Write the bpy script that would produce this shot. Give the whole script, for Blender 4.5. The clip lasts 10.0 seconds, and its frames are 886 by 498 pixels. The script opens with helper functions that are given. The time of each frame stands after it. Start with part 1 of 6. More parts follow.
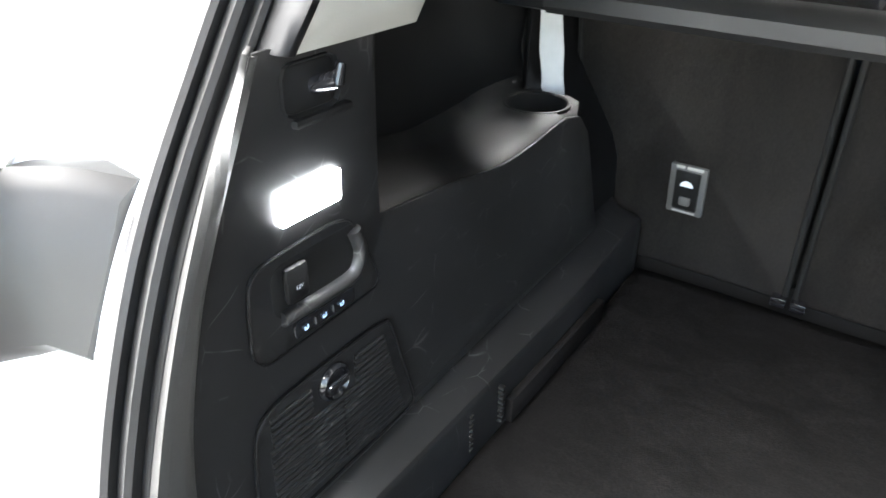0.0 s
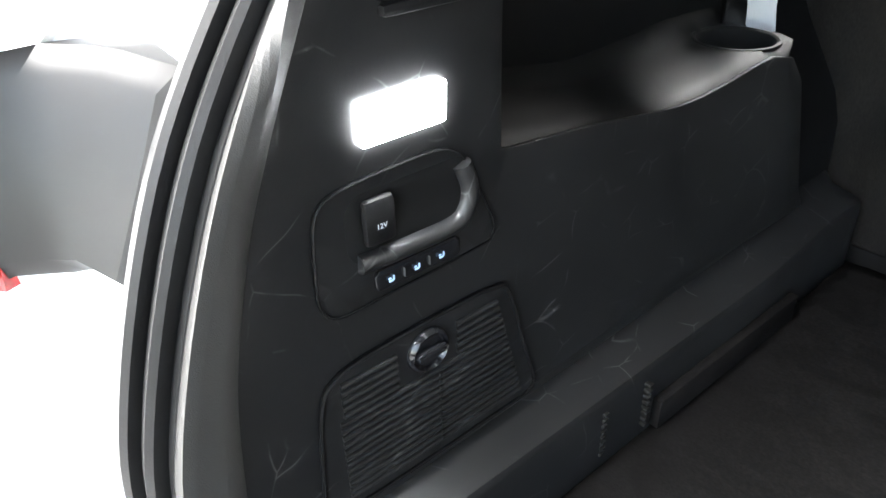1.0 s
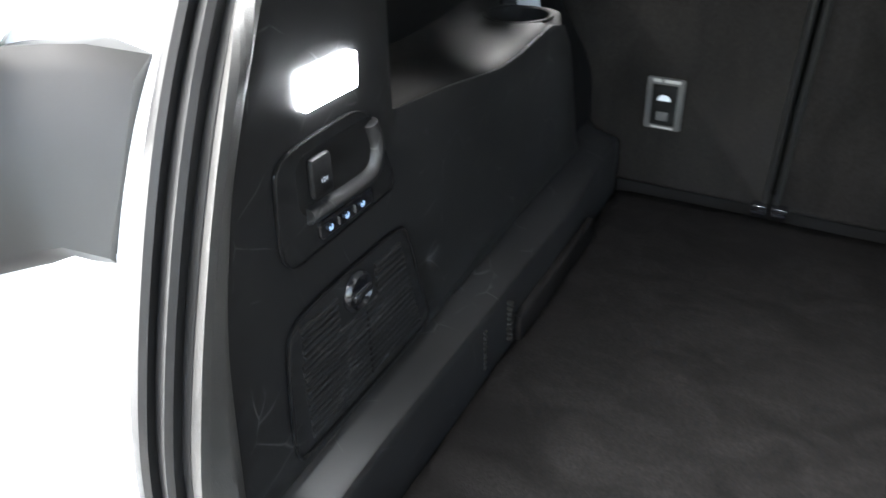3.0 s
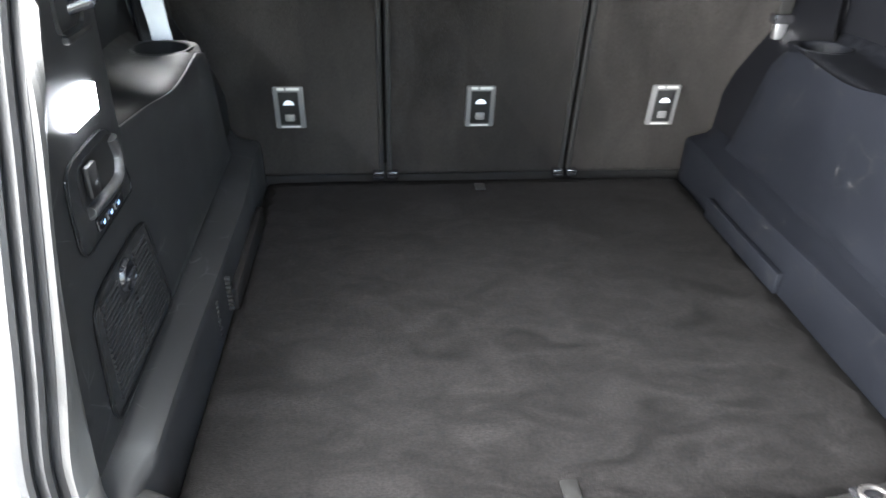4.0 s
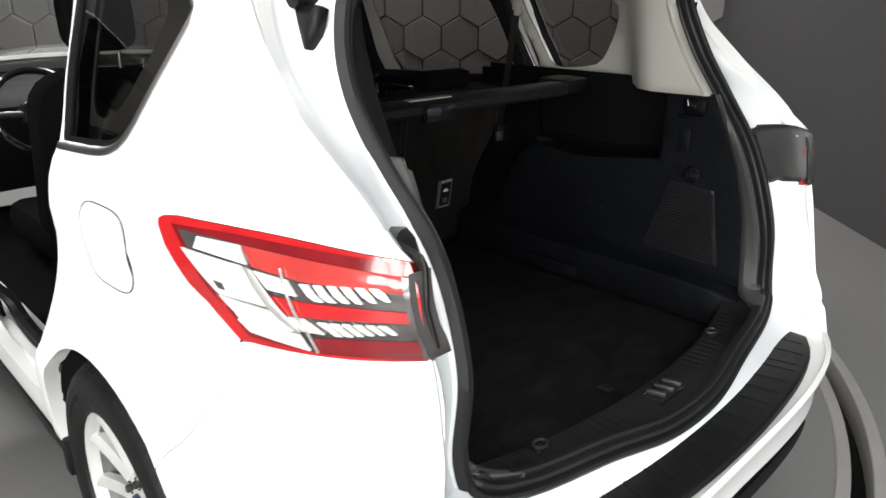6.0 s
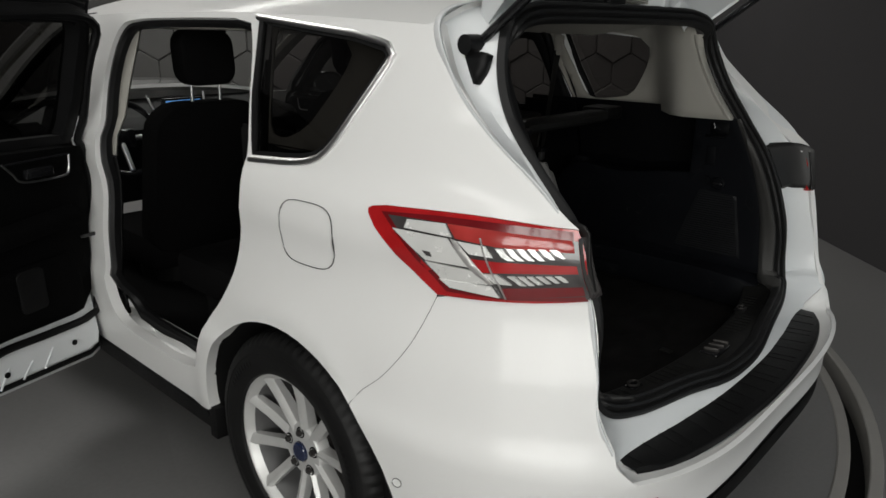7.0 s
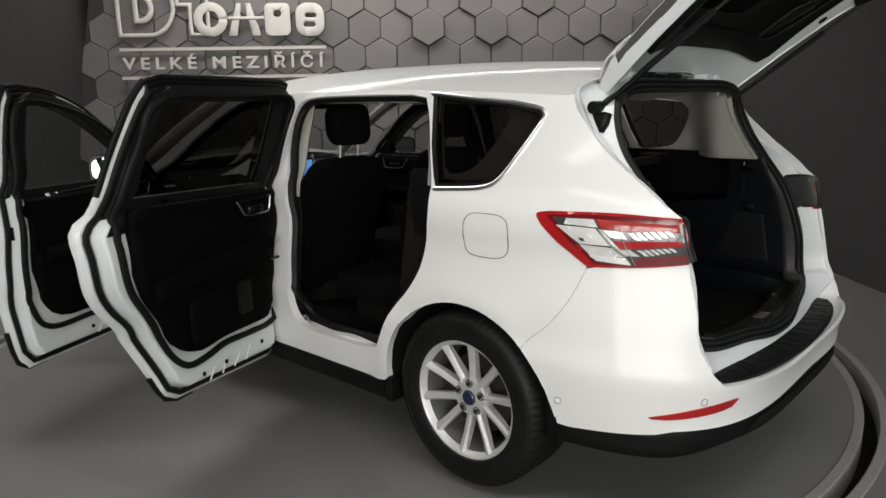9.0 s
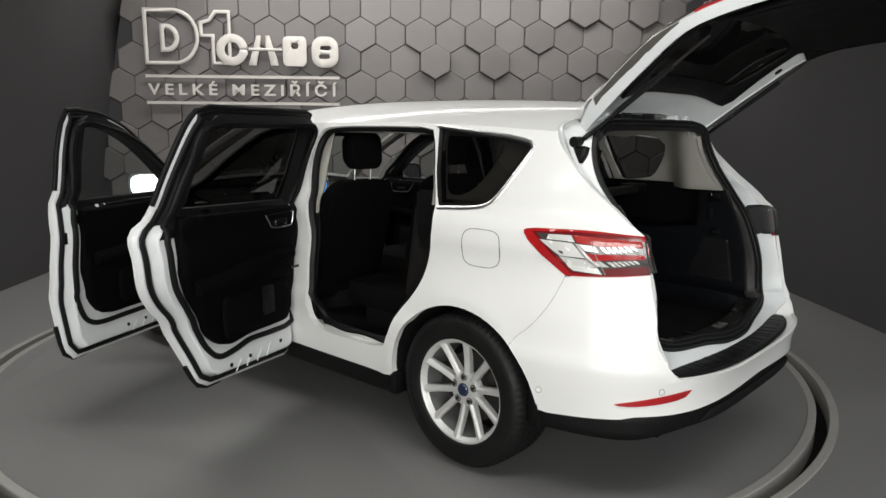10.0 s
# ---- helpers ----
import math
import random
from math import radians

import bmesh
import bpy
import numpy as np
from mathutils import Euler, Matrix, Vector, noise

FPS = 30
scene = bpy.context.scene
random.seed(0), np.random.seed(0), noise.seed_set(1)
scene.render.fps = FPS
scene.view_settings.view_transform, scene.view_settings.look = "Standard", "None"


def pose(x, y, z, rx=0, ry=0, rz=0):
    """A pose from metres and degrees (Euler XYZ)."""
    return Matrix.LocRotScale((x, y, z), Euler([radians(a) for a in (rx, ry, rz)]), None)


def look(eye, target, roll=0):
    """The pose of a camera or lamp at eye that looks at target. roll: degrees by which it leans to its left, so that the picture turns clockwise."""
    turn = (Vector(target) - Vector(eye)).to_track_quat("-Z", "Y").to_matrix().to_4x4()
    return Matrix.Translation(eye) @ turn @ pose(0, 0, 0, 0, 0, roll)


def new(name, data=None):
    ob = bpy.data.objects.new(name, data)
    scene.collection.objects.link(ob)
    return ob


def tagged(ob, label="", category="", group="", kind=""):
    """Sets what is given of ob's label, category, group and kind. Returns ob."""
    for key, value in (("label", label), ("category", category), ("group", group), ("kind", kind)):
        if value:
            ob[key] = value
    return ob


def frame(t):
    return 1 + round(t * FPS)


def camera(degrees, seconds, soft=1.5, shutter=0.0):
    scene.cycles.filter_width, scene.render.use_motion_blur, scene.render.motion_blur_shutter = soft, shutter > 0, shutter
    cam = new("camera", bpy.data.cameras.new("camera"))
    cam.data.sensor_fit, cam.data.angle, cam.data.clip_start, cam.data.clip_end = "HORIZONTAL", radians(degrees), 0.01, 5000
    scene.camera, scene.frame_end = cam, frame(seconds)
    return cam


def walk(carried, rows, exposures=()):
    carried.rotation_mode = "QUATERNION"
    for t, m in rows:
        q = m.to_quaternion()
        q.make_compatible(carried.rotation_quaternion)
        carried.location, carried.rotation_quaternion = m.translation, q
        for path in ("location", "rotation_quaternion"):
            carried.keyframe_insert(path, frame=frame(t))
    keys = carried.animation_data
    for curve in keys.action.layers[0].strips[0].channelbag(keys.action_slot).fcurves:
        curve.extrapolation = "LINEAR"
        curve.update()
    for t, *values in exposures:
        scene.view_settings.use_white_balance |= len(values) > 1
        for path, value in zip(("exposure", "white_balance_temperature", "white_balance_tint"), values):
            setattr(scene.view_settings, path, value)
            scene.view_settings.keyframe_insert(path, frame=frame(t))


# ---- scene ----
cam = camera(63.9, 10.0, shutter=0.2)
PATH = [
    (0, (-0.137, -0.881, 1.305), (-1.118, 0.544, 0.301), 0.9),
    (0.5, (-0.145, -0.816, 1.27), (-1.326, 0.382, 0.188), 0.3),
    (1, (-0.176, -0.753, 1.209), (-1.497, 0.302, 0.14), -2.1),
    (1.5, (-0.205, -0.721, 1.168), (-1.598, 0.265, 0.124), -3.1),
    (2, (-0.238, -0.698, 1.145), (-1.661, 0.261, 0.117), -3.5),
    (2.2, (-0.232, -0.712, 1.152), (-1.645, 0.281, 0.144), -2.6),
    (3.3, (-0.177, -1.039, 1.244), (-0.681, 0.552, 0.141), -0.4),
    (3.5, (-0.166, -1.101, 1.258), (-0.488, 0.529, 0.144), 0.4),
    (4, (-0.236, -1.248, 1.281), (-0.075, 0.479, 0.286), 1.3),
    (4.5, (-0.449, -1.326, 1.313), (0.229, 0.305, 0.374), 1.2),
    (5, (-0.741, -1.372, 1.361), (0.27, 0.212, 0.676), -1.8),
    (5.2, (-0.848, -1.411, 1.367), (0.246, 0.121, 0.692), -0.0),
    (6.3, (-1.455, -1.379, 1.429), (-0.107, -0.064, 0.755), 0.1),
    (6.5, (-1.558, -1.377, 1.434), (-0.203, -0.063, 0.773), 0.9),
    (7, (-1.849, -1.423, 1.447), (-0.447, -0.128, 0.851), 0.4),
    (7.5, (-2.128, -1.397, 1.459), (-0.677, -0.13, 0.921), 0.1),
    (8, (-2.392, -1.426, 1.452), (-0.92, -0.16, 0.971), -0.6),
    (8.5, (-2.58, -1.534, 1.447), (-1.135, -0.226, 0.997), 0.8),
    (9, (-2.787, -1.626, 1.449), (-1.341, -0.307, 1.035), -1.0),
    (9.5, (-2.979, -1.726, 1.458), (-1.525, -0.406, 1.077), 0.5),
    (10, (-3.105, -1.915, 1.462), (-1.65, -0.584, 1.126), 0.5),
]
EXPOSURES = [(0.0, 5.1, 6450, 10), (0.6, 4.9, 6450, 10), (2.2, 4.9, 6450, 10), (3.3, 4.6, 6350, 10), (4.0, 5.4, 6250, 10), (4.5, 5.5, 6150, 9), (5.0, 4.4, 6300, 8), (5.2, 4.1, 6350, 9), (6.3, 0.18, 6570, 9), (6.8, -0.42, 6600, 8), (7.3, -0.54, 6620, 8), (8.5, -0.45, 6650, 8), (9.3, -0.05, 6620, 8), (10.0, 0.03, 6600, 8)]
walk(cam, [(t, look(eye, target, roll)) for t, eye, target, roll in PATH], EXPOSURES)

from mathutils.geometry import delaunay_2d_cdt

# ---------------------------------------------------------------- world and lights
world = bpy.data.worlds.new("sky")
scene.world = world
world.use_nodes = True
wn = world.node_tree
sky = wn.nodes.new("ShaderNodeTexSky")
sky.sky_type = "NISHITA"
sky.sun_disc = False
sky.sun_elevation = radians(40)
sky.sun_rotation = radians(220)
wn.nodes["Background"].inputs["Strength"].default_value = 0.08
wn.links.new(sky.outputs["Color"], wn.nodes["Background"].inputs["Color"])


def area_lamp(name, eye, target, sx, sy, watts, colour):
    lamp = bpy.data.lights.new(name, "AREA")
    lamp.shape, lamp.size, lamp.size_y, lamp.energy, lamp.color = "RECTANGLE", sx, sy, watts, colour
    ob = new(name, lamp)
    ob.matrix_world = look(eye, target)
    return ob


# daylight from the glazed front of the showroom, then unseen lamps added beside and overhead
area_lamp("window_daylight", (-7.0, -4.2, 2.0), (0.2, 1.2, 0.9), 7.5, 3.0, 520, (1.0, 0.985, 0.955))
# unseen daylight from the rear right, added to brighten the boot's left edge trim
area_lamp("side_window_daylight", (0.45, -3.17, 1.75), (-0.45, -2.27, 1.72), 3.4, 2.5, 2.5, (0.97, 0.985, 1.0))
# first washes the hexagons from above; the others are added fill, no fixture seen
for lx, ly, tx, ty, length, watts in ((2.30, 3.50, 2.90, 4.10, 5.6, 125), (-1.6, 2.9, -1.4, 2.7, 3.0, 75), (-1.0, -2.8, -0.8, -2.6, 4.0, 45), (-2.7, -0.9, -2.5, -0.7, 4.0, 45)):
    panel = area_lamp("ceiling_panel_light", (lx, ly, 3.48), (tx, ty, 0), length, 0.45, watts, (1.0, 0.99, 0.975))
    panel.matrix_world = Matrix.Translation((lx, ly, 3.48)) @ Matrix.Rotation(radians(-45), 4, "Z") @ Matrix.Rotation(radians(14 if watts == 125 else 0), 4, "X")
area_lamp("boot_lamp_light", (-0.540, -0.480, 1.027), (0.0, -0.480, 0.90), 0.055, 0.025, 0.19, (0.93, 0.97, 1.0))


# ---------------------------------------------------------------- materials
def material(name, colour, rough=0.5, metal=0.0, spread=0.15, scale=6.0, fine=0.0, fine_scale=400.0, bump=0.0, bump_scale=300.0,
             coat=0.0, random_value=0.0, stretch=(1, 1, 1), spec=0.5, rough_spread=0.08, swirl=0.0, coat_rough=0.04):
    m = bpy.data.materials.new(name)
    m.use_nodes = True
    nt = m.node_tree
    b = nt.nodes["Principled BSDF"]
    b.inputs["Metallic"].default_value = metal
    b.inputs["Coat Weight"].default_value = coat
    b.inputs["Coat Roughness"].default_value = coat_rough
    b.inputs["Specular IOR Level"].default_value = spec
    co = nt.nodes.new("ShaderNodeTexCoord")
    mp = nt.nodes.new("ShaderNodeMapping")
    mp.inputs["Scale"].default_value = stretch
    nt.links.new(co.outputs["Object"], mp.inputs["Vector"])
    n1 = nt.nodes.new("ShaderNodeTexNoise")
    n1.inputs["Scale"].default_value = scale
    n1.inputs["Detail"].default_value = 6
    n1.inputs["Distortion"].default_value = swirl
    nt.links.new(mp.outputs["Vector"], n1.inputs["Vector"])
    n2 = nt.nodes.new("ShaderNodeTexNoise")
    n2.inputs["Scale"].default_value = fine_scale
    n2.inputs["Detail"].default_value = 3
    nt.links.new(mp.outputs["Vector"], n2.inputs["Vector"])

    def maths(op, a, bb):
        node = nt.nodes.new("ShaderNodeMath")
        node.operation = op
        for k, v in enumerate((a, bb)):
            if isinstance(v, (int, float)):
                node.inputs[k].default_value = v
            else:
                nt.links.new(v, node.inputs[k])
        return node.outputs[0]

    gain = maths("ADD", maths("MULTIPLY", maths("SUBTRACT", n1.outputs["Fac"], 0.5), spread * 3), 1.0)
    if fine:
        gain = maths("MULTIPLY", gain, maths("ADD", maths("MULTIPLY", maths("SUBTRACT", n2.outputs["Fac"], 0.5), fine * 3), 1.0))
    if random_value:
        info = nt.nodes.new("ShaderNodeObjectInfo")
        gain = maths("MULTIPLY", gain, maths("ADD", maths("MULTIPLY", maths("SUBTRACT", info.outputs["Random"], 0.5), random_value * 2), 1.0))
    mix = nt.nodes.new("ShaderNodeVectorMath")
    mix.operation = "SCALE"
    mix.inputs[0].default_value = colour
    nt.links.new(gain, mix.inputs["Scale"])
    nt.links.new(mix.outputs[0], b.inputs["Base Color"])
    nt.links.new(maths("ADD", maths("MULTIPLY", maths("SUBTRACT", n1.outputs["Fac"], 0.5), rough_spread * 3), rough), b.inputs["Roughness"])
    if bump:
        n3 = nt.nodes.new("ShaderNodeTexNoise")
        n3.inputs["Scale"].default_value = bump_scale
        n3.inputs["Detail"].default_value = 4
        nt.links.new(mp.outputs["Vector"], n3.inputs["Vector"])
        bp = nt.nodes.new("ShaderNodeBump")
        bp.inputs["Strength"].default_value = bump
        bp.inputs["Distance"].default_value = 0.002
        nt.links.new(n3.outputs["Fac"], bp.inputs["Height"])
        nt.links.new(bp.outputs["Normal"], b.inputs["Normal"])
    return m


def glass(name, tint, rough=0.0):
    """Thin tinted pane: see-through, with a gloss that grows towards a grazing view."""
    m = bpy.data.materials.new(name)
    m.use_nodes = True
    nt = m.node_tree
    nt.nodes.remove(nt.nodes["Principled BSDF"])
    tr = nt.nodes.new("ShaderNodeBsdfTransparent")
    tr.inputs["Color"].default_value = (*tint, 1)
    gl = nt.nodes.new("ShaderNodeBsdfGlossy")
    gl.inputs["Roughness"].default_value = rough
    lw = nt.nodes.new("ShaderNodeLayerWeight")
    pw = nt.nodes.new("ShaderNodeMath")
    pw.operation = "POWER"
    pw.inputs[1].default_value = 4.5
    lw.inputs["Blend"].default_value = 0.5
    nt.links.new(lw.outputs["Facing"], pw.inputs[0])
    ma = nt.nodes.new("ShaderNodeMath")
    ma.operation = "MULTIPLY_ADD"
    ma.inputs[1].default_value, ma.inputs[2].default_value = 0.9, 0.06
    nt.links.new(pw.outputs[0], ma.inputs[0])
    mx = nt.nodes.new("ShaderNodeMixShader")
    nt.links.new(ma.outputs[0], mx.inputs[0])
    nt.links.new(tr.outputs[0], mx.inputs[1])
    nt.links.new(gl.outputs[0], mx.inputs[2])
    nt.links.new(mx.outputs[0], nt.nodes["Material Output"].inputs["Surface"])
    return m


def glow(name, colour, strength):
    m = bpy.data.materials.new(name)
    m.use_nodes = True
    b = m.node_tree.nodes["Principled BSDF"]
    b.inputs["Base Color"].default_value = (*colour, 1)
    b.inputs["Emission Color"].default_value = (*colour, 1)
    b.inputs["Emission Strength"].default_value = strength
    return m


def scuff(m, scale, worn):
    """Thin pale scratches, gathered in patches."""
    nt = m.node_tree
    b = nt.nodes["Principled BSDF"]
    base = b.inputs["Base Color"].links[0].from_socket
    co = nt.nodes.new("ShaderNodeTexCoord")
    bend = nt.nodes.new("ShaderNodeTexNoise")
    bend.inputs["Scale"].default_value = 9
    nt.links.new(co.outputs["Object"], bend.inputs["Vector"])
    add = nt.nodes.new("ShaderNodeVectorMath")
    add.operation = "MULTIPLY_ADD"
    add.inputs[1].default_value = (0.05, 0.05, 0.05)
    nt.links.new(bend.outputs["Color"], add.inputs[0])
    nt.links.new(co.outputs["Object"], add.inputs[2])
    vo = nt.nodes.new("ShaderNodeTexVoronoi")
    vo.feature = "DISTANCE_TO_EDGE"
    vo.inputs["Scale"].default_value = scale
    nt.links.new(add.outputs[0], vo.inputs["Vector"])
    thin = nt.nodes.new("ShaderNodeMapRange")
    thin.inputs["From Min"].default_value, thin.inputs["From Max"].default_value = 0.003, 0.016
    thin.inputs["To Min"].default_value, thin.inputs["To Max"].default_value = 1.0, 0.0
    nt.links.new(vo.outputs["Distance"], thin.inputs["Value"])
    patch = nt.nodes.new("ShaderNodeTexNoise")
    patch.inputs["Scale"].default_value = 22
    patch.inputs["Detail"].default_value = 4
    nt.links.new(co.outputs["Object"], patch.inputs["Vector"])
    gate_ = nt.nodes.new("ShaderNodeMapRange")
    gate_.inputs["From Min"].default_value, gate_.inputs["From Max"].default_value = 0.50, 0.62
    nt.links.new(patch.outputs["Fac"], gate_.inputs["Value"])
    mul = nt.nodes.new("ShaderNodeMath")
    mul.operation = "MULTIPLY"
    nt.links.new(thin.outputs[0], mul.inputs[0])
    nt.links.new(gate_.outputs[0], mul.inputs[1])
    mix = nt.nodes.new("ShaderNodeMix")
    mix.data_type = "RGBA"
    nt.links.new(mul.outputs[0], mix.inputs[0])
    nt.links.new(base, mix.inputs[6])
    mix.inputs[7].default_value = (worn, worn, worn, 1)
    nt.links.new(mix.outputs[2], b.inputs["Base Color"])
    return m


PAINT = material("white_car_paint", (0.80, 0.80, 0.79), 0.42, spread=0.012, scale=1.5, coat=0.5, coat_rough=0.11, rough_spread=0.02, spec=0.35)
GUTTER = material("white_inner_paint", (0.72, 0.74, 0.75), 0.38, spread=0.03, scale=9, coat=0.4, rough_spread=0.05)
BLACK_TRIM = material("black_grained_plastic", (0.0042, 0.0042, 0.0044), 0.50, spec=0.22, spread=0.12, scale=7, fine=0.1, bump=0.25, bump_scale=900)
# right-hand boot plastic, plain and scuffed: darkened and blued to hold its shade
SHADED_TRIM = material("black_plastic_shaded", (0.0029, 0.0032, 0.0043), 0.6, spec=0.10, spread=0.15, scale=5, fine=0.1, bump=0.25, bump_scale=900)
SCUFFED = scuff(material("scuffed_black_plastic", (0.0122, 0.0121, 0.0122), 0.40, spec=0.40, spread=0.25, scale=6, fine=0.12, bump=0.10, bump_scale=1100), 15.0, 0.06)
SCUFFED_SHADED = scuff(material("scuffed_plastic_shaded", (0.0026, 0.0030, 0.0043), 0.6, spec=0.10, spread=0.3, scale=6, fine=0.12, bump=0.3, bump_scale=900), 15.0, 0.014)
GREY_TRIM = material("dark_grey_plastic", (0.0110, 0.0109, 0.0105), 0.45, spec=0.24, spread=0.1, scale=9, fine=0.08, bump=0.2, bump_scale=900)
GRILLE_M = material("grey_blue_grille_plastic", (0.0064, 0.0067, 0.0078), 0.5, spec=0.23, spread=0.1, scale=9)
# trim of the right-hand recess, its deep shade put into the colour
DEEP_SHADE_TRIM = material("deep_shade_trim_plastic", (0.0015, 0.0016, 0.0022), 0.6, spec=0.10, spread=0.2, scale=6)
DOOR_TRIM = material("soft_black_door_trim", (0.0024, 0.0024, 0.0025), 0.75, spec=0.05, spread=0.15, scale=7, bump=0.2, bump_scale=700)
SHELF_M = material("dark_taupe_plastic", (0.0072, 0.0070, 0.0067), 0.6, spec=0.17, spread=0.15, scale=8, bump=0.2, bump_scale=900)
# near-black for hidden parts, and for shade painted into recesses and gaps
DARK = material("cavity_and_shade_black", (0.005, 0.005, 0.005), 0.8, spread=0.2, spec=0.2)
GLOSS_BLACK = material("gloss_black_plastic", (0.01, 0.01, 0.011), 0.12, spread=0.1, rough_spread=0.03)
RUBBER = material("black_rubber", (0.0070, 0.0070, 0.0074), 0.45, spec=0.16, spread=0.15, scale=20, bump=0.08, bump_scale=400)
SEAL_M = material("grey_black_seal_rubber", (0.0130, 0.0130, 0.0133), 0.5, spec=0.25, spread=0.15, scale=20, bump=0.08, bump_scale=400)
TYRE = material("tyre_rubber", (0.0075, 0.0075, 0.0076), 0.5, spec=0.2, spread=0.3, scale=14, fine=0.15, bump=0.15, bump_scale=300)
CARPET = material("black_boot_carpet", (0.0066, 0.0061, 0.0060), 0.95, spread=0.75, scale=13, swirl=1.3, fine=0.6, fine_scale=260, bump=0.5, bump_scale=420, stretch=(0.8, 1.3, 1), spec=0.07)
SUEDE = material("brown_black_seat_carpet", (0.0130, 0.0117, 0.0108), 0.95, spread=0.7, scale=8, swirl=0.8, fine=0.45, fine_scale=260, bump=0.5, bump_scale=420, stretch=(1.4, 1, 0.5), spec=0.10)
FABRIC = material("black_seat_fabric", (0.0042, 0.0041, 0.0043), 0.9, spread=0.2, scale=12, fine=0.3, fine_scale=900, bump=0.4, bump_scale=1100, spec=0.05)
CREAM = material("cream_pillar_trim", (0.31, 0.299, 0.269), 0.75, spread=0.04, scale=6, bump=0.1, bump_scale=600)
HEADLINER = material("cream_headliner_cloth", (0.44, 0.425, 0.385), 0.95, spread=0.05, scale=8, bump=0.2, bump_scale=1200)
CHROME = material("polished_chrome", (0.72, 0.72, 0.72), 0.32, metal=1.0, spread=0.03, rough_spread=0.04)
ALLOY = material("silver_alloy", (0.62, 0.62, 0.61), 0.42, metal=0.45, spread=0.06, scale=25, rough_spread=0.06)
# barrel alloy darkened: shade between the spokes is put into its colour
ALLOY_IN = material("shaded_wheel_barrel", (0.15, 0.15, 0.15), 0.45, metal=0.4, spread=0.15, scale=20)
STEEL = material("brake_steel", (0.045, 0.042, 0.04), 0.55, metal=0.6, spread=0.3, scale=30)
RED_LENS = material("red_lamp_lens", (0.38, 0.011, 0.013), 0.12, spread=0.25, scale=14, coat=0.6, rough_spread=0.03)
DEEP_RED = material("dark_red_lamp_lens", (0.15, 0.007, 0.010), 0.14, spread=0.3, scale=18, coat=0.4, rough_spread=0.03)
RED_PANEL = material("translucent_red_lamp_panel", (0.38, 0.036, 0.032), 0.16, spread=0.3, scale=16, coat=0.7, rough_spread=0.03)
LAMP_SILVER = material("lamp_reflector_silver", (0.86, 0.86, 0.84), 0.25, metal=0.3, spread=0.06, scale=30, coat=0.6)
LAMP_BACK = material("smoky_grey_lamp_back", (0.016, 0.0157, 0.0155), 0.4, spread=0.06, scale=9, rough_spread=0.02, spec=0.3)
# taupe stands for what the dark glass edge reflects overhead
GLASS_EDGE = material("glass_edge_reflection", (0.10, 0.095, 0.085), 0.15, spread=0.15, scale=14, coat=0.6)
LAMP_GREY = material("lamp_reflector_shade", (0.42, 0.41, 0.40), 0.3, metal=0.3, spread=0.15, scale=30, coat=0.6)
LAMP_SMOKE = material("smoked_lamp_plastic", (0.05, 0.045, 0.045), 0.2, spread=0.2, scale=25, coat=0.8)
DECAL_BLUE = material("blue_cap_enamel", (0.008, 0.015, 0.050), 0.25, spread=0.1, coat=0.8)
PRINT = material("white_print", (0.7, 0.74, 0.8), 0.5, spread=0.05)
TINTED = glass("privacy_glass", (0.21, 0.206, 0.202))
DARK_GLASS = glass("dark_rear_glass", (0.05, 0.048, 0.046))
CLEAR = glass("clear_glass", (0.72, 0.76, 0.75))
MIRROR = material("mirror_glass", (0.85, 0.87, 0.87), 0.01, metal=1.0, spread=0.0, rough_spread=0.0)
FLOOR_M = material("grey_showroom_floor", (0.182, 0.179, 0.178), 0.45, spread=0.10, scale=1.1, fine=0.06, fine_scale=60, bump=0.03, bump_scale=120)
WALL_M = material("dark_grey_wall_paint", (0.040, 0.038, 0.040), 0.8, spread=0.05, scale=1.3, bump=0.08, bump_scale=250)
HEX_M = material("taupe_grey_hexagon_panel", (0.150, 0.138, 0.135), 0.5, spread=0.10, scale=3, fine=0.05, fine_scale=90, random_value=0.13, bump=0.05, bump_scale=200)
EDGE_M = material("brushed_aluminium_edge", (0.34, 0.33, 0.31), 0.5, metal=0.2, spread=0.08, scale=12)
CEIL_M = material("grey_ceiling_paint", (0.30, 0.30, 0.30), 0.85, spread=0.05)
SIGN_M = material("light_grey_sign_letters", (0.56, 0.53, 0.50), 0.5, spread=0.05, scale=8)
EDGE_TRIM = material("grey_edge_plastic", (0.050, 0.049, 0.047), 0.55, spec=0.35, spread=0.1, scale=9, fine=0.08, bump=0.2, bump_scale=900)
LATCH_M = material("mid_grey_latch_frame", (0.0665, 0.0658, 0.0644), 0.45, spread=0.1, scale=20)
# privacy glass darkened further, to stand for the dim cabin seen through it
DARKENED_PANE = glass("darkened_door_glass", (0.055, 0.054, 0.053))
BELT_M = material("pale_grey_belt_webbing", (0.60, 0.60, 0.60), 0.6, spread=0.1, scale=30, bump=0.3, bump_scale=500)
SCREEN_M = glow("blue_lit_screen", (0.10, 0.28, 0.62), 0.9)
LAMP_GLOW = glow("lit_boot_lamp_lens", (0.93, 0.97, 1.0), 4.5)
ICON_GLOW = glow("lit_button_icon", (0.45, 0.66, 1.0), 0.02)
SKY_GLOW = glow("daylight_sky", (0.95, 0.98, 1.0), 1.6)


# ---------------------------------------------------------------- building helpers
def part(name, bm, mat, parent=None, label="", smooth=True):
    me = bpy.data.meshes.new(name)
    bmesh.ops.recalc_face_normals(bm, faces=bm.faces[:]) if not bm.faces.layers.int.get("keep") else None
    bm.to_mesh(me)
    bm.free()
    me.materials.append(mat)
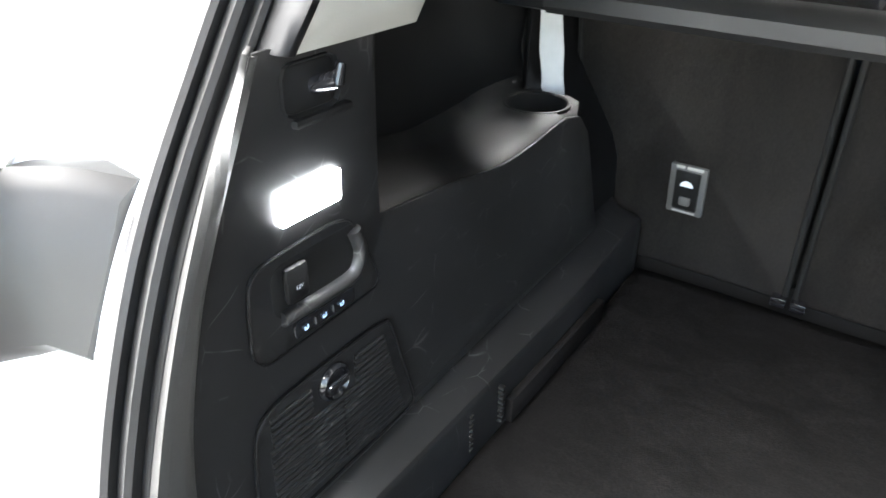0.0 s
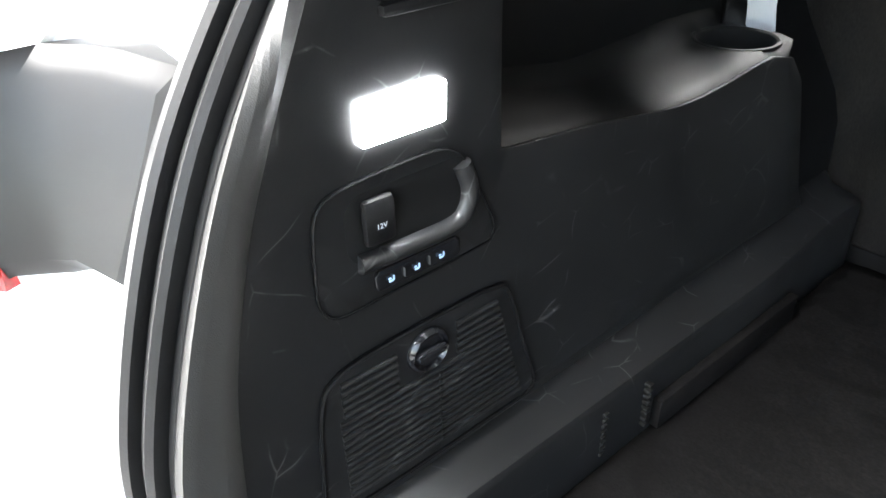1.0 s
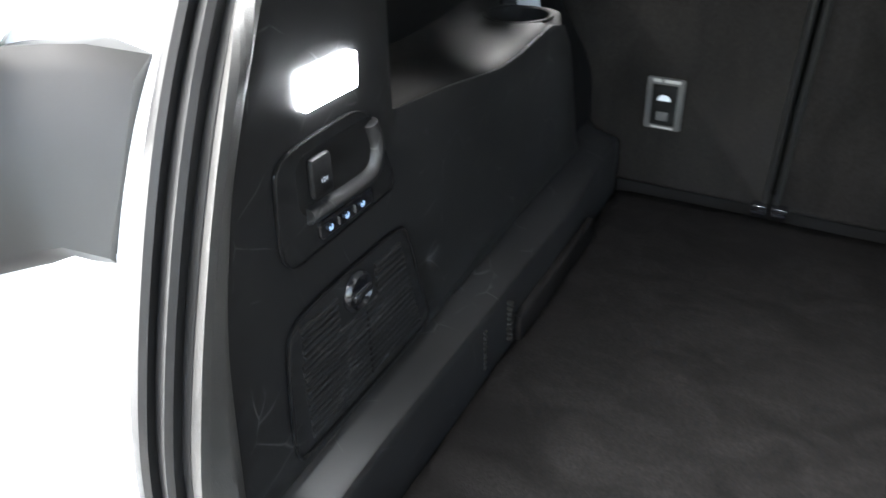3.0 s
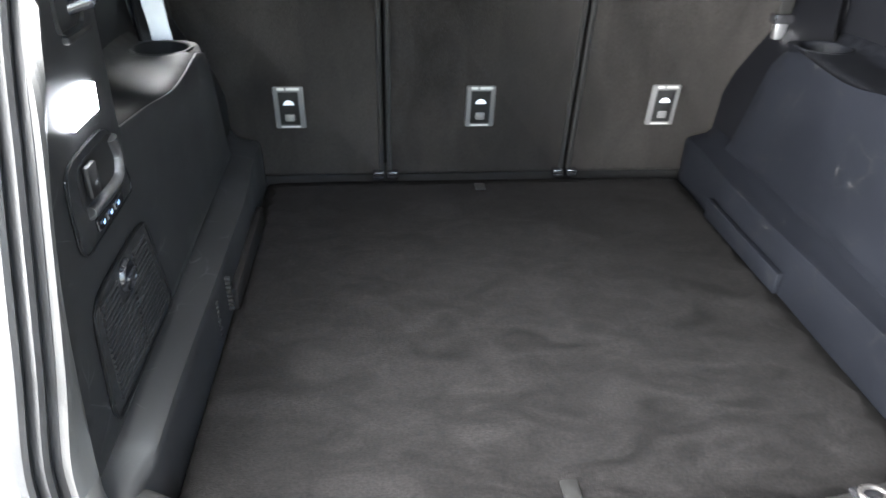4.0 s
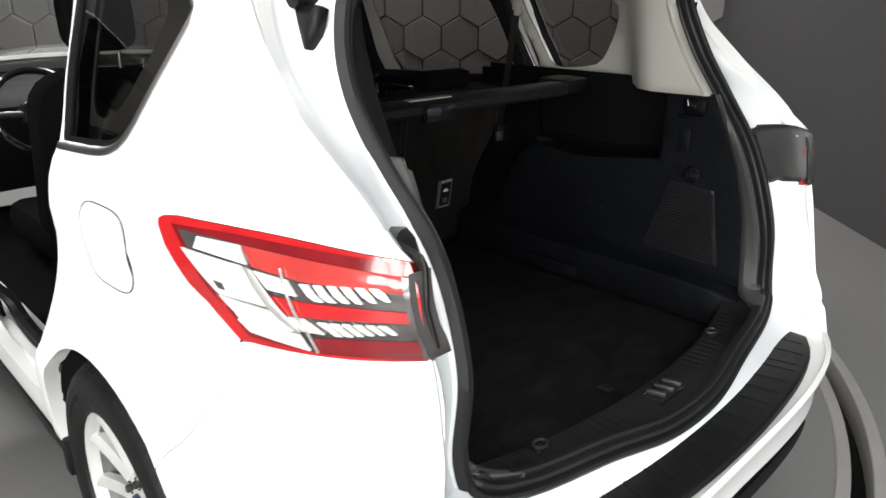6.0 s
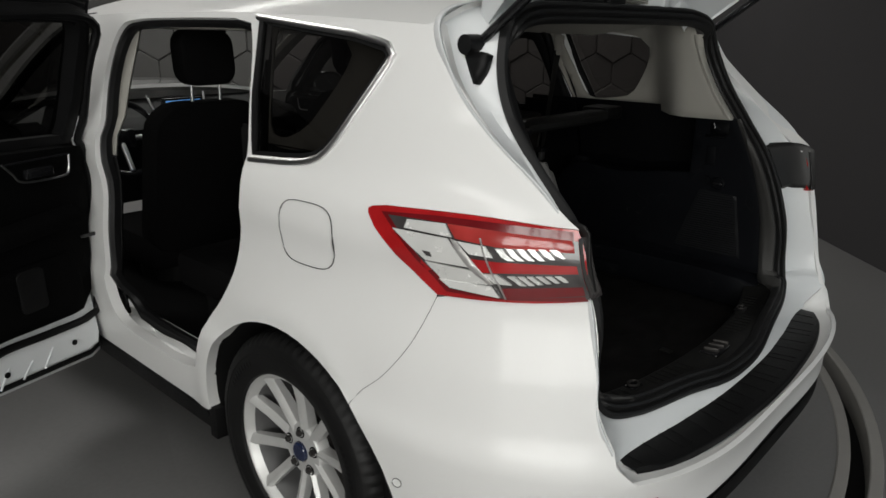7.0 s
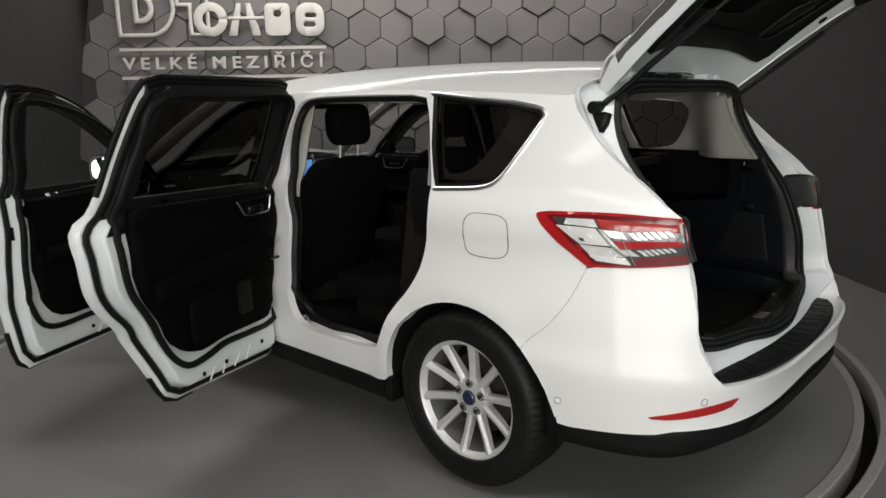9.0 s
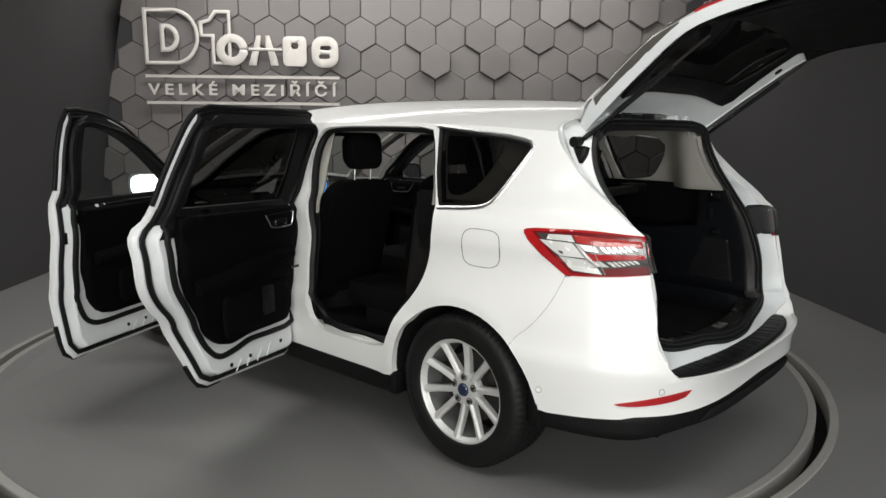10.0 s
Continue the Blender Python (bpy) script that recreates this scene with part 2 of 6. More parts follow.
    if smooth:
        me.polygons.foreach_set("use_smooth", [True] * len(me.polygons))
        me.set_sharp_from_angle(angle=radians(38))
    ob = new(name, me)
    ob.parent = parent
    if label:
        tagged(ob, label)
    return ob


def thing(name, label, category, group="", at=(0, 0, 0)):
    ob = new(name)
    ob.location = at
    return tagged(ob, label, category, group)


def box_bm(lo, hi, bevel=0.0, segments=2, bm=None):
    bm = bm or bmesh.new()
    made = bmesh.ops.create_cube(bm, size=1.0)["verts"]
    for v in made:
        v.co = Vector([lo[k] + (hi[k] - lo[k]) * (v.co[k] + 0.5) for k in range(3)])
    if bevel:
        edges = list({e for v in made for e in v.link_edges})
        bmesh.ops.bevel(bm, geom=edges, offset=bevel, segments=segments, affect="EDGES", profile=0.5)
    return bm


def spline(pts, step=0.02, closed=False):
    """Points along a smooth curve through pts (any dimension)."""
    P = np.array(pts, float)
    n = len(P)
    out = []
    for i in range(n if closed else n - 1):
        a, b = P[i], P[(i + 1) % n]
        p0 = P[(i - 1) % n] if closed or i else 2 * a - b
        p3 = P[(i + 2) % n] if closed or i + 2 < n else 2 * b - a
        k = max(1, int(np.linalg.norm(b - a) / step))
        for j in range(k):
            t = j / k
            out.append(0.5 * (2 * a + (b - p0) * t + (2 * p0 - 5 * a + 4 * b - p3) * t * t + (3 * a - p0 - 3 * b + p3) * t ** 3))
    if not closed:
        out.append(P[-1])
    return np.array(out)


def line(pts, step=0.02, closed=True):
    """Points along straight stretches through pts."""
    P = np.array(pts, float)
    out = []
    for i in range(len(P) if closed else len(P) - 1):
        a, b = P[i], P[(i + 1) % len(P)]
        k = max(1, int(np.linalg.norm(b - a) / step))
        out += [a + (b - a) * j / k for j in range(k)]
    return np.array(out if closed else out + [P[-1]])


def inside(q, poly):
    x, y = q[:, 0], q[:, 1]
    hit = np.zeros(len(q), bool)
    for (x0, y0), (x1, y1) in zip(poly, np.roll(poly, -1, axis=0)):
        if y0 != y1:
            hit ^= ((y0 > y) != (y1 > y)) & (x < (x1 - x0) * (y - y0) / (y1 - y0) + x0)
    return hit


def crisp(ob, mat):
    """Clean shading along the thin edges of a sheet."""
    if mat in (PAINT, GUTTER, RED_LENS, DEEP_RED, LAMP_SILVER, LAMP_SMOKE):
        mod = ob.modifiers.new("crisp_edges", "EDGE_SPLIT")
        mod.split_angle = radians(40)
    else:
        mod = ob.modifiers.new("crisp_edges", "WEIGHTED_NORMAL")
        mod.weight, mod.keep_sharp = 80, True


def sheet(name, outer, holes, place, mat, parent=None, res=0.03, thick=0.0, out=(0, 0, 1), label="", bulge=None):
    """A surface over a flat outline with holes, laid into space by place(a, b); out is a direction that its face looks in."""
    loops = [np.array(outer)] + [np.array(h) for h in holes]
    lo, hi = loops[0].min(0), loops[0].max(0)
    gx, gy = np.arange(lo[0], hi[0], res), np.arange(lo[1], hi[1], res * 0.866)
    grid = np.array([(x + (res / 2 if k % 2 else 0), y) for k, y in enumerate(gy) for x in gx])
    keep = inside(grid, loops[0])
    for h in loops[1:]:
        keep &= ~inside(grid, h)
    edge_pts = np.concatenate(loops)
    grid = grid[keep]
    if len(grid):
        far = np.array([np.min(np.hypot(*(edge_pts - g).T)) > 0.45 * res for g in grid])
        grid = grid[far]
    pts = np.concatenate([edge_pts, grid]) if len(grid) else edge_pts
    edges, base = [], 0
    for lp in loops:
        edges += [(base + i, base + (i + 1) % len(lp)) for i in range(len(lp))]
        base += len(lp)
    vs, _, fs, *_ = delaunay_2d_cdt([Vector(p) for p in pts], edges, [], 0, 1e-6)
    q = np.array([v[:] for v in vs])
    mid = np.array([q[list(f)].mean(0) for f in fs])
    ok = inside(mid, loops[0])
    for h in loops[1:]:
        ok &= ~inside(mid, h)
    P = [Vector(place(a, b)) for a, b in q]
    bm = bmesh.new()
    bv = [bm.verts.new(p) for p in P]
    out = Vector(out)
    total = Vector((0, 0, 0))
    for f, good in zip(fs, ok):
        if good:
            face = bm.faces.new([bv[i] for i in f])
            face.normal_update()
            total += face.normal * face.calc_area()
    if total.dot(out) < 0:
        bmesh.ops.reverse_faces(bm, faces=bm.faces[:])
    bmesh.ops.delete(bm, geom=[v for v in bm.verts if not v.link_faces], context="VERTS")
    bm.faces.layers.int.new("keep")
    ob = part(name, bm, mat, parent, label)
    if thick:
        mod = ob.modifiers.new("thickness", "SOLIDIFY")
        mod.thickness, mod.offset = thick, -1
        crisp(ob, mat)
    return ob


def loft(name, rows, mat, parent=None, label="", closed=False, thick=0.0, flip=False, cap=False):
    """A surface through rows of points, each row with as many points."""
    bm = bmesh.new()
    grid = [[bm.verts.new(p) for p in r] for r in rows]
    for a, b in zip(grid, grid[1:]):
        n = len(a)
        for i in range(n if closed else n - 1):
            j = (i + 1) % n
            quad = (a[i], a[j], b[j], b[i])
            bm.faces.new(quad[::-1] if flip else quad)
    if cap:
        bm.faces.new(grid[0])
        bm.faces.new(grid[-1])
    if not cap and not closed:
        bm.faces.layers.int.new("keep")
    ob = part(name, bm, mat, parent, label)
    if thick:
        mod = ob.modifiers.new("thickness", "SOLIDIFY")
        mod.thickness, mod.offset = thick, -1
        crisp(ob, None)
    return ob


def sweep(name, path, section, mat, parent=None, label="", closed=False, up=(0, 0, 1), normals=None):
    """A section (list of (a, b)) carried along a path; a lies along the sideways axis, b along up or along the given normals."""
    P = np.array(path, float)
    n = len(P)
    rows = []
    for i in range(n):
        t = P[(i + 1) % n] - P[i - 1] if closed else P[min(i + 1, n - 1)] - P[max(i - 1, 0)]
        t = Vector(t).normalized()
        u = Vector(normals[i]) if normals is not None else Vector(up)
        s = t.cross(u).normalized()
        u = s.cross(t).normalized()
        rows.append([Vector(P[i]) + s * a + u * b for a, b in section])
    if closed:
        rows.append(rows[0])
    return loft(name, rows, mat, parent, label, closed=True, cap=not closed)


def round_section(r, k=8, rb=None):
    return [(r * math.cos(2 * math.pi * i / k), (rb or r) * math.sin(2 * math.pi * i / k)) for i in range(k)]


def rod(name, a, b, r, mat, parent=None, label="", k=12, r2=None):
    a, b = Vector(a), Vector(b)
    bm = bmesh.new()
    made = bmesh.ops.create_cone(bm, cap_ends=True, segments=k, radius1=r, radius2=r if r2 is None else r2, depth=(b - a).length)["verts"]
    m = Matrix.Translation((a + b) / 2) @ (b - a).to_track_quat("Z", "Y").to_matrix().to_4x4()
    bmesh.ops.transform(bm, matrix=m, verts=made)
    return part(name, bm, mat, parent, label)


def box(name, lo, hi, mat, parent=None, label="", bevel=0.004, turn=None):
    bm = box_bm(lo, hi, bevel)
    if turn is not None:
        bmesh.ops.transform(bm, matrix=turn, verts=bm.verts[:])
    return part(name, bm, mat, parent, label)


def lathe(name, profile, mat, parent=None, label="", k=48, matrix=None):
    """Turns (radius, height) pairs about the local x axis."""
    rows = []
    for i in range(k + 1):
        a = 2 * math.pi * i / k
        rows.append([Vector((h, r * math.cos(a), r * math.sin(a))) for r, h in profile])
    bm = bmesh.new()
    grid = [[bm.verts.new(p) for p in r] for r in rows[:-1]]
    for i in range(k):
        a, b = grid[i], grid[(i + 1) % k]
        for j in range(len(profile) - 1):
            bm.faces.new((a[j], a[j + 1], b[j + 1], b[j]))
    bmesh.ops.remove_doubles(bm, verts=bm.verts[:], dist=1e-5)
    if matrix is not None:
        bmesh.ops.transform(bm, matrix=matrix, verts=bm.verts[:])
    return part(name, bm, mat, parent, label)


def pchip(x, xs, ys):
    """Smooth interpolation in a table, with no overshoot."""
    i = int(min(max(np.searchsorted(xs, x) - 1, 0), len(xs) - 2))
    h = [xs[k + 1] - xs[k] for k in range(len(xs) - 1)]
    d = [(ys[k + 1] - ys[k]) / h[k] for k in range(len(xs) - 1)]

    def slope(k):
        if k == 0:
            return d[0]
        if k == len(xs) - 1:
            return d[-1]
        return 0.0 if d[k - 1] * d[k] <= 0 else 2 * d[k - 1] * d[k] / (d[k - 1] + d[k])

    x = min(max(x, xs[0]), xs[-1])
    t = (x - xs[i]) / h[i]
    return ((1 + 2 * t) * (1 - t) ** 2 * ys[i] + t * (1 - t) ** 2 * h[i] * slope(i)
            + t * t * (3 - 2 * t) * ys[i + 1] + t * t * (t - 1) * h[i] * slope(i + 1))


def smooth01(t):
    t = min(max(t, 0.0), 1.0)
    return t * t * (3 - 2 * t)

# ---------------------------------------------------------------- the showroom
CEILING = 3.6
WALL_L, WALL_R = Vector((0.422, 6.762, 0)), Vector((5.452, 1.732, 0))
FAR_L, FAR_R = Vector((-7.8, -1.46, 0)), Vector((-3.3, -7.02, 0))
TABLE_C, R_OUT, R_IN = Vector((0.165, 1.423, 0)), 2.598, 2.453


def circle(c, r, k=160):
    return np.array([(c[0] + r * math.cos(2 * math.pi * i / k), c[1] + r * math.sin(2 * math.pi * i / k)) for i in range(k)])


room = [WALL_L, WALL_R, FAR_R, FAR_L]
wide = [TABLE_C + (p - TABLE_C) * 1.15 for p in room]
floor = sheet("floor", line([p.xy for p in wide], 0.6), [circle(TABLE_C, R_OUT - 0.04)], lambda a, b: (a, b, 0), FLOOR_M, res=0.9, thick=0.12)
tagged(floor, "matt dark grey showroom floor with a round cut-out", "floor", kind="structure")


def ring(name, r0, r1, z0, z1, mat, parent, label="", k=160):
    rows = []
    for i in range(k):
        a = 2 * math.pi * i / k
        c, s = math.cos(a), math.sin(a)
        e = 0.004
        rows.append([TABLE_C + Vector((r * c, r * s, z)) for r, z in ((r0, z0), (r0, z1 - e), (r0 + e, z1), (r1 - e, z1), (r1, z1 - e), (r1, z0))])
    rows.append(rows[0])
    return loft(name, rows, mat, parent, label, closed=True)


ring("trim", R_OUT - 0.042, R_OUT, -0.10, 0.006, EDGE_M, floor, "light grey metal ring edging the floor")
# groove bottom painted near-black, the shade of its depth in the colour
tagged(ring("trim_base", R_IN, R_OUT, -0.16, -0.10, DARK, floor, "bottom of the ring groove, near-black for its shade"))
turntable = thing("turntable", "round dark grey turntable platform under the car, ringed by a groove", "turntable")
bm = bmesh.new()
bmesh.ops.create_circle(bm, cap_ends=True, segments=160, radius=R_IN + 0.004)
top = bm.faces[:]
bmesh.ops.extrude_face_region(bm, geom=top)
bmesh.ops.translate(bm, vec=(0, 0, -0.1), verts=[v for v in bm.verts][160:])
bmesh.ops.translate(bm, vec=TABLE_C, verts=bm.verts[:])
part("platform", bm, FLOOR_M, turntable, smooth=False)
ring("edge_band", R_IN, R_IN + 0.042, -0.10, 0.006, EDGE_M, turntable, "light grey metal rim band")


def wall(name, a, b, z0, z1, mat, label, holes=(), lean=0.0):
    d = (b - a)
    n = d.normalized()
    o = Vector((-n.y, n.x, 0))
    centre = Vector((-1.0, 0.5, 0))
    if (centre - a).dot(o) < 0:
        o = -o
    ob = sheet(name, line([(0, z0), (d.length, z0), (d.length, z1), (0, z1)], 0.8), holes,
               lambda u, v: a + n * u + o * (lean * max(0.0, v - 1.2)) + Vector((0, 0, v)), mat, res=0.6 if lean else 1.2, thick=0.2, out=o)
    return tagged(ob, label, "wall", kind="structure")


hex_wall = wall("wall_north", WALL_L, WALL_R, 0, CEILING, WALL_M, "dark grey feature wall clad in raised hexagon panels")
wall("wall_west", FAR_L, WALL_L, 0, CEILING, WALL_M, "plain dark grey painted wall beside the hexagon wall", lean=0.2)
wall("wall_east", WALL_R, FAR_R, 0, CEILING, WALL_M, "plain dark grey painted wall with an unseen opening added for light",
     [line([(5.25, 0.4), (8.85, 0.4), (8.85, 3.1), (5.25, 3.1)], 0.5)])
e_dir = (FAR_R - WALL_R).normalized()


def on_east(u, z):
    return WALL_R + e_dir * u + Vector((0.05, -0.05, z))


# unseen pane and frame, added to give the side lamp an opening
window_1 = sheet("window_1", line([(5.25, 0.4), (8.85, 0.4), (8.85, 3.1), (5.25, 3.1)], 0.6), [], on_east, CLEAR, res=2.0, thick=0.012, out=(-1, 1, 0))
window_1.visible_shadow = False
tagged(window_1, "unseen clear window in a dark frame, added for the side lamp", "window", kind="structure")
for u_a, z_a, u_b, z_b in ((5.25, 0.43, 8.85, 0.43), (5.25, 3.07, 8.85, 3.07), (5.28, 0.4, 5.28, 3.1), (8.82, 0.4, 8.82, 3.1), (7.05, 0.4, 7.05, 3.1)):
    rod("window_frame", on_east(u_a, z_a), on_east(u_b, z_b), 0.035, GREY_TRIM, window_1, "dark window frame bar", k=4)
glazing_len = (FAR_L - FAR_R).length
pane_w = (glazing_len - 1.0) / 5
wall("wall_south", FAR_R, FAR_L, 0, CEILING, WALL_M, "dark wall with tall glazed openings to daylight",
             [line([(0.5 + pane_w * k + 0.06, 0.35), (0.5 + pane_w * (k + 1) - 0.06, 0.35), (0.5 + pane_w * (k + 1) - 0.06, 3.2), (0.5 + pane_w * k + 0.06, 3.2)], 0.5)
              for k in range(5)])
ceiling = sheet("ceiling", line([p.xy for p in wide], 0.6), [], lambda a, b: (a, b, CEILING), CEIL_M, res=1.5, thick=0.15, out=(0, 0, -1))
tagged(ceiling, "plain grey showroom ceiling", "ceiling", kind="structure")
n_out = (FAR_L - FAR_R).normalized()
n_out = Vector((n_out.y, -n_out.x, 0))
if n_out.dot(TABLE_C - FAR_R) > 0:
    n_out = -n_out
bm = bmesh.new()
e0, e1 = FAR_R + n_out * 1.6 - (FAR_L - FAR_R) * 0.3, FAR_L + n_out * 1.6 + (FAR_L - FAR_R) * 0.3
bm.faces.new([bm.verts.new(p) for p in (e0, e1, e1 + Vector((0, 0, 5)), e0 + Vector((0, 0, 5)))])
tagged(part("backdrop", bm, SKY_GLOW), "bright overcast daylight outside the glazing", "sky", kind="structure")
# steel bracing bars behind the glass
for k in range(5):
    a = FAR_R + (FAR_L - FAR_R).normalized() * (0.5 + pane_w * (k + 0.02)) + n_out * 0.3
    b = FAR_R + (FAR_L - FAR_R).normalized() * (0.5 + pane_w * (k + 0.98)) + n_out * 0.3
    lift = Vector((0, 0, 3.3))
    for p, q in ((a, b + lift), (b, a + lift)) if k % 2 else ((a, b + lift),):
        tagged(rod("window_brace", p, q, 0.05, GREY_TRIM), "dark steel diagonal brace behind the glazing", "brace", "window braces")

# hexagon panels
W_DIR = (WALL_R - WALL_L).normalized()
W_OUT = Vector((-1, -1, 0)).normalized()
W_LEN = (WALL_R - WALL_L).length
PITCH, HEX_U, HEX_Z = 0.3495, 3.041, 2.524
W_ROW = PITCH * 0.866


def hexagon_bm():
    bm = bmesh.new()
    r = PITCH / math.sqrt(3) - 0.0025
    rows = []
    for rad, d in ((r, 0.0), (r, 0.060), (r - 0.004, 0.0665), (r - 0.011, 0.070)):
        rows.append([bm.verts.new((rad * math.sin(k * math.pi / 3), d, rad * math.cos(k * math.pi / 3))) for k in range(6)])
    for a, b in zip(rows, rows[1:]):
        for k in range(6):
            bm.faces.new((a[k], a[(k + 1) % 6], b[(k + 1) % 6], b[k]))
    bm.faces.new(rows[-1])
    return bm


bm = hexagon_bm()
bmesh.ops.recalc_face_normals(bm, faces=bm.faces[:])
hex_mesh = bpy.data.meshes.new("hexagon_panel")
bm.to_mesh(hex_mesh)
bm.free()
hex_mesh.materials.append(HEX_M)
wall_turn = Matrix((W_DIR, W_OUT, Vector((0, 0, 1)))).transposed().to_4x4()
rng = random.Random(7)
PROUD = {(2, -1): 0.030, (4, -1): 0.004, (8, -1): 0.024, (2, 0): -0.020, (4, 0): -0.012, (6, 0): -0.022, (7, 1): 0.012, (9, 1): 0.016, (1, -3): 0.010}
for row in range(-9, 6):
    for col in range(-12, 13):
        u = HEX_U + (col + (0.5 if row % 2 else 0)) * PITCH
        z = HEX_Z + row * W_ROW
        depth = rng.choice((-0.060, -0.058, -0.056, -0.053, -0.049, -0.045, -0.036, -0.028))
        tilt = rng.uniform(-1.0, 1.0), rng.uniform(-1.0, 1.0)
        depth = PROUD.get((col, row), depth)
        if 0.05 + 0.2 * max(0.0, z - 1.2) < u < W_LEN - 0.1 and 0.05 < z < CEILING - 0.1:
            ob = new("hexagon_panel", hex_mesh)
            ob.parent = hex_wall
            ob.matrix_basis = (Matrix.Translation(WALL_L + W_DIR * u + W_OUT * depth + Vector((0, 0, z))) @ wall_turn
                               @ pose(0, 0, 0, tilt[0], 0, tilt[1]))


# sign on the hexagon wall
def on_wall(u, z, d=0.085):
    return WALL_L + W_DIR * u + W_OUT * d + Vector((0, 0, z))


SIGN_U = 0.578
SIGN_W = 2.217
sign = thing("wall_sign", "light grey raised sign with bars and lettering on hexagon wall", "sign")


def wall_box(name, u0, u1, z0, z1, parent, d0=0.07, d1=0.095, shear=0.0):
    bm = box_bm((0, d0, 0), (1, d1, 1), 0.0)
    for v in bm.verts:
        u = u0 + (u1 - u0) * v.co.x + shear * v.co.z
        z = z0 + (z1 - z0) * v.co.z
        v.co = WALL_L + W_DIR * u + W_OUT * v.co.y + Vector((0, 0, z))
    bmesh.ops.bevel(bm, geom=bm.edges[:], offset=0.003, segments=2, affect="EDGES")
    return part(name, bm, SIGN_M, parent)


def wall_shape(name, outer, holes, parent, d=0.095, thick=0.025):
    return sheet(name, outer, holes, lambda a, b: on_wall(SIGN_U + a, b, d), SIGN_M, parent, res=0.2, thick=thick, out=W_OUT)


wall_box("bar", SIGN_U, SIGN_U + SIGN_W, 2.010, 2.042, sign)
wall_box("bar", SIGN_U, SIGN_U + SIGN_W, 1.710, 1.742, sign)


def text_mesh(body):
    cu = bpy.data.curves.new("lettering", "FONT")
    cu.body = body
    cu.extrude, cu.bevel_depth, cu.offset = 0.012, 0.002, 0.018
    cu.space_character = 1.5
    tmp = new("lettering", cu)
    me = bpy.data.meshes.new_from_object(tmp.evaluated_get(bpy.context.evaluated_depsgraph_get()))
    bpy.data.objects.remove(tmp)
    co = np.array([v.co[:] for v in me.vertices]) if len(me.vertices) else np.zeros((1, 3))
    return me, co.min(0), co.max(0)


def wall_text(body, u0, u1, z0, z1):
    """Raised letters, each a part of the sign."""
    _, lo, hi = text_mesh(body)
    for i, letter in enumerate(body):
        if letter == " ":
            continue
        me, clo, chi = text_mesh(letter)
        end = text_mesh(body[:i + 1])[2][0]
        for v in me.vertices:
            a = u0 + (v.co.x - chi[0] + end - lo[0]) / (hi[0] - lo[0]) * (u1 - u0)
            b = z0 + (v.co.y - lo[1]) / (hi[1] - lo[1]) * (z1 - z0)
            v.co = on_wall(a, b, 0.085 + (v.co.z - clo[2]) / (chi[2] - clo[2]) * 0.02)
        me.materials.clear()
        me.materials.append(SIGN_M)
        new("letter", me).parent = sign


wall_text("VELKÉ MEZIŘÍČÍ", SIGN_U + 0.022, SIGN_U + SIGN_W - 0.03, 1.812, 1.985)


# the dealer's mark above the bars, as plain shapes
def rounded(u0, z0, w, h, r, k=6):
    pts = []
    for cu, cz, a0 in ((u0 + w - r, z0 + r, -90), (u0 + w - r, z0 + h - r, 0), (u0 + r, z0 + h - r, 90), (u0 + r, z0 + r, 180)):
        pts += [(cu + r * math.cos(radians(a0 + 90 * i / k)), cz + r * math.sin(radians(a0 + 90 * i / k))) for i in range(k + 1)]
    return np.array(pts)


def bowl(u0, z0, w, h, k=12):
    """A shape with a straight back and a half-round front."""
    r = h / 2
    return np.array([(u0, z0), (u0 + w - r * 0.9, z0)] + [(u0 + w - r * 0.9 + 0.9 * r * math.sin(a), z0 + r - r * math.cos(a)) for a in np.linspace(0.15, math.pi - 0.15, k)]
                    + [(u0 + w - r * 0.9, z0 + h), (u0, z0 + h)])


def arc_band(cu, cz, ru, rz, band, a0, a1, k=22):
    t = [radians(a0 + (a1 - a0) * i / k) for i in range(k + 1)]
    return np.array([(cu + ru * math.cos(a), cz + rz * math.sin(a)) for a in t] + [(cu + (ru - band) * math.cos(a), cz + (rz - band) * math.sin(a)) for a in t[::-1]])


wall_shape("mark_frame", bowl(0.0, 2.152, 0.625, 0.628), [bowl(0.042, 2.192, 0.543, 0.548)], sign)
wall_shape("mark_core", bowl(0.185, 2.295, 0.215, 0.312), [bowl(0.232, 2.345, 0.115, 0.212)], sign)
stem = np.array([(0.762, 2.157), (0.762, 2.465), (0.630, 2.465), (0.630, 2.640), (0.735, 2.668), (0.805, 2.765), (0.985, 2.765), (0.985, 2.157)])
stem_in = np.array([(0.800, 2.190), (0.800, 2.500), (0.668, 2.500), (0.668, 2.612), (0.760, 2.638), (0.828, 2.730), (0.950, 2.730), (0.950, 2.190)])
wall_shape("mark_frame", line(stem, 0.1), [line(stem_in, 0.1)], sign)
wall_shape("mark_block", arc_band(0.995, 2.329, 0.180, 0.178, 0.092, 0, 359.9), [], sign, 0.104)
for lean_s in (-1, 1):
    wall_shape("mark_bar", line([(1.352 + lean_s * 0.172, 2.156), (1.352 + lean_s * 0.082, 2.156), (1.352 + lean_s * 0.022, 2.490), (1.352 + lean_s * 0.072, 2.490)], 0.1), [], sign, 0.104)
wall_shape("mark_bar", line([(1.17, 2.318), (1.575, 2.318), (1.560, 2.352), (1.185, 2.352)], 0.1), [], sign, 0.108)
wall_shape("mark_block", rounded(1.575, 2.152, 0.27, 0.334, 0.05), [rounded(1.668, 2.345, 0.085, 0.072, 0.03)], sign, 0.104)
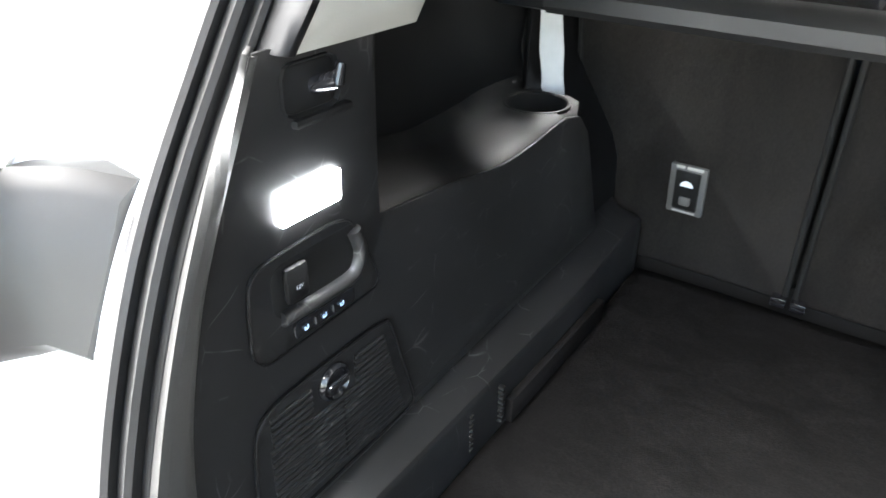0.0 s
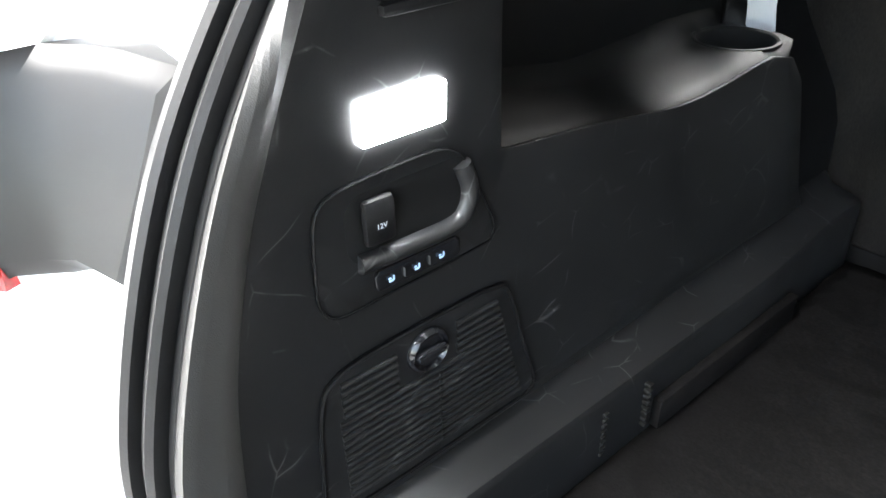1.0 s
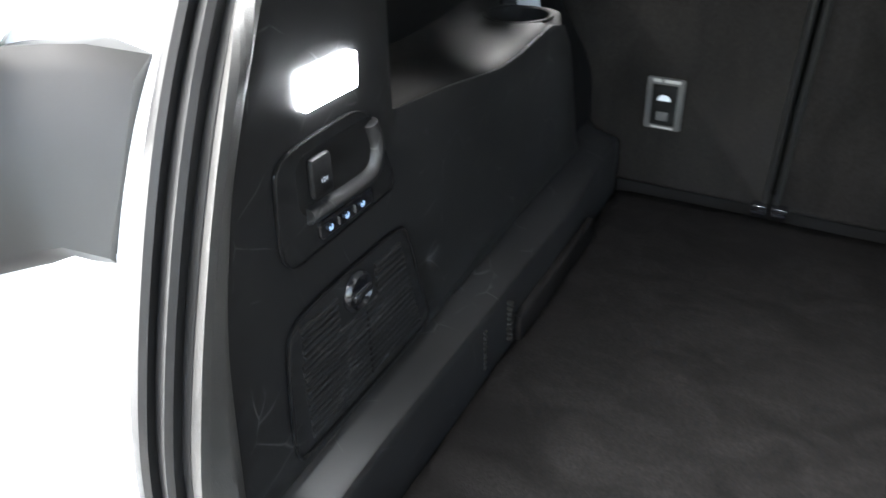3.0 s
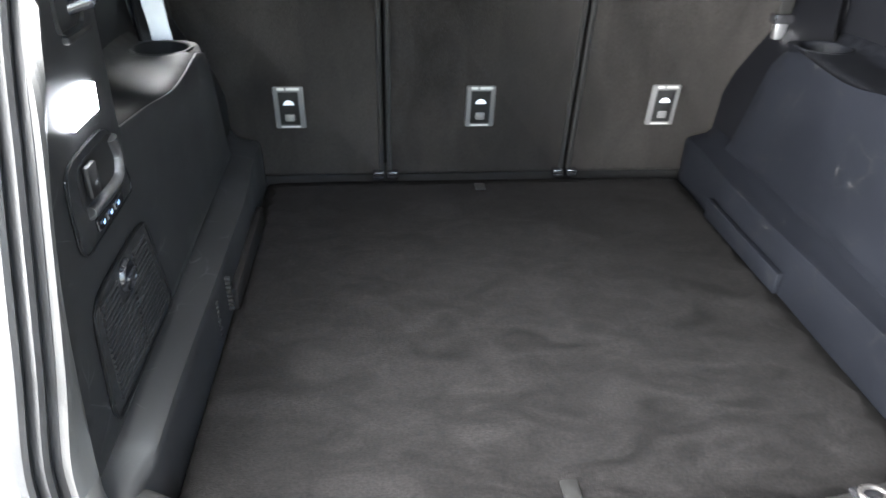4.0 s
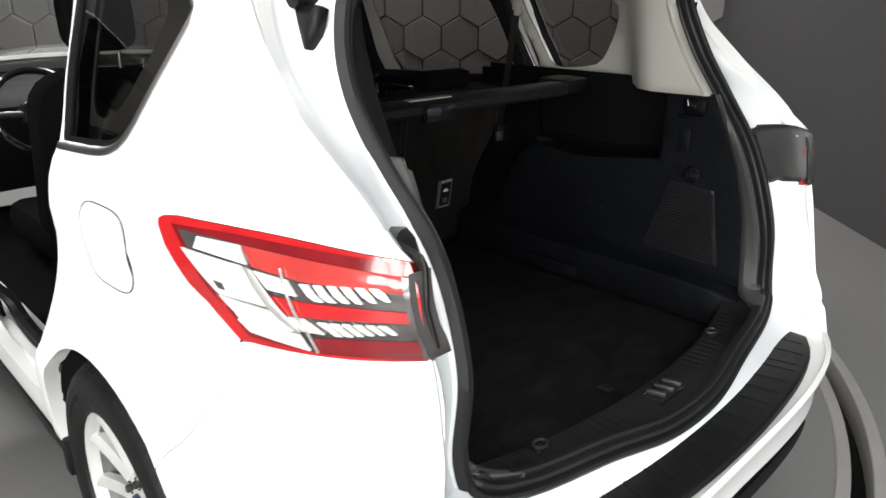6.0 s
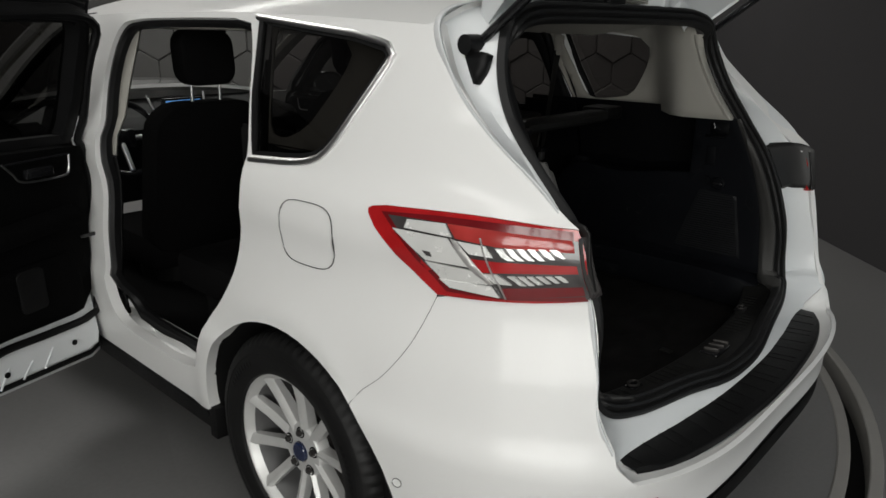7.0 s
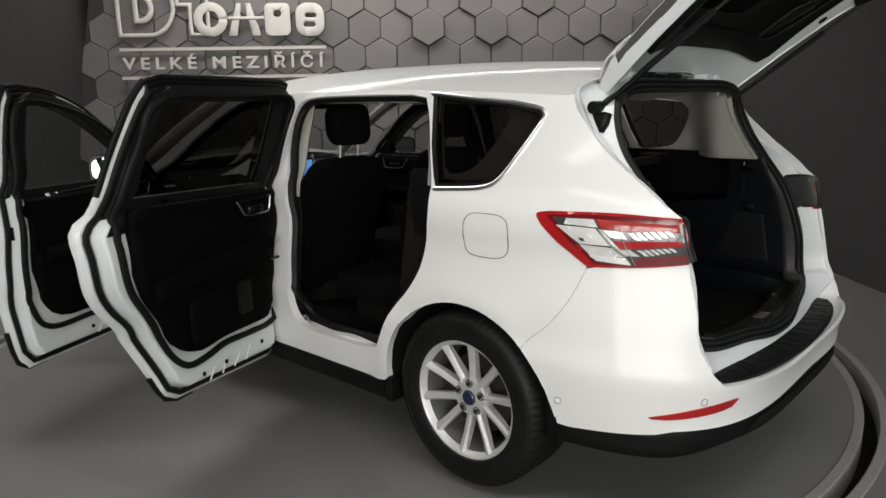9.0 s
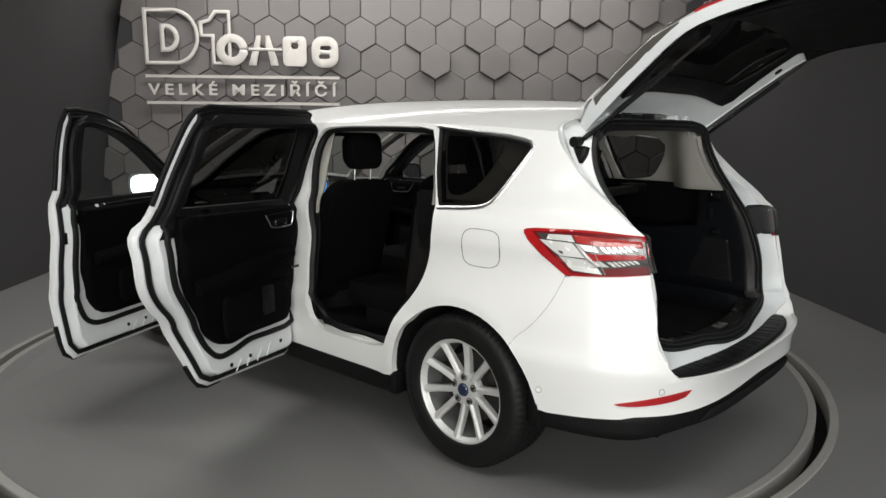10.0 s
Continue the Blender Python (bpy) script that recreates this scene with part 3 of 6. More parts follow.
wall_shape("mark_block", rounded(1.905, 2.142, 0.305, 0.345, 0.12), [rounded(2.0, 2.335, 0.13, 0.05, 0.024), rounded(1.985, 2.238, 0.13, 0.05, 0.024)], sign, 0.104)

# boxes out of view, added to stand for the ceiling lamps
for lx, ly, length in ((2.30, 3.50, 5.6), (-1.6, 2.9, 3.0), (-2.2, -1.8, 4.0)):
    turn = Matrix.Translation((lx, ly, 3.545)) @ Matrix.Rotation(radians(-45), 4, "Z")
    lp = thing("ceiling_light", "long flat grey box out of view, added to stand for a ceiling lamp", "light", "ceiling lights")
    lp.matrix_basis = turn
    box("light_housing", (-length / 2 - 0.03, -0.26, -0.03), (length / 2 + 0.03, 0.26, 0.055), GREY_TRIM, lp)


# ---------------------------------------------------------------- the car: body surface
# x to the car's right, y ahead of the rear axle, z up; sx is -1 for the car's left side
Z_T = [0.15, 0.25, 0.34, 0.45, 0.595, 0.632, 0.75, 0.92, 0.955, 0.985, 1.00, 1.07, 1.13, 1.25, 1.40, 1.48, 1.55, 1.60]
W_T = [0.84, 0.885, 0.905, 0.918, 0.931, 0.919, 0.911, 0.889, 0.8885, 0.8950, 0.8945, 0.883, 0.846, 0.802, 0.742, 0.712, 0.670, 0.60]
D_T = [1.10, 1.13, 1.14, 1.14, 1.170, 1.158, 1.18, 1.20, 1.20, 1.20, 1.20, 1.19, 1.17, 1.13, 1.06, 1.0, 0.92, 0.85]
N_T = [4.0, 4.0, 4.0, 4.0, 3.8, 3.7, 3.3, 2.9, 2.9, 2.9, 2.9, 2.9, 2.9, 2.9, 2.9, 2.9, 2.9, 2.9]
Y0 = 0.2


def half_width(y, z):
    w, d, n = (pchip(z, Z_T, t) for t in (W_T, D_T, N_T))
    if y >= Y0:
        f = min(max((y - 2.3) / 1.52, 0), 0.999)
        return w * (1 - f ** 3.4) ** (1 / 3.0)
    t = min((Y0 - y) / d, 0.9995)
    return w * (1 - t ** n) ** (1 / n)


def arch_flare(y, z, cy):
    r = math.hypot(y - cy, z - 0.315)
    return 0.010 * math.exp(-((r - 0.43) / 0.05) ** 2) * smooth01((y - cy + 0.33) / 0.12)


def skin(sx, off=0.0):
    def place(y, z):
        return (sx * (half_width(y, z) + off + arch_flare(y, z, 0.005)), y, z)
    return place


def rear_skin(off=0.0, lift=0.0):
    """Round the tail: a is the angle from straight back, b the height."""
    def place(a, z):
        w, d, n = (pchip(z, Z_T, t) for t in (W_T, D_T, N_T))
        s, c = math.sin(a), math.cos(a)
        r = (abs(s / w) ** n + abs(c / d) ** n) ** (-1 / n) + off
        return (r * s, Y0 - r * c, z + lift)
    return place


def tail_angle(y, z):
    return math.atan2(half_width(y, z), Y0 - y)


def roof_drop(y):
    return 0.035 * max(0.0, (0.75 - y) / 1.05) ** 2 + 0.05 * max(0.0, (y - 1.0) / 1.0) ** 2


ROOF_Z = 1.487
car = thing("car", "white people carrier with side doors and tailgate open on a turntable", "car")

# outlines in (y, z) on the body side
DOOR_REAR = [(0.330, 1.455), (0.288, 1.372), (0.225, 1.203), (0.180, 1.060), (0.188, 0.94), (0.218, 0.813), (0.281, 0.714), (0.351, 0.637), (0.422, 0.515)]
REAR_OPENING = np.concatenate([spline(DOOR_REAR, 0.03), spline([(0.455, 0.455), (0.56, 0.432), (0.75, 0.428), (0.92, 0.435), (1.015, 0.475), (1.045, 0.60), (1.055, 0.90), (1.085, 1.08), (1.135, 1.20), (1.165, 1.35), (1.13, 1.440), (1.02, 1.465), (0.70, 1.470), (0.42, 1.468)], 0.03)])
FRONT_OPENING = spline([(1.34, 1.44), (1.30, 1.20), (1.29, 0.75), (1.31, 0.47), (1.42, 0.42), (2.05, 0.42), (2.30, 0.50), (2.36, 0.72), (2.36, 1.02), (2.20, 1.13), (1.95, 1.30), (1.72, 1.42), (1.50, 1.465)], 0.04, True)
WINDOW = np.concatenate([line([(0.285, 1.462), (-0.10, 1.424)], 0.03, False)[:-1], spline([(-0.10, 1.424), (-0.205, 1.402), (-0.222, 1.385), (-0.205, 1.345), (-0.16, 1.265), (-0.115, 1.195), (-0.080, 1.162), (-0.035, 1.147), (0.03, 1.140)], 0.015)[:-1], line([(0.03, 1.140), (0.175, 1.130), (0.235, 1.28)], 0.03, False)])
LAMP_TOP = [(-0.300, 1.079), (-0.335, 1.084), (-0.535, 1.088), (-0.722, 1.076)]
LAMP_SIDE = [(-0.469, 0.912), (-0.405, 0.959), (-0.313, 1.037), (-0.293, 1.062), (-0.290, 1.073), (-0.300, 1.079)]
LAMP_BOTTOM = [(-0.755, 0.935), (-0.666, 0.923), (-0.56, 0.915), (-0.469, 0.912)]
SEAM = [(-0.2712, 0.6112), (-0.300, 0.652), (-0.361, 0.708), (-0.422, 0.794), (-0.469, 0.912)]
PILLAR = [(-0.722, 1.076), (-0.676, 1.11), (-0.597, 1.171), (-0.511, 1.246), (-0.405, 1.347), (-0.352, 1.422), (-0.330, 1.462)]
ARCH = [(0.005 + 0.405 * math.cos(radians(a)), 0.315 + 0.405 * math.sin(radians(a))) for a in range(0, 133, 6)]
SIDE = np.concatenate([
    line([(2.45, 0.30), (0.49, 0.30), (0.41, 0.30)], 0.05, False)[:-1],
    np.array(ARCH), spline(SEAM, 0.03)[:-1], spline(LAMP_SIDE, 0.02)[:-1], spline(LAMP_TOP, 0.03)[:-1], spline(PILLAR, 0.02),
    np.array([(y, ROOF_Z - roof_drop(y)) for y in np.arange(-0.30, 1.76, 0.05)]),
    spline([(1.80, 1.435), (2.05, 1.305), (2.30, 1.16), (2.45, 1.06)], 0.05)])
for sx in (-1, 1):
    sheet("body_side", SIDE, [REAR_OPENING, FRONT_OPENING, WINDOW], skin(sx), PAINT, car, res=0.032, thick=0.035, out=(sx, 0, 0),
          label="glossy white side panel with door openings, wheel arch and quarter window")


def roof_place(x, y):
    e = half_width(max(y, Y0), ROOF_Z) if y > Y0 else half_width(y, ROOF_Z)
    f = min(abs(x) / 0.705, 1.0)
    return (x / 0.705 * e, y, ROOF_Z - roof_drop(y) + 0.125 * (1 - f ** 2.5))


sheet("roof", line([(-0.705, -0.30), (0.705, -0.30), (0.705, 1.70), (-0.705, 1.70)], 0.04), [], roof_place, PAINT, car, res=0.05, thick=0.02,
      label="white painted roof")
sheet("headliner", line([(-0.48, -0.33), (0.48, -0.33), (0.56, -0.15), (0.64, 0.10), (0.64, 1.72), (-0.64, 1.72), (-0.64, 0.10), (-0.56, -0.15)], 0.06), [],
      lambda x, y: (x, y, roof_place(x, max(y, -0.3))[2] - 0.05 - 0.03 * (abs(x) / 0.64) ** 4), HEADLINER, car, res=0.08, thick=0.01, out=(0, 0, -1))

# bumper, wrapped round the tail
LOW = [(-0.402, 0.372), (-0.511, 0.375), (-0.714, 0.393)]
EDGE_LOW = [(-0.755, 0.935), (-0.779, 0.828), (-0.800, 0.706), (-0.845, 0.60), (-0.872, 0.552)]
half = [(tail_angle(y, z), z) for y, z in spline(SEAM[:-1] + [(-0.465, 0.905)], 0.03)]
half += [(tail_angle(y, z), z) for y, z in spline(LAMP_BOTTOM[::-1], 0.03)[1:]]
half += [(tail_angle(y, z), z) for y, z in spline(EDGE_LOW, 0.03)[1:]]
a_end = half[-1][0]
half += [(a_end * (1 - k / 12), 0.552 - 0.022 * smooth01(k / 8)) for k in range(1, 13)]
low = [(0.0, 0.435), (0.18, 0.428), (0.36, 0.420), (0.52, 0.412), (0.68, 0.405)]
low += [(tail_angle(y, z), z) for y, z in LOW[::-1]]
low += [(tail_angle(y, z), z) for y, z in [(0.005 + 0.405 * math.cos(radians(a)), 0.315 + 0.405 * math.sin(radians(a))) for a in (164, 156, 148, 140, 134)]]
low = spline(low, 0.03)
full = np.concatenate([np.array(half), [(-a, z) for a, z in half[-2::-1]], [(-a, z) for a, z in low[::-1]][:-1], low[1:]])
sheet("rear_bumper", full, [], rear_skin(0.001), PAINT, car, res=0.032, thick=0.012, out=(0, -1, 0), label="glossy white rear bumper")
# black lower apron
apr = list(np.array([(a, z + 0.006) for a, z in low if z < 0.5]))
bot = [(a, 0.300 + 0.045 * smooth01((0.72 - abs(a)) / 0.25)) for a, z in apr[::-1]]
apron = np.concatenate([np.array(apr)[1:], np.array(bot), [(-a, z) for a, z in bot[::-1]], [(-a, z) for a, z in apr[::-1]]])
sheet("rear_apron", apron, [], rear_skin(-0.012), BLACK_TRIM, car, res=0.04, thick=0.012, out=(0, -1, 0), label="black plastic lower bumper apron")
sheet("diffuser", line([(-0.44, 0.356), (0.44, 0.356), (0.38, 0.392), (-0.38, 0.392)], 0.03), [], rear_skin(-0.004), DARK, car, res=0.04, thick=0.01, out=(0, -1, 0), label="recessed black diffuser in the apron")
for s in (-1, 1):
    sheet("reflector", spline([(s * q, z) for q, z in ((0.503, 0.502), (0.58, 0.492), (0.66, 0.475), (0.742, 0.452), (0.70, 0.447), (0.62, 0.456), (0.55, 0.468), (0.522, 0.477))], 0.02, True), [],
          rear_skin(0.005), RED_LENS, car, res=0.03, thick=0.006, out=(0, -1, 0), label="slim red bumper reflector")
    for y, z in ((-0.412, 0.46), (-0.829, 0.508)):
        p = Vector(skin(s, 0.004)(y, z))
        q = Vector(skin(s, -0.02)(y, z))
        d = Vector((s * 0.9, -0.35, 0)) if y > -0.6 else Vector((s * 0.5, -0.85, 0))
        rod("parking_sensor", p - d * 0.01, p + d * 0.001, 0.011, PAINT, car, "round white parking sensor")
        sweep("sensor_ring", [p + d * 0.002 + (d.to_track_quat("Z", "Y") @ Vector((0.0115 * math.cos(i * 0.4488), 0.0115 * math.sin(i * 0.4488), 0))) for i in range(14)],
              round_section(0.0009, 5), GREY_TRIM, car, closed=True)

# sill skirt and under-body
for sx in (-1, 1):
    loft("sill_skirt", [[(sx * x, y, z) for x, z in ((0.80, 0.30), (0.895, 0.312), (0.905, 0.30), (0.892, 0.235), (0.86, 0.20), (0.78, 0.20))]
                        for y in np.linspace(0.44, 2.42, 12)], BLACK_TRIM, car, closed=True, cap=True, label="black plastic sill skirt")
    loft("door_step", [[(sx * x, y, z) for x, z in ((0.895, 0.420), (0.880, 0.434 + w), (0.852, 0.436 + w), (0.838, 0.424 + w), (0.815, 0.428), (0.78, 0.425), (0.77, 0.36))]
                       for y, w in ((y, 0.005 * math.sin(y * 21)) for y in np.linspace(0.44, 2.32, 60))], PAINT, car, label="white painted door step", thick=0.008)
box("underbody", (-0.78, 0.45, 0.20), (0.78, 2.45, 0.36), DARK, car)
box("rear_underbody", (-0.62, -0.78, 0.28), (0.62, 0.45, 0.50), DARK, car)
box("cabin_floor", (-0.79, 0.36, 0.37), (0.79, 2.6, 0.40), FABRIC, car)
for sx in (-1, 1):
    for cy in (0.005, 2.849):
        loft("wheel_arch_liner", [[(sx * (0.895 - h), cy + r * math.cos(t), 0.315 + r * math.sin(t)) for r, h in ((0.41, 0.0), (0.412, 0.12), (0.412, 0.30), (0.20, 0.31), (0.02, 0.31))]
                                  for t in np.linspace(-0.05, math.pi + 0.05, 24)], DARK, car, thick=0.004)
    box("mud_flap", (sx * 0.86 - 0.05, 0.385, 0.225), (sx * 0.86 + 0.05, 0.425, 0.33), BLACK_TRIM, car)

# front of the car
FRONT = [(2.42, 0.30), (2.445, 0.30)] + [(2.849 - 0.405 * math.cos(radians(a)), 0.315 + 0.405 * math.sin(radians(a))) for a in range(0, 181, 9)] + \
        [(3.32, 0.30), (3.60, 0.36), (3.74, 0.55), (3.72, 0.70), (3.60, 0.82), (3.3, 0.93), (2.9, 1.02), (2.45, 1.06)]
for sx in (-1, 1):
    sheet("front_wing", line(FRONT[1:], 0.05), [], lambda y, z: (sx * (half_width(y, z) + arch_flare(y, z, 2.849)), y, z), PAINT, car, res=0.06, thick=0.03, out=(sx, 0, 0))
sheet("bonnet", line([(-1, 2.72), (1, 2.72), (1, 3.70), (-1, 3.70)], 0.08), [],
      lambda u, y: (u * half_width(y, 0.95) * 0.985, y, 1.055 - 0.30 * max(0, (y - 2.6) / 1.15) ** 1.7 + 0.07 * (1 - abs(u) ** 2.4)), PAINT, car, res=0.09, thick=0.02)
loft("front_bumper", [[(u * half_width(3.66, z) * (1.0 if abs(u) < 1 else 1), 3.66 + bulge * (1 - abs(u) ** 2.5), z) for u in np.linspace(-1, 1, 15)]
                      for z, bulge in ((0.22, 0.10), (0.32, 0.16), (0.45, 0.19), (0.58, 0.18), (0.72, 0.13), (0.80, 0.06))], PAINT, car, thick=0.03)
for s in (-1, 1):
    sheet("headlamp", line([(s * 0.35, 0.66), (s * 0.70, 0.70), (s * 0.72, 0.80), (s * 0.42, 0.745)], 0.05), [],
          lambda x, z: (x, 3.66 + 0.16 * (1 - abs(x / 0.8) ** 2.5) + 0.004 - (z - 0.66) * 0.3, z), LAMP_SILVER, car, res=0.06, thick=0.01, out=(0, 1, 0))
box("grille", (-0.36, 3.80, 0.45), (0.36, 3.835, 0.68), GLOSS_BLACK, car)


def screen_place(u, v):
    y = 1.72 + 1.02 * v
    return (u * (0.60 + 0.16 * v), y + 0.10 * (1 - u * u) * v, 1.570 - 0.50 * v - 0.03 * u * u + 0.035 * math.sin(math.pi * v))


ob = sheet("windscreen", line([(-1, 0), (1, 0), (1, 1), (-1, 1)], 0.1), [], screen_place, CLEAR, car, res=0.15, out=(0, 1, 1))
ob.visible_shadow = False
for sx in (-1, 1):
    sweep("front_pillar_trim", [Vector(screen_place(sx * 1.02, v)) + Vector((0, 0, -0.015)) for v in np.linspace(0.04, 0.9, 10)], round_section(0.045, 8, 0.03), CREAM, car,
          "cream front pillar trim")
    sweep("front_pillar", [Vector(screen_place(sx * 1.06, v)) + Vector((0, 0, 0.012)) for v in np.linspace(0.06, 1.0, 10)], round_section(0.045, 8, 0.025), PAINT, car)

# quarter glass with its chrome surround
for sx in (-1, 1):
    ob = sheet("quarter_window", WINDOW, [], skin(sx, -0.006), TINTED, car, res=0.05, out=(sx, 0, 0), label="dark tinted quarter window")
    nm = [Vector((sx, 0, 0.3))] * len(WINDOW)
    sweep("window_seal", [skin(sx, -0.004)(*p) for p in WINDOW], [(-0.010, -0.010), (0.010, -0.010), (0.010, 0.004), (-0.010, 0.004)], RUBBER, ob, "black window seal", closed=True, normals=nm)
    edge = np.concatenate([line([(0.30, 1.470), (-0.10, 1.432)], 0.04, False)[:-1], spline([(-0.10, 1.432), (-0.212, 1.410), (-0.234, 1.388), (-0.212, 1.338), (-0.17, 1.262), (-0.124, 1.190), (-0.086, 1.154), (-0.035, 1.138), (0.03, 1.130), (0.178, 1.120)], 0.02)])
    sweep("chrome_strip", [skin(sx, 0.003)(*p) for p in edge], [(-0.008, -0.006), (0.008, -0.006), (0.008, 0.003), (0.004, 0.006), (-0.004, 0.006), (-0.008, 0.003)], CHROME, ob,
          "bright chrome window strip", normals=[Vector((sx, 0, 0.3))] * len(edge))

# fuel flap
flap = spline([(-0.092 + 0.096 * math.copysign(abs(math.cos(t)) ** 0.55, math.cos(t)), 0.978 + 0.078 * math.copysign(abs(math.sin(t)) ** 0.55, math.sin(t))) for t in np.linspace(0, 2 * math.pi, 28, endpoint=False)], 0.02, True)
sweep("fuel_flap_gap", [skin(-1, 0.0006)(*p) for p in flap], [(-0.0009, -0.002), (0.0009, -0.002), (0.0009, 0.0010), (-0.0009, 0.0010)], GREY_TRIM, car, "thin dark gap round the fuel flap", closed=True,
      normals=[Vector((-1, 0, 0.1))] * len(flap))
sheet("fuel_flap", flap * 0.965 + np.array([(-0.092, 0.978)]) * 0.035, [], skin(-1, 0.0022), PAINT, car, res=0.03, out=(-1, 0, 0), label="white rounded fuel flap")
seam_line = spline(SEAM, 0.02)
for sx in (-1, 1):
    sweep("bumper_seam", [skin(sx, 0.0008)(*p) for p in seam_line], [(-0.0005, -0.003), (0.0005, -0.003), (0.0005, 0.0008), (-0.0005, 0.0008)], GREY_TRIM, car,
          normals=[Vector((sx, -0.2, 0.1))] * len(seam_line))

# tail lamps
LAMP = np.concatenate([spline(LAMP_SIDE, 0.02)[:-1], spline(LAMP_TOP, 0.03)[:-1], spline([(-0.722, 1.076), (-0.742, 1.03), (-0.755, 0.935)], 0.02)[:-1], spline(LAMP_BOTTOM, 0.03)[:-1]])


def lamp_xy(u, v):
    """Across (0 outer, 1 inner) and up (0 to 1) inside the lamp."""
    lo, hi = (-0.469 - 0.286 * u, 0.912 + 0.023 * u), (-0.285 - 0.437 * u, 1.076 + 0.008 * math.sin(math.pi * u))
    return (lo[0] + (hi[0] - lo[0]) * v, lo[1] + (hi[1] - lo[1]) * v)


def lamp_shift(u, v):
    """The red rim is broad at the outer end and along the top."""
    f = smooth01((u - 0.30) / 0.15)
    v2 = float(np.interp(v, [0, 0.03, 0.20, 0.23, 0.35, 0.43, 0.56, 0.65, 0.78, 0.95, 1], [0, 0.09, 0.22, 0.26, 0.37, 0.41, 0.52, 0.57, 0.71, 0.86, 1]))
    v = v + (v2 - v) * f + (0.03 * (1 - f) if v < 0.2 else 0.0)
    return u + float(np.interp(u, [0, 0.06, 0.12, 0.30, 0.55, 0.75, 0.95, 1.0], [0.05, 0.05, 0.06, 0.085, 0.105, 0.055, 0.0, 0.0])), v


def lamp_patch(name, corners, off, mat, sx, parent, label="", thick=0.004):
    pts = line([lamp_shift(*p) for p in corners], 0.06)
    return sheet(name, [lamp_xy(*p) for p in pts], [], skin(sx, off), mat, parent, res=0.03, thick=thick, out=(sx, -0.3, 0), label=label)


for sx in (-1, 1):
    lamp = sheet("tail_lamp", LAMP, [], skin(sx, 0.004), RED_LENS, car, res=0.025, thick=0.03, out=(sx, -0.3, 0), label="red tail lamp with clear chrome-finned centre")
    lamp_patch("lens_rim", [(0.032, 0.96), (0.3, 0.975), (0.985, 0.99), (0.985, 0.0), (0.40, -0.035), (0.050, 0.02)], 0.0046, DEEP_RED, sx, lamp, "dark red inner border of the lens", thick=0.002)
    lamp_patch("lens_inset", [(0.064, 0.93), (0.981, 0.937), (0.983, 0.024), (0.404, 0.004), (0.094, 0.063)], 0.0055, LAMP_SMOKE, sx, lamp, "smoky inner lens")
    lamp_patch("light_bar", [(0.348, 0.921), (0.98, 0.949), (0.996, 0.769), (0.535, 0.752), (0.353, 0.753)], 0.0085, RED_PANEL, sx, lamp, "pinkish red upper light panel")
    lamp_patch("light_bar", [(0.36, 0.518), (0.495, 0.526), (0.996, 0.562), (0.996, 0.431), (0.468, 0.329), (0.357, 0.333)], 0.0085, RED_LENS, sx, lamp, "bright red light bar")
    lamp_patch("light_bar", [(0.417, 0.105), (0.993, 0.197), (0.989, 0.031), (0.412, 0.004)], 0.0085, DEEP_RED, sx, lamp, "bright red light bar")
    lamp_patch("reflector", [(0.162, 0.907), (0.342, 0.919), (0.34, 0.758), (0.119, 0.801)], 0.0105, LAMP_SILVER, sx, lamp, "bright silver reflector")
    lamp_patch("reflector", [(0.059, 0.788), (0.318, 0.732), (0.331, 0.57), (0.341, 0.402), (0.122, 0.443), (0.095, 0.575)], 0.0125, LAMP_SILVER, sx, lamp, "bright silver reflector")
    lamp_patch("reflector", [(0.111, 0.425), (0.338, 0.358), (0.355, 0.294), (0.384, 0.159), (0.107, 0.2)], 0.011, LAMP_SILVER, sx, lamp, "bright silver reflector")
    lamp_patch("reflector", [(0.1, 0.186), (0.387, 0.142), (0.39, 0.01), (0.122, 0.089)], 0.013, LAMP_SILVER, sx, lamp, "bright silver reflector")
    lamp_patch("bulb_slot", [(0.150, 0.560), (0.186, 0.548), (0.178, 0.490), (0.152, 0.500)], 0.0150, LAMP_SMOKE, sx, lamp)
    lamp_patch("bracket", [(0.337, 0.745), (0.361, 0.741), (0.382, 0.548), (0.411, 0.178), (0.384, 0.159), (0.354, 0.299), (0.344, 0.408), (0.333, 0.573)], 0.0145, LAMP_GREY, sx, lamp, "grey slanted lamp bracket")
    lamp_patch("fin", [(0.362, 0.737), (0.49, 0.752), (0.5, 0.604), (0.388, 0.604)], 0.012, LAMP_SILVER, sx, lamp)
    lamp_patch("fin", [(0.39, 0.311), (0.466, 0.308), (0.507, 0.176), (0.415, 0.184)], 0.012, LAMP_SILVER, sx, lamp)
    lamp_patch("fin", [(0.533, 0.741), (0.574, 0.746), (0.589, 0.678), (0.621, 0.585), (0.574, 0.581), (0.547, 0.645)], 0.0125, LAMP_SILVER, sx, lamp)
    lamp_patch("fin", [(0.6, 0.752), (0.641, 0.757), (0.658, 0.694), (0.688, 0.606), (0.646, 0.603), (0.617, 0.662)], 0.013, LAMP_SILVER, sx, lamp)
    lamp_patch("fin", [(0.668, 0.763), (0.708, 0.768), (0.727, 0.711), (0.754, 0.628), (0.717, 0.626), (0.687, 0.679)], 0.0125, LAMP_SILVER, sx, lamp)
    lamp_patch("fin", [(0.734, 0.775), (0.775, 0.78), (0.795, 0.728), (0.82, 0.65), (0.787, 0.649), (0.756, 0.697)], 0.013, LAMP_SILVER, sx, lamp)
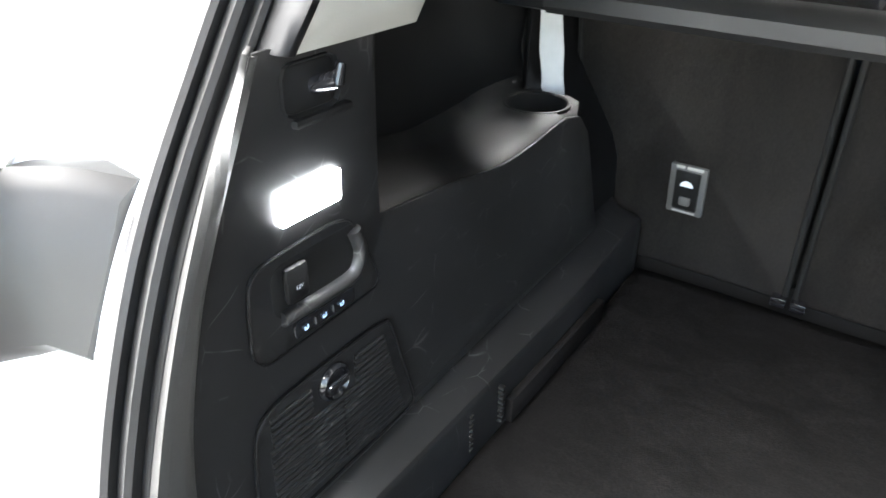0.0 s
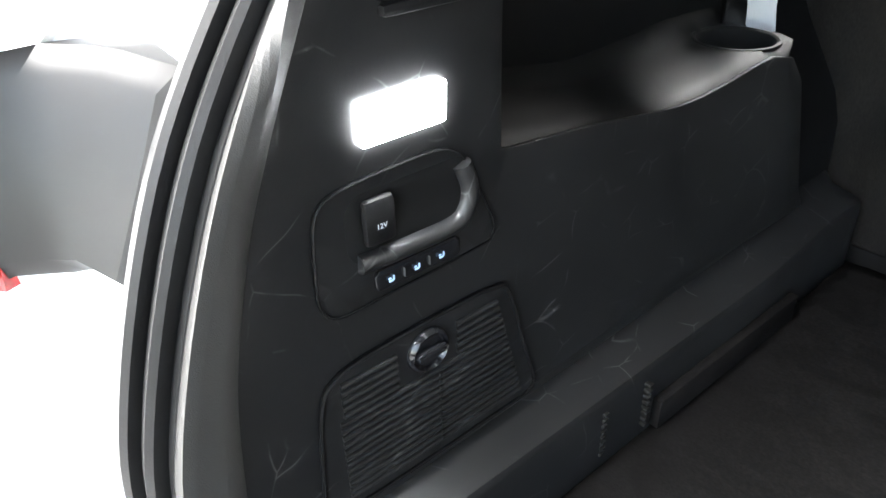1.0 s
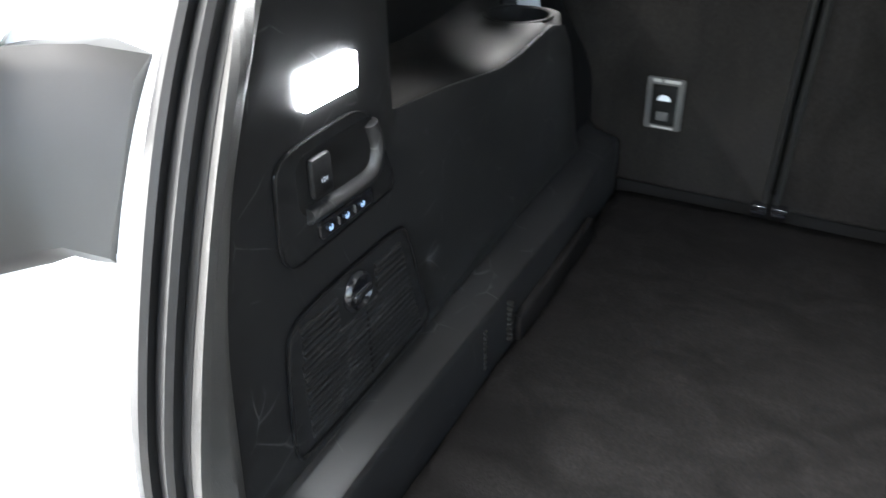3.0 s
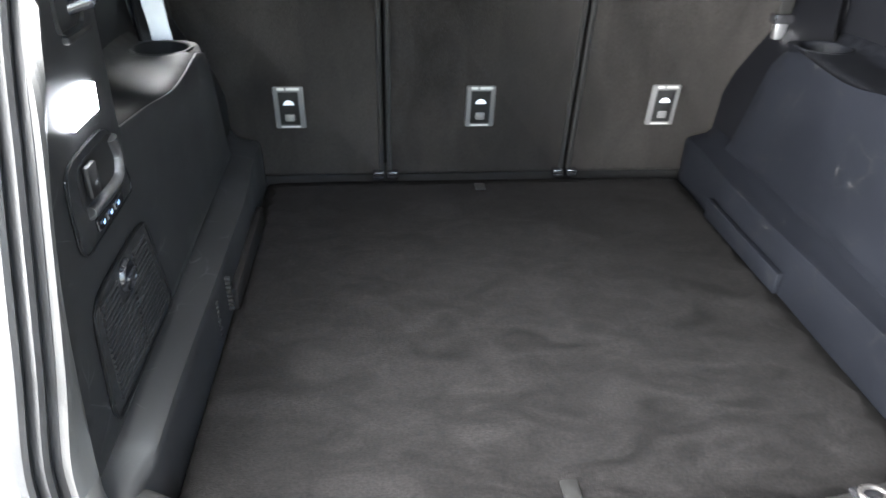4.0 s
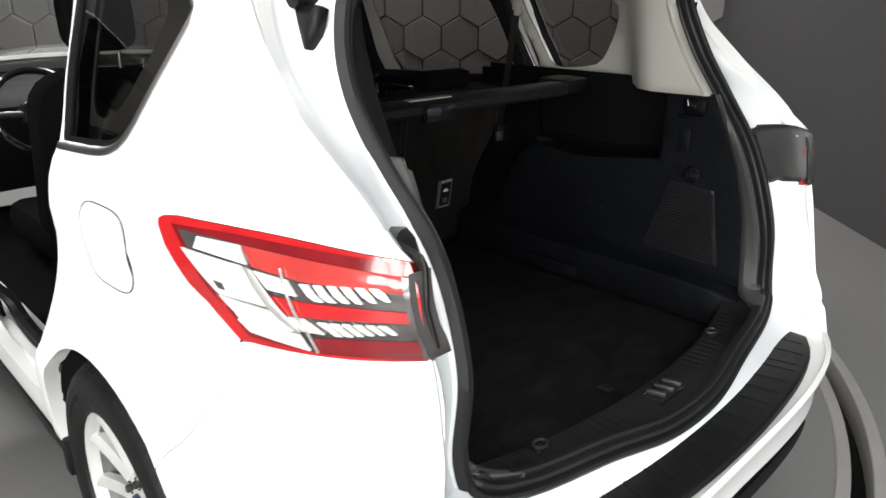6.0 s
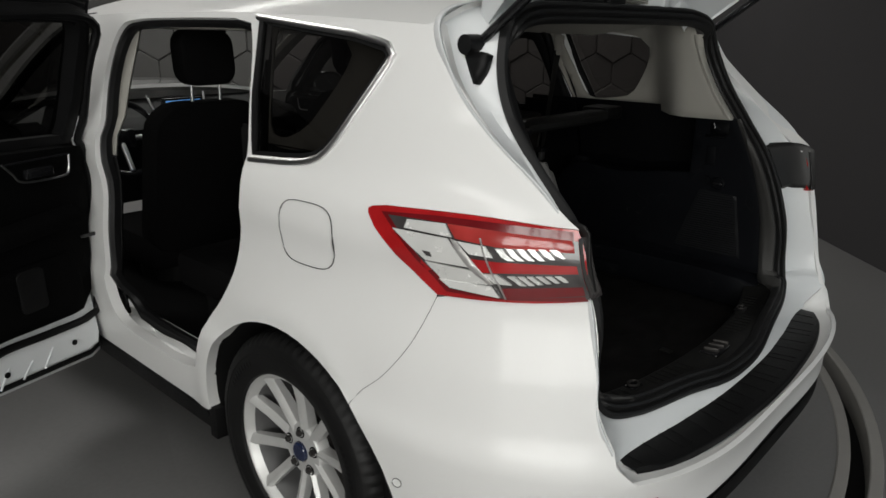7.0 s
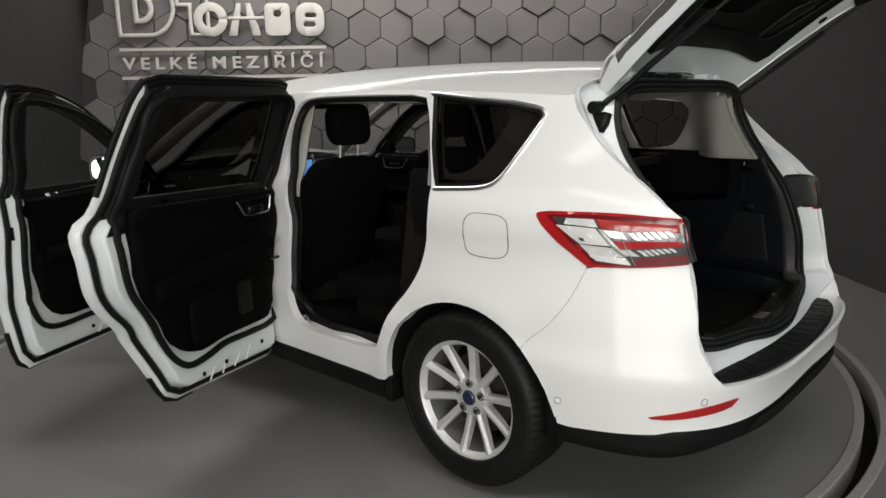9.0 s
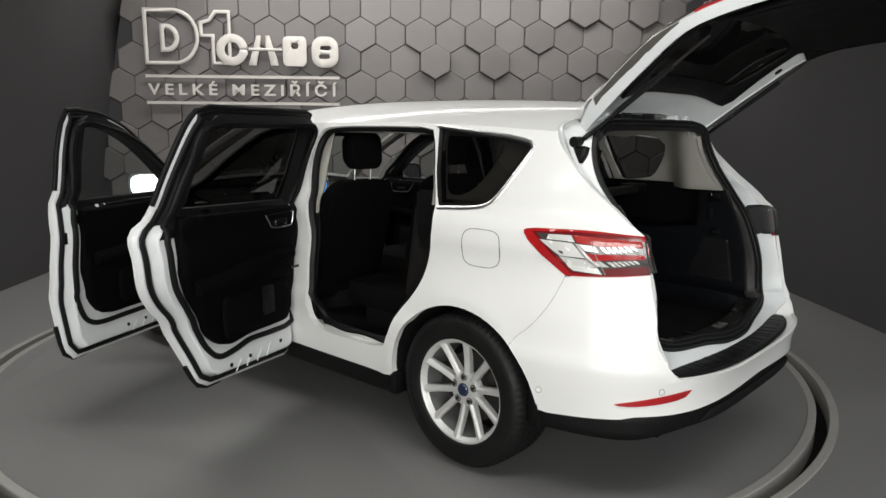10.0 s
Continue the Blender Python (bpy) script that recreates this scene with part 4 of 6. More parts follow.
    lamp_patch("fin", [(0.801, 0.787), (0.841, 0.792), (0.863, 0.746), (0.885, 0.673), (0.857, 0.674), (0.824, 0.716)], 0.0125, LAMP_SILVER, sx, lamp)
    lamp_patch("fin", [(0.867, 0.799), (0.907, 0.804), (0.93, 0.764), (0.949, 0.697), (0.926, 0.699), (0.892, 0.735)], 0.013, LAMP_SILVER, sx, lamp)
    lamp_patch("fin", [(0.521, 0.295), (0.563, 0.299), (0.579, 0.243), (0.603, 0.183), (0.558, 0.18), (0.539, 0.235)], 0.0125, LAMP_SILVER, sx, lamp)
    lamp_patch("fin", [(0.588, 0.305), (0.629, 0.309), (0.647, 0.256), (0.669, 0.198), (0.627, 0.195), (0.607, 0.248)], 0.013, LAMP_SILVER, sx, lamp)
    lamp_patch("fin", [(0.654, 0.316), (0.695, 0.32), (0.714, 0.269), (0.734, 0.213), (0.696, 0.21), (0.674, 0.26)], 0.0125, LAMP_SILVER, sx, lamp)
    lamp_patch("fin", [(0.72, 0.326), (0.761, 0.331), (0.781, 0.283), (0.798, 0.228), (0.765, 0.226), (0.742, 0.274)], 0.013, LAMP_SILVER, sx, lamp)
    lamp_patch("fin", [(0.785, 0.337), (0.826, 0.342), (0.848, 0.297), (0.862, 0.244), (0.833, 0.243), (0.808, 0.288)], 0.0125, LAMP_SILVER, sx, lamp)
    lamp_patch("fin", [(0.85, 0.349), (0.891, 0.354), (0.914, 0.312), (0.925, 0.261), (0.9, 0.26), (0.875, 0.302)], 0.013, LAMP_SILVER, sx, lamp)
    lamp_patch("lens_seam", [(0.484, 0.861), (0.491, 0.864), (0.431, 0.009), (0.424, 0.008)], 0.015, LAMP_GREY, sx, lamp)
    lamp_patch("end_cap", [(0.988, 0.952), (1.006, 0.952), (1.006, 0.012), (0.988, 0.012)], 0.0105, LAMP_SMOKE, sx, lamp, "clear grey lamp end")

    loft("lamp_end", [[Vector(skin(sx, o)(*lamp_xy(1.0, v))) + Vector((0, -0.004, 0)) for v in np.linspace(0.04, 0.90, 12)] for o in (0.010, -0.004, -0.030)], LAMP_SMOKE, lamp, "smoky clear end of the lamp", thick=0.002)

# ---------------------------------------------------------------- boot opening: gutter, seal, lamp housings
def body_edge(y, z, sx=-1):
    return Vector((sx * half_width(y, z), y, z))


def mirrored(left):
    """A closed loop from its left half, given from the top centre down to the bottom centre."""
    L = [Vector(p) for p in left]
    return L + [Vector((-p.x, p.y, p.z)) for p in L[::-1]]


SEAL_L = [(-0.10, -0.358, 1.507), (-0.284, -0.374, 1.506), (-0.44, -0.392, 1.499), (-0.535, -0.406, 1.465), (-0.584, -0.427, 1.366), (-0.605, -0.472, 1.264), (-0.602, -0.550, 1.155), (-0.582, -0.648, 1.025),
          (-0.584, -0.710, 0.855), (-0.604, -0.722, 0.705), (-0.577, -0.742, 0.627), (-0.468, -0.772, 0.597), (-0.28, -0.806, 0.587), (-0.14, -0.830, 0.570), (-0.05, -0.838, 0.565)]
EDGE_L = [(-0.10, -0.318, 1.545), (-0.30, -0.318, 1.535), (-0.50, -0.320, 1.51), tuple(body_edge(-0.335, 1.466)), tuple(body_edge(-0.405, 1.347)), tuple(body_edge(-0.511, 1.246)), tuple(body_edge(-0.676, 1.11)), tuple(body_edge(-0.75, 0.955)),
          tuple(body_edge(-0.785, 0.80)), tuple(body_edge(-0.800, 0.706)), tuple(body_edge(-0.835, 0.62)), (-0.62, -0.800, 0.552), (-0.36, -0.830, 0.545), (-0.20, -0.850, 0.543), (-0.07, -0.856, 0.542)]


def dense(pts, k=8):
    """The same number of points along each stretch of a smooth closed loop."""
    P = np.array([tuple(p) for p in pts])
    n = len(P)
    out = []
    for i in range(n):
        p0, a, b, p3 = P[i - 1], P[i], P[(i + 1) % n], P[(i + 2) % n]
        for j in range(k):
            t = j / k
            out.append(0.5 * (2 * a + (b - p0) * t + (2 * p0 - 5 * a + 4 * b - p3) * t * t + (3 * a - p0 - 3 * b + p3) * t ** 3))
    return [Vector(p) for p in out]


seal_loop, edge_loop = dense(mirrored(SEAL_L)), dense(mirrored(EDGE_L))
rows = []
for f, sink in ((0.0, 0.0), (0.06, 0.012), (0.25, 0.030), (0.55, 0.034), (0.85, 0.022), (1.0, 0.0)):
    rows.append([e.lerp(s, f) + Vector((0, sink * ((1 + 1.1 * smooth01((e.z - 1.15) / 0.15)) if e.z > 0.66 else 0.15), 0)) for e, s in zip(edge_loop, seal_loop)])
loft("boot_gutter", [r + [r[0]] for r in rows], GUTTER, car, "white painted gutter round the boot opening", flip=False, thick=0.006)

# seal: three ribs, lying inside the loop
C_IN = Vector((0, -0.45, 1.0))


def frame_axes(loop, i):
    n = len(loop)
    t = (loop[(i + 1) % n] - loop[i - 1]).normalized()
    back = Vector((0, -1, 0.45)).normalized()
    s = t.cross(back).normalized()
    if s.dot(C_IN - loop[i]) < 0:
        s = -s
    s = (s + Vector((0, 0.9, -0.3)) * smooth01(1.6 - abs(t.x) * 2.2)).normalized()
    return s, t.cross(s).normalized() * (1 if t.cross(s).dot(back) > 0 else -1)


SECTION = [(-0.005, -0.012), (-0.003, 0.005), (0.003, 0.011), (0.009, 0.011), (0.012, 0.005), (0.0135, 0.001), (0.016, 0.006), (0.021, 0.012), (0.027, 0.011), (0.0305, 0.004), (0.032, 0.000), (0.034, 0.003), (0.039, 0.007), (0.044, 0.005), (0.047, -0.003), (0.047, -0.016)]
rows = []
for i, p in enumerate(seal_loop):
    s, u = frame_axes(seal_loop, i)
    rows.append([p + s * a + u * b for a, b in SECTION])
rows.append(rows[0])
loft("boot_seal", rows, SEAL_M, car, "ribbed black rubber seal round the boot opening", closed=True)
for sx in (-1, 1):
    # dark boxy back of the lamp, standing in the gutter
    def mir(x, y, z):
        return Vector((-sx * x, y, z))
    prof = []
    for f in (0.0, 0.08, 0.5, 0.92, 1.0):
        a = body_edge(-0.735 - 0.022 * f, 1.080 - 0.138 * f, sx)
        b = mir(-0.684 + 0.004 * f, -0.678 - 0.060 * f, 1.080 - 0.131 * f)
        c = mir(-0.644, -0.642 - 0.050 * f, 1.078 - 0.129 * f)
        d = mir(-0.616 - 0.002 * f, -0.618 - 0.062 * f, 1.071 - 0.131 * f)
        sink = 0.012 if f in (0.0, 1.0) else 0.0
        prof.append([q + Vector((0, sink, 0)) for q in (a, a.lerp(b, 0.5), b, b.lerp(c, 0.5) + Vector((0, 0.004, 0)), c, d, d + Vector((sx * 0.006, 0.06, 0)))])
    prof.insert(0, [q + Vector((0, 0.07, -0.004)) for q in prof[0]])
    prof.append([q + Vector((0, 0.06, 0.004)) for q in prof[-1]])
    loft("lamp_housing", prof, LAMP_BACK, car, "smoky grey plastic lamp housing in the gutter", thick=0.008, flip=sx > 0)

# bumper top with its black loading pad
pad_in = [(-0.60, -0.755), (-0.50, -0.780), (-0.33, -0.808), (-0.15, -0.832), (0, -0.838)]
pad_out = [(-0.605, -0.845), (-0.52, -0.885), (-0.36, -0.918), (-0.17, -0.935), (0, -0.940)]


def both(pts):
    return pts + [(-x, y) for x, y in pts[-2::-1]]


a, b = spline(both(pad_in), 0.03), spline(both(pad_out), 0.03)
k = 44
A = [a[int(i * (len(a) - 1) / k)] for i in range(k + 1)]
B = [b[int(i * (len(b) - 1) / k)] for i in range(k + 1)]


def even(pts, count):
    """The same line with its points at even steps."""
    P = np.array([tuple(p) for p in pts])
    d = np.concatenate([[0], np.cumsum(np.linalg.norm(np.diff(P, axis=0), axis=1))])
    return [Vector([np.interp(t, d, P[:, c]) for c in range(3)]) for t in np.linspace(0, d[-1], count)]


# from the gutter's lower edge to the bumper's upper edge, corner to corner
edge_in = [Vector(p) for p in EDGE_L[10:]] + [Vector((0, -0.857, 0.542))]
edge_out = [Vector(rear_skin(-0.001)(-a_, z_)) for a_, z_ in half if z_ < 0.605]
edge_out = [q for q in edge_out if q.y < -0.80]
edge_in, edge_out = even(edge_in, 30), even(edge_out, 30)
top_rows = []
for p, q in zip(edge_in, edge_out):
    sag = 0.014 * smooth01((0.70 - abs(p.x)) / 0.08)
    top_rows.append([p.lerp(q, f) - Vector((0, 0, h * sag + d)) for f, h, d in ((-0.12, 0.2, 0.004), (0.0, 0.2, 0.0), (0.15, 0.8, 0.0), (0.5, 1.0, 0.0), (0.85, 0.8, 0.0), (0.96, 0.2, 0.0), (1.0, 0.0, 0.002))])
top_rows += [[Vector((-v.x, v.y, v.z)) for v in row] for row in top_rows[-2::-1]]
loft("bumper_top", top_rows, PAINT, car, "white bumper top", thick=0.006)
pad = loft("loading_pad", [[(p[0] + (q[0] - p[0]) * f, p[1] + (q[1] - p[1]) * f, 0.543 + h) for f, h in ((0.0, -0.004), (0.02, 0.006), (0.5, 0.007), (0.93, 0.006), (0.98, 0.002), (1.0, -0.012))] for p, q in zip(A, B)], BLACK_TRIM, car,
           "black ribbed plastic loading pad on the bumper", thick=0.006)
for i in range(2, k - 1, 2):
    p, q = Vector((*A[i], 0.5500)), Vector((*B[i], 0.5500))
    rod("pad_rib", p.lerp(q, 0.12), p.lerp(q, 0.80), 0.0012, BLACK_TRIM, pad, k=6)

# ---------------------------------------------------------------- boot interior
PANEL_X = 0.562
FLOOR_Z = 0.540
sheet("boot_floor", line([(-0.510, -0.650), (-0.30, -0.690), (0.0, -0.708), (0.30, -0.690), (0.510, -0.650), (0.514, 0.0), (0.518, 0.385), (-0.518, 0.385), (-0.514, 0.0)], 0.03), [],
                   lambda x, y: (x, y, FLOOR_Z + 0.0025 * noise.noise((x * 5, y * 5, 0)) - 0.004 * (abs(x) > 0.49)), CARPET, car, res=0.03, thick=0.02,
                   label="worn black carpet boot floor")
for y, n in ((0.345, "front"), (-0.606, "rear")):
    box("pull_strap", (-0.012, y - 0.024, FLOOR_Z), (0.012, y + 0.012, FLOOR_Z + 0.005), GREY_TRIM, car, "short grey fabric pull strap", 0.002)
for sx in (-1, 1):
    # lower ledge and kick wall
    rows = []
    for y in np.linspace(-0.665, 0.40, 40):
        lift = 0.008 * smooth01((y + 0.62) / 0.15) - 0.02 * smooth01((-0.60 - y) / 0.06)
        x0 = 0.511 + 0.016 * smooth01((y - 0.05) / 0.3) + 0.02 * smooth01((-0.60 - y) / 0.06)
        rows.append([(sx * x, y, z) for x, z in ((x0 + 0.002, FLOOR_Z - 0.02), (x0 + 0.003, 0.585), (x0 + 0.004, 0.624 + lift), (x0 + 0.008, 0.633 + lift), (x0 + 0.017, 0.637 + lift), (PANEL_X + 0.004 + (x0 - 0.511), 0.646 + lift), (PANEL_X + 0.02 + (x0 - 0.511), 0.664 + lift))])
    loft("side_ledge", rows, SCUFFED if sx < 0 else SCUFFED_SHADED, car, "black plastic ledge along the boot side", thick=0.008, flip=sx < 0)
    # carpet insert and toothed strip on the kick wall; right insert painted dark as shaded
    box("wheel_pocket_cover", (sx * 0.507 - 0.007, -0.165, FLOOR_Z), (sx * 0.507 + 0.007, 0.165, 0.585), CARPET if sx < 0 else SCUFFED_SHADED, car, bevel=0.003)
    if sx < 0:
        for kx in range(8):
            for ty in (-0.186, -0.262):
                box("tooth", (-0.515, ty, 0.553 + kx * 0.009), (-0.506 - 0.005 * (ty < -0.2), ty + 0.008, 0.558 + kx * 0.009), GREY_TRIM, car, bevel=0.001)

    # main side panel: tall at the tail, low towards the seats
    def panel_place(y, z):
        x = PANEL_X + 0.02 * smooth01((y - 0.05) / 0.3) - 0.008 * smooth01((z - 0.95) / 0.2) * smooth01((-0.35 - y) / 0.1)
        return (sx * x, y, z)
    outline = spline([(-0.668, 0.650), (-0.660, 0.73), (-0.645, 0.855), (-0.617, 0.960), (-0.591, 1.03), (-0.566, 1.088), (-0.532, 1.163)], 0.03).tolist()
    outline += [(-0.46, 1.164), (-0.383, 1.164), (-0.382, 1.06), (-0.380, 0.966)]
    outline += spline([(-0.365, 0.962), (-0.25, 0.950), (-0.12, 0.932), (-0.02, 0.936), (0.06, 0.944), (0.11, 0.932), (0.155, 0.893), (0.262, 0.690), (0.29, 0.655)], 0.03).tolist()
    # left plastic lighter, right darker: the fall of light is put in the colours
    trim = BLACK_TRIM if sx < 0 else SHADED_TRIM
    sheet("boot_side_trim", outline, [], panel_place, SCUFFED if sx < 0 else SCUFFED_SHADED, car, res=0.04, thick=0.006, out=(-sx, 0, 0), label="scuffed black plastic boot side panel")
    # shelf with a cup recess, and the recess wall behind it
    def shelf_place(x, y):
        z = pchip(y, [-0.380, -0.25, -0.12, -0.02, 0.06, 0.165], [0.965, 0.950, 0.933, 0.937, 0.944, 0.941])
        return (sx * x, y, z - 0.012 * (1 - smooth01((x - PANEL_X) / 0.014)) + 0.02 * smooth01((x - 0.69) / 0.025))
    hole = np.array([(0.636 + 0.048 * math.cos(t), 0.098 + 0.049 * math.sin(t)) for t in np.linspace(0, 2 * math.pi, 32, endpoint=False)])
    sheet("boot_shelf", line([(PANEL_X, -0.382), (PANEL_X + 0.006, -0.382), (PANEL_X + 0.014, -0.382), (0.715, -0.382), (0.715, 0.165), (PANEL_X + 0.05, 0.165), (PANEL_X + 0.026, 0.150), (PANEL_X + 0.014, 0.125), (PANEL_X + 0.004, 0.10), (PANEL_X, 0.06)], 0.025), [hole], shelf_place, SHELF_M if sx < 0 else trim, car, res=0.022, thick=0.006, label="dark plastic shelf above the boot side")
    lathe("cup_rim", [(0.0555, -0.002), (0.0545, 0.0012), (0.0515, 0.0018), (0.0485, 0.0)], SHELF_M if sx < 0 else SHADED_TRIM, car, "thin raised cup rim", k=40,
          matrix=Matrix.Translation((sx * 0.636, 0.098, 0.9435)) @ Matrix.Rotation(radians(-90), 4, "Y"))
    lathe("cup_recess", [(0.0488, 0.0), (0.047, -0.003), (0.042, -0.06), (0.001, -0.062)], DARK if sx < 0 else SHADED_TRIM, car, "round cup recess in the shelf", k=40,
          matrix=Matrix.Translation((sx * 0.636, 0.098, 0.9435)) @ Matrix.Rotation(radians(-90), 4, "Y"))
    sheet("recess_wall", line([(-0.40, 0.90), (0.42, 0.90), (0.42, 1.175), (-0.40, 1.175)], 0.08), [], lambda y, z: (sx * 0.712, y, z), trim if sx < 0 else DEEP_SHADE_TRIM, car, res=0.1, thick=0.006, out=(-sx, 0, 0))
    sheet("recess_end", line([(0.566, 0.94), (0.715, 0.94), (0.715, 1.168), (0.560, 1.168)], 0.05), [], lambda x, z: (sx * x, -0.380, z), trim if sx < 0 else DEEP_SHADE_TRIM, car, res=0.08, thick=0.006, out=(0, 1, 0))
    sheet("seat_side_trim", line([(0.12, 0.62), (0.45, 0.55), (0.45, 1.16), (0.20, 1.16), (0.15, 0.935)], 0.06), [], lambda y, z: (sx * (0.60 + 0.1 * smooth01((z - 0.75) / 0.25)), y, z), trim if sx < 0 else DEEP_SHADE_TRIM, car, res=0.06, thick=0.006, out=(-sx, 0, 0))

    # cream upper trim round the quarter window
    def cream_place(y, z):
        x = half_width(max(y, -0.5), z) - 0.055
        f = smooth01((-0.10 - y) / 0.24)
        return (sx * (x * (1 - f) + (0.505 + (1.48 - z) * 0.12) * f), y, z)
    win_in = spline([(0.265, 1.445), (0.05, 1.435), (-0.085, 1.415), (-0.122, 1.38), (-0.10, 1.31), (-0.035, 1.215), (0.0, 1.19), (0.05, 1.18), (0.175, 1.176), (0.225, 1.27)], 0.03, True)
    if sx < 0:
        win_in = np.array([(y + 0.065 * smooth01((0.12 - y) / 0.12), z) for y, z in win_in])
    cream_edge = spline([(-0.505, 1.158), (-0.447, 1.245), (-0.397, 1.345), (-0.372, 1.43), (-0.362, 1.475)], 0.03)
    cream = cream_edge.tolist() + line([(-0.30, 1.480), (0.34, 1.470), (0.30, 1.36), (0.24, 1.20), (0.235, 1.150), (-0.20, 1.152), (-0.34, 1.156)], 0.05, False).tolist()
    sheet("pillar_trim", cream, [win_in], cream_place, CREAM, car, res=0.035, thick=0.008, out=(-sx, 0, 0), label="cream plastic rear pillar trim")
    for quad in ([(0.235, 1.12), (0.262, 1.12), (0.350, 1.46), (0.322, 1.46)], [(1.035, 1.02), (1.20, 1.02), (1.27, 1.46), (1.10, 1.46)]):
        sheet("pillar_trim", line(quad, 0.06), [], lambda y, z: (sx * (half_width(y, z) - 0.06), y, z), CREAM, car, res=0.08, thick=0.01, out=(-sx, 0, 0), label="cream inner pillar trim")
    sheet("pillar_trim", line([(1.03, 0.45), (1.20, 0.45), (1.20, 1.015), (1.03, 1.015)], 0.08), [], lambda y, z: (sx * (half_width(y, z) - 0.06), y, z), BLACK_TRIM, car, res=0.1, thick=0.01, out=(-sx, 0, 0), label="black lower pillar trim")
    # grey band between seal and panel
    inner = [Vector(panel_place(y, z)) for y, z in spline([(-0.690, 0.600), (-0.676, 0.622), (-0.668, 0.650), (-0.660, 0.73), (-0.645, 0.855), (-0.617, 0.960), (-0.591, 1.03), (-0.566, 1.088), (-0.532, 1.163)], 0.008)]
    ribs = sorted(((p + frame_axes(seal_loop, i)[0] * 0.043) for i, p in enumerate(seal_loop) if p.x < -0.5 and 0.6 < p.z < 1.45), key=lambda p: p.z)
    zs, xs, ys = [p.z for p in ribs], [abs(p.x) for p in ribs], [p.y for p in ribs]
    outer = [Vector((sx * float(np.interp(q.z, zs, xs)), float(np.interp(q.z, zs, ys)), q.z)) for q in inner]
    loft("boot_edge_trim", [[o + (n - o) * f + Vector((-sx * h, -h, 0)) for f, h in [(-0.35, -0.014), (-0.1, -0.006)] + [(k / 10, 0.008 * min(1.0, 2.4 * math.sin(math.pi * (0.08 + 0.87 * k / 10))) - 0.003) for k in range(11)] + [(1.03, -0.01)]] for o, n in zip(outer, inner)], EDGE_TRIM, car,
         "dark grey plastic edge trim beside the boot seal", thick=0.006, flip=sx < 0)
    # return between the seal and the pillar trim
    inner = [Vector(cream_place(y, z)) for y, z in cream_edge if z < 1.455]
    outer = [Vector((sx * float(np.interp(q.z, zs, xs)), float(np.interp(q.z, zs, ys)) + 0.006, q.z)) for q in inner]
    loft("pillar_return", [[o.lerp(n, f) + Vector((-sx * h, -h, 0)) for f, h in ((0.0, 0.0), (0.3, 0.003), (0.7, 0.003), (1.0, 0.0), (1.15, -0.006))] for o, n in zip(outer, inner)], CREAM if sx > 0 else RUBBER, car, "narrow return of the rear pillar trim", thick=0.004, flip=sx < 0)
    # bag hook moulding; its pocket is a flush box painted dark for shade
    hook = box("bag_hook_pocket", (sx * 0.556 - 0.006, -0.506, 1.104), (sx * 0.556 + 0.006, -0.440, 1.150), DARK if sx < 0 else DEEP_SHADE_TRIM, car, "black folding bag hook on a dark patch for its pocket's shade", 0.012)
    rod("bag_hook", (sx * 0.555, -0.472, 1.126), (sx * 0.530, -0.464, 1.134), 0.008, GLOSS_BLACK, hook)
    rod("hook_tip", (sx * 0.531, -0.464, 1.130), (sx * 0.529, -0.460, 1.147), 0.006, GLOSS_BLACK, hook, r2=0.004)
    box("bag_hook_lip", (sx * 0.556 - 0.010, -0.496, 1.094), (sx * 0.556 + 0.008, -0.425, 1.103), trim if sx < 0 else DEEP_SHADE_TRIM, hook, bevel=0.004)

# things in the left panel: lamp, socket panel, buttons, net-like lid
def plate(name, pts, off, mat, parent, label="", thick=0.003, sx=-1, res=0.05):
    def place(y, z):
        x = PANEL_X - 0.008 * smooth01((z - 0.95) / 0.2) * smooth01((-0.35 - y) / 0.1) - off
        return (sx * x, y, z)
    return sheet(name, pts, [], place, mat, parent, res=res, thick=thick, out=(-sx, 0, 0), label=label)


def rounded(y0, y1, z0, z1, r, slope=0.0, k=5):
    pts = []
    for cy, cz, a0 in ((y1 - r, z1 - r, 0), (y0 + r, z1 - r, 90), (y0 + r, z0 + r, 180), (y1 - r, z0 + r, 270)):
        pts += [(cy + r * math.cos(radians(a0 + 90 * i / k)), cz + r * math.sin(radians(a0 + 90 * i / k)) + slope * (cy - y0)) for i in range(k + 1)]
    return np.array(pts)


plate("boot_lamp", rounded(-0.517, -0.442, 1.010, 1.042, 0.003), 0.004, LAMP_GLOW, car, "lit white rectangular boot lamp")
panel_frame = spline([(-0.565, 0.912), (-0.561, 0.962), (-0.553, 0.979), (-0.53, 0.986), (-0.476, 0.989), (-0.444, 0.987), (-0.425, 0.974), (-0.404, 0.932), (-0.392, 0.902), (-0.395, 0.890), (-0.410, 0.886), (-0.519, 0.882), (-0.550, 0.882), (-0.562, 0.892)], 0.004, True)
socket_panel = plate("socket_panel", panel_frame, 0.0035, SCUFFED, car, "black panel with socket, pocket and seat buttons", res=0.03)
sweep("panel_gap", [(-(PANEL_X - 0.0045 - 0.008 * smooth01((z - 0.95) / 0.2) * smooth01((-0.35 - y) / 0.1)), y, z) for y, z in panel_frame], round_section(0.0012, 5), BLACK_TRIM, socket_panel, closed=True)
# no hollow here: the pocket's shade is painted as a flat dark plate
plate("pocket", rounded(-0.536, -0.417, 0.918, 0.977, 0.018), 0.0042, DARK, socket_panel, "flat dark patch for the shade of the pocket", res=0.03)
rim = spline([(-0.529, 0.921), (-0.48, 0.919), (-0.438, 0.920), (-0.424, 0.930), (-0.420, 0.948), (-0.428, 0.971)], 0.003)
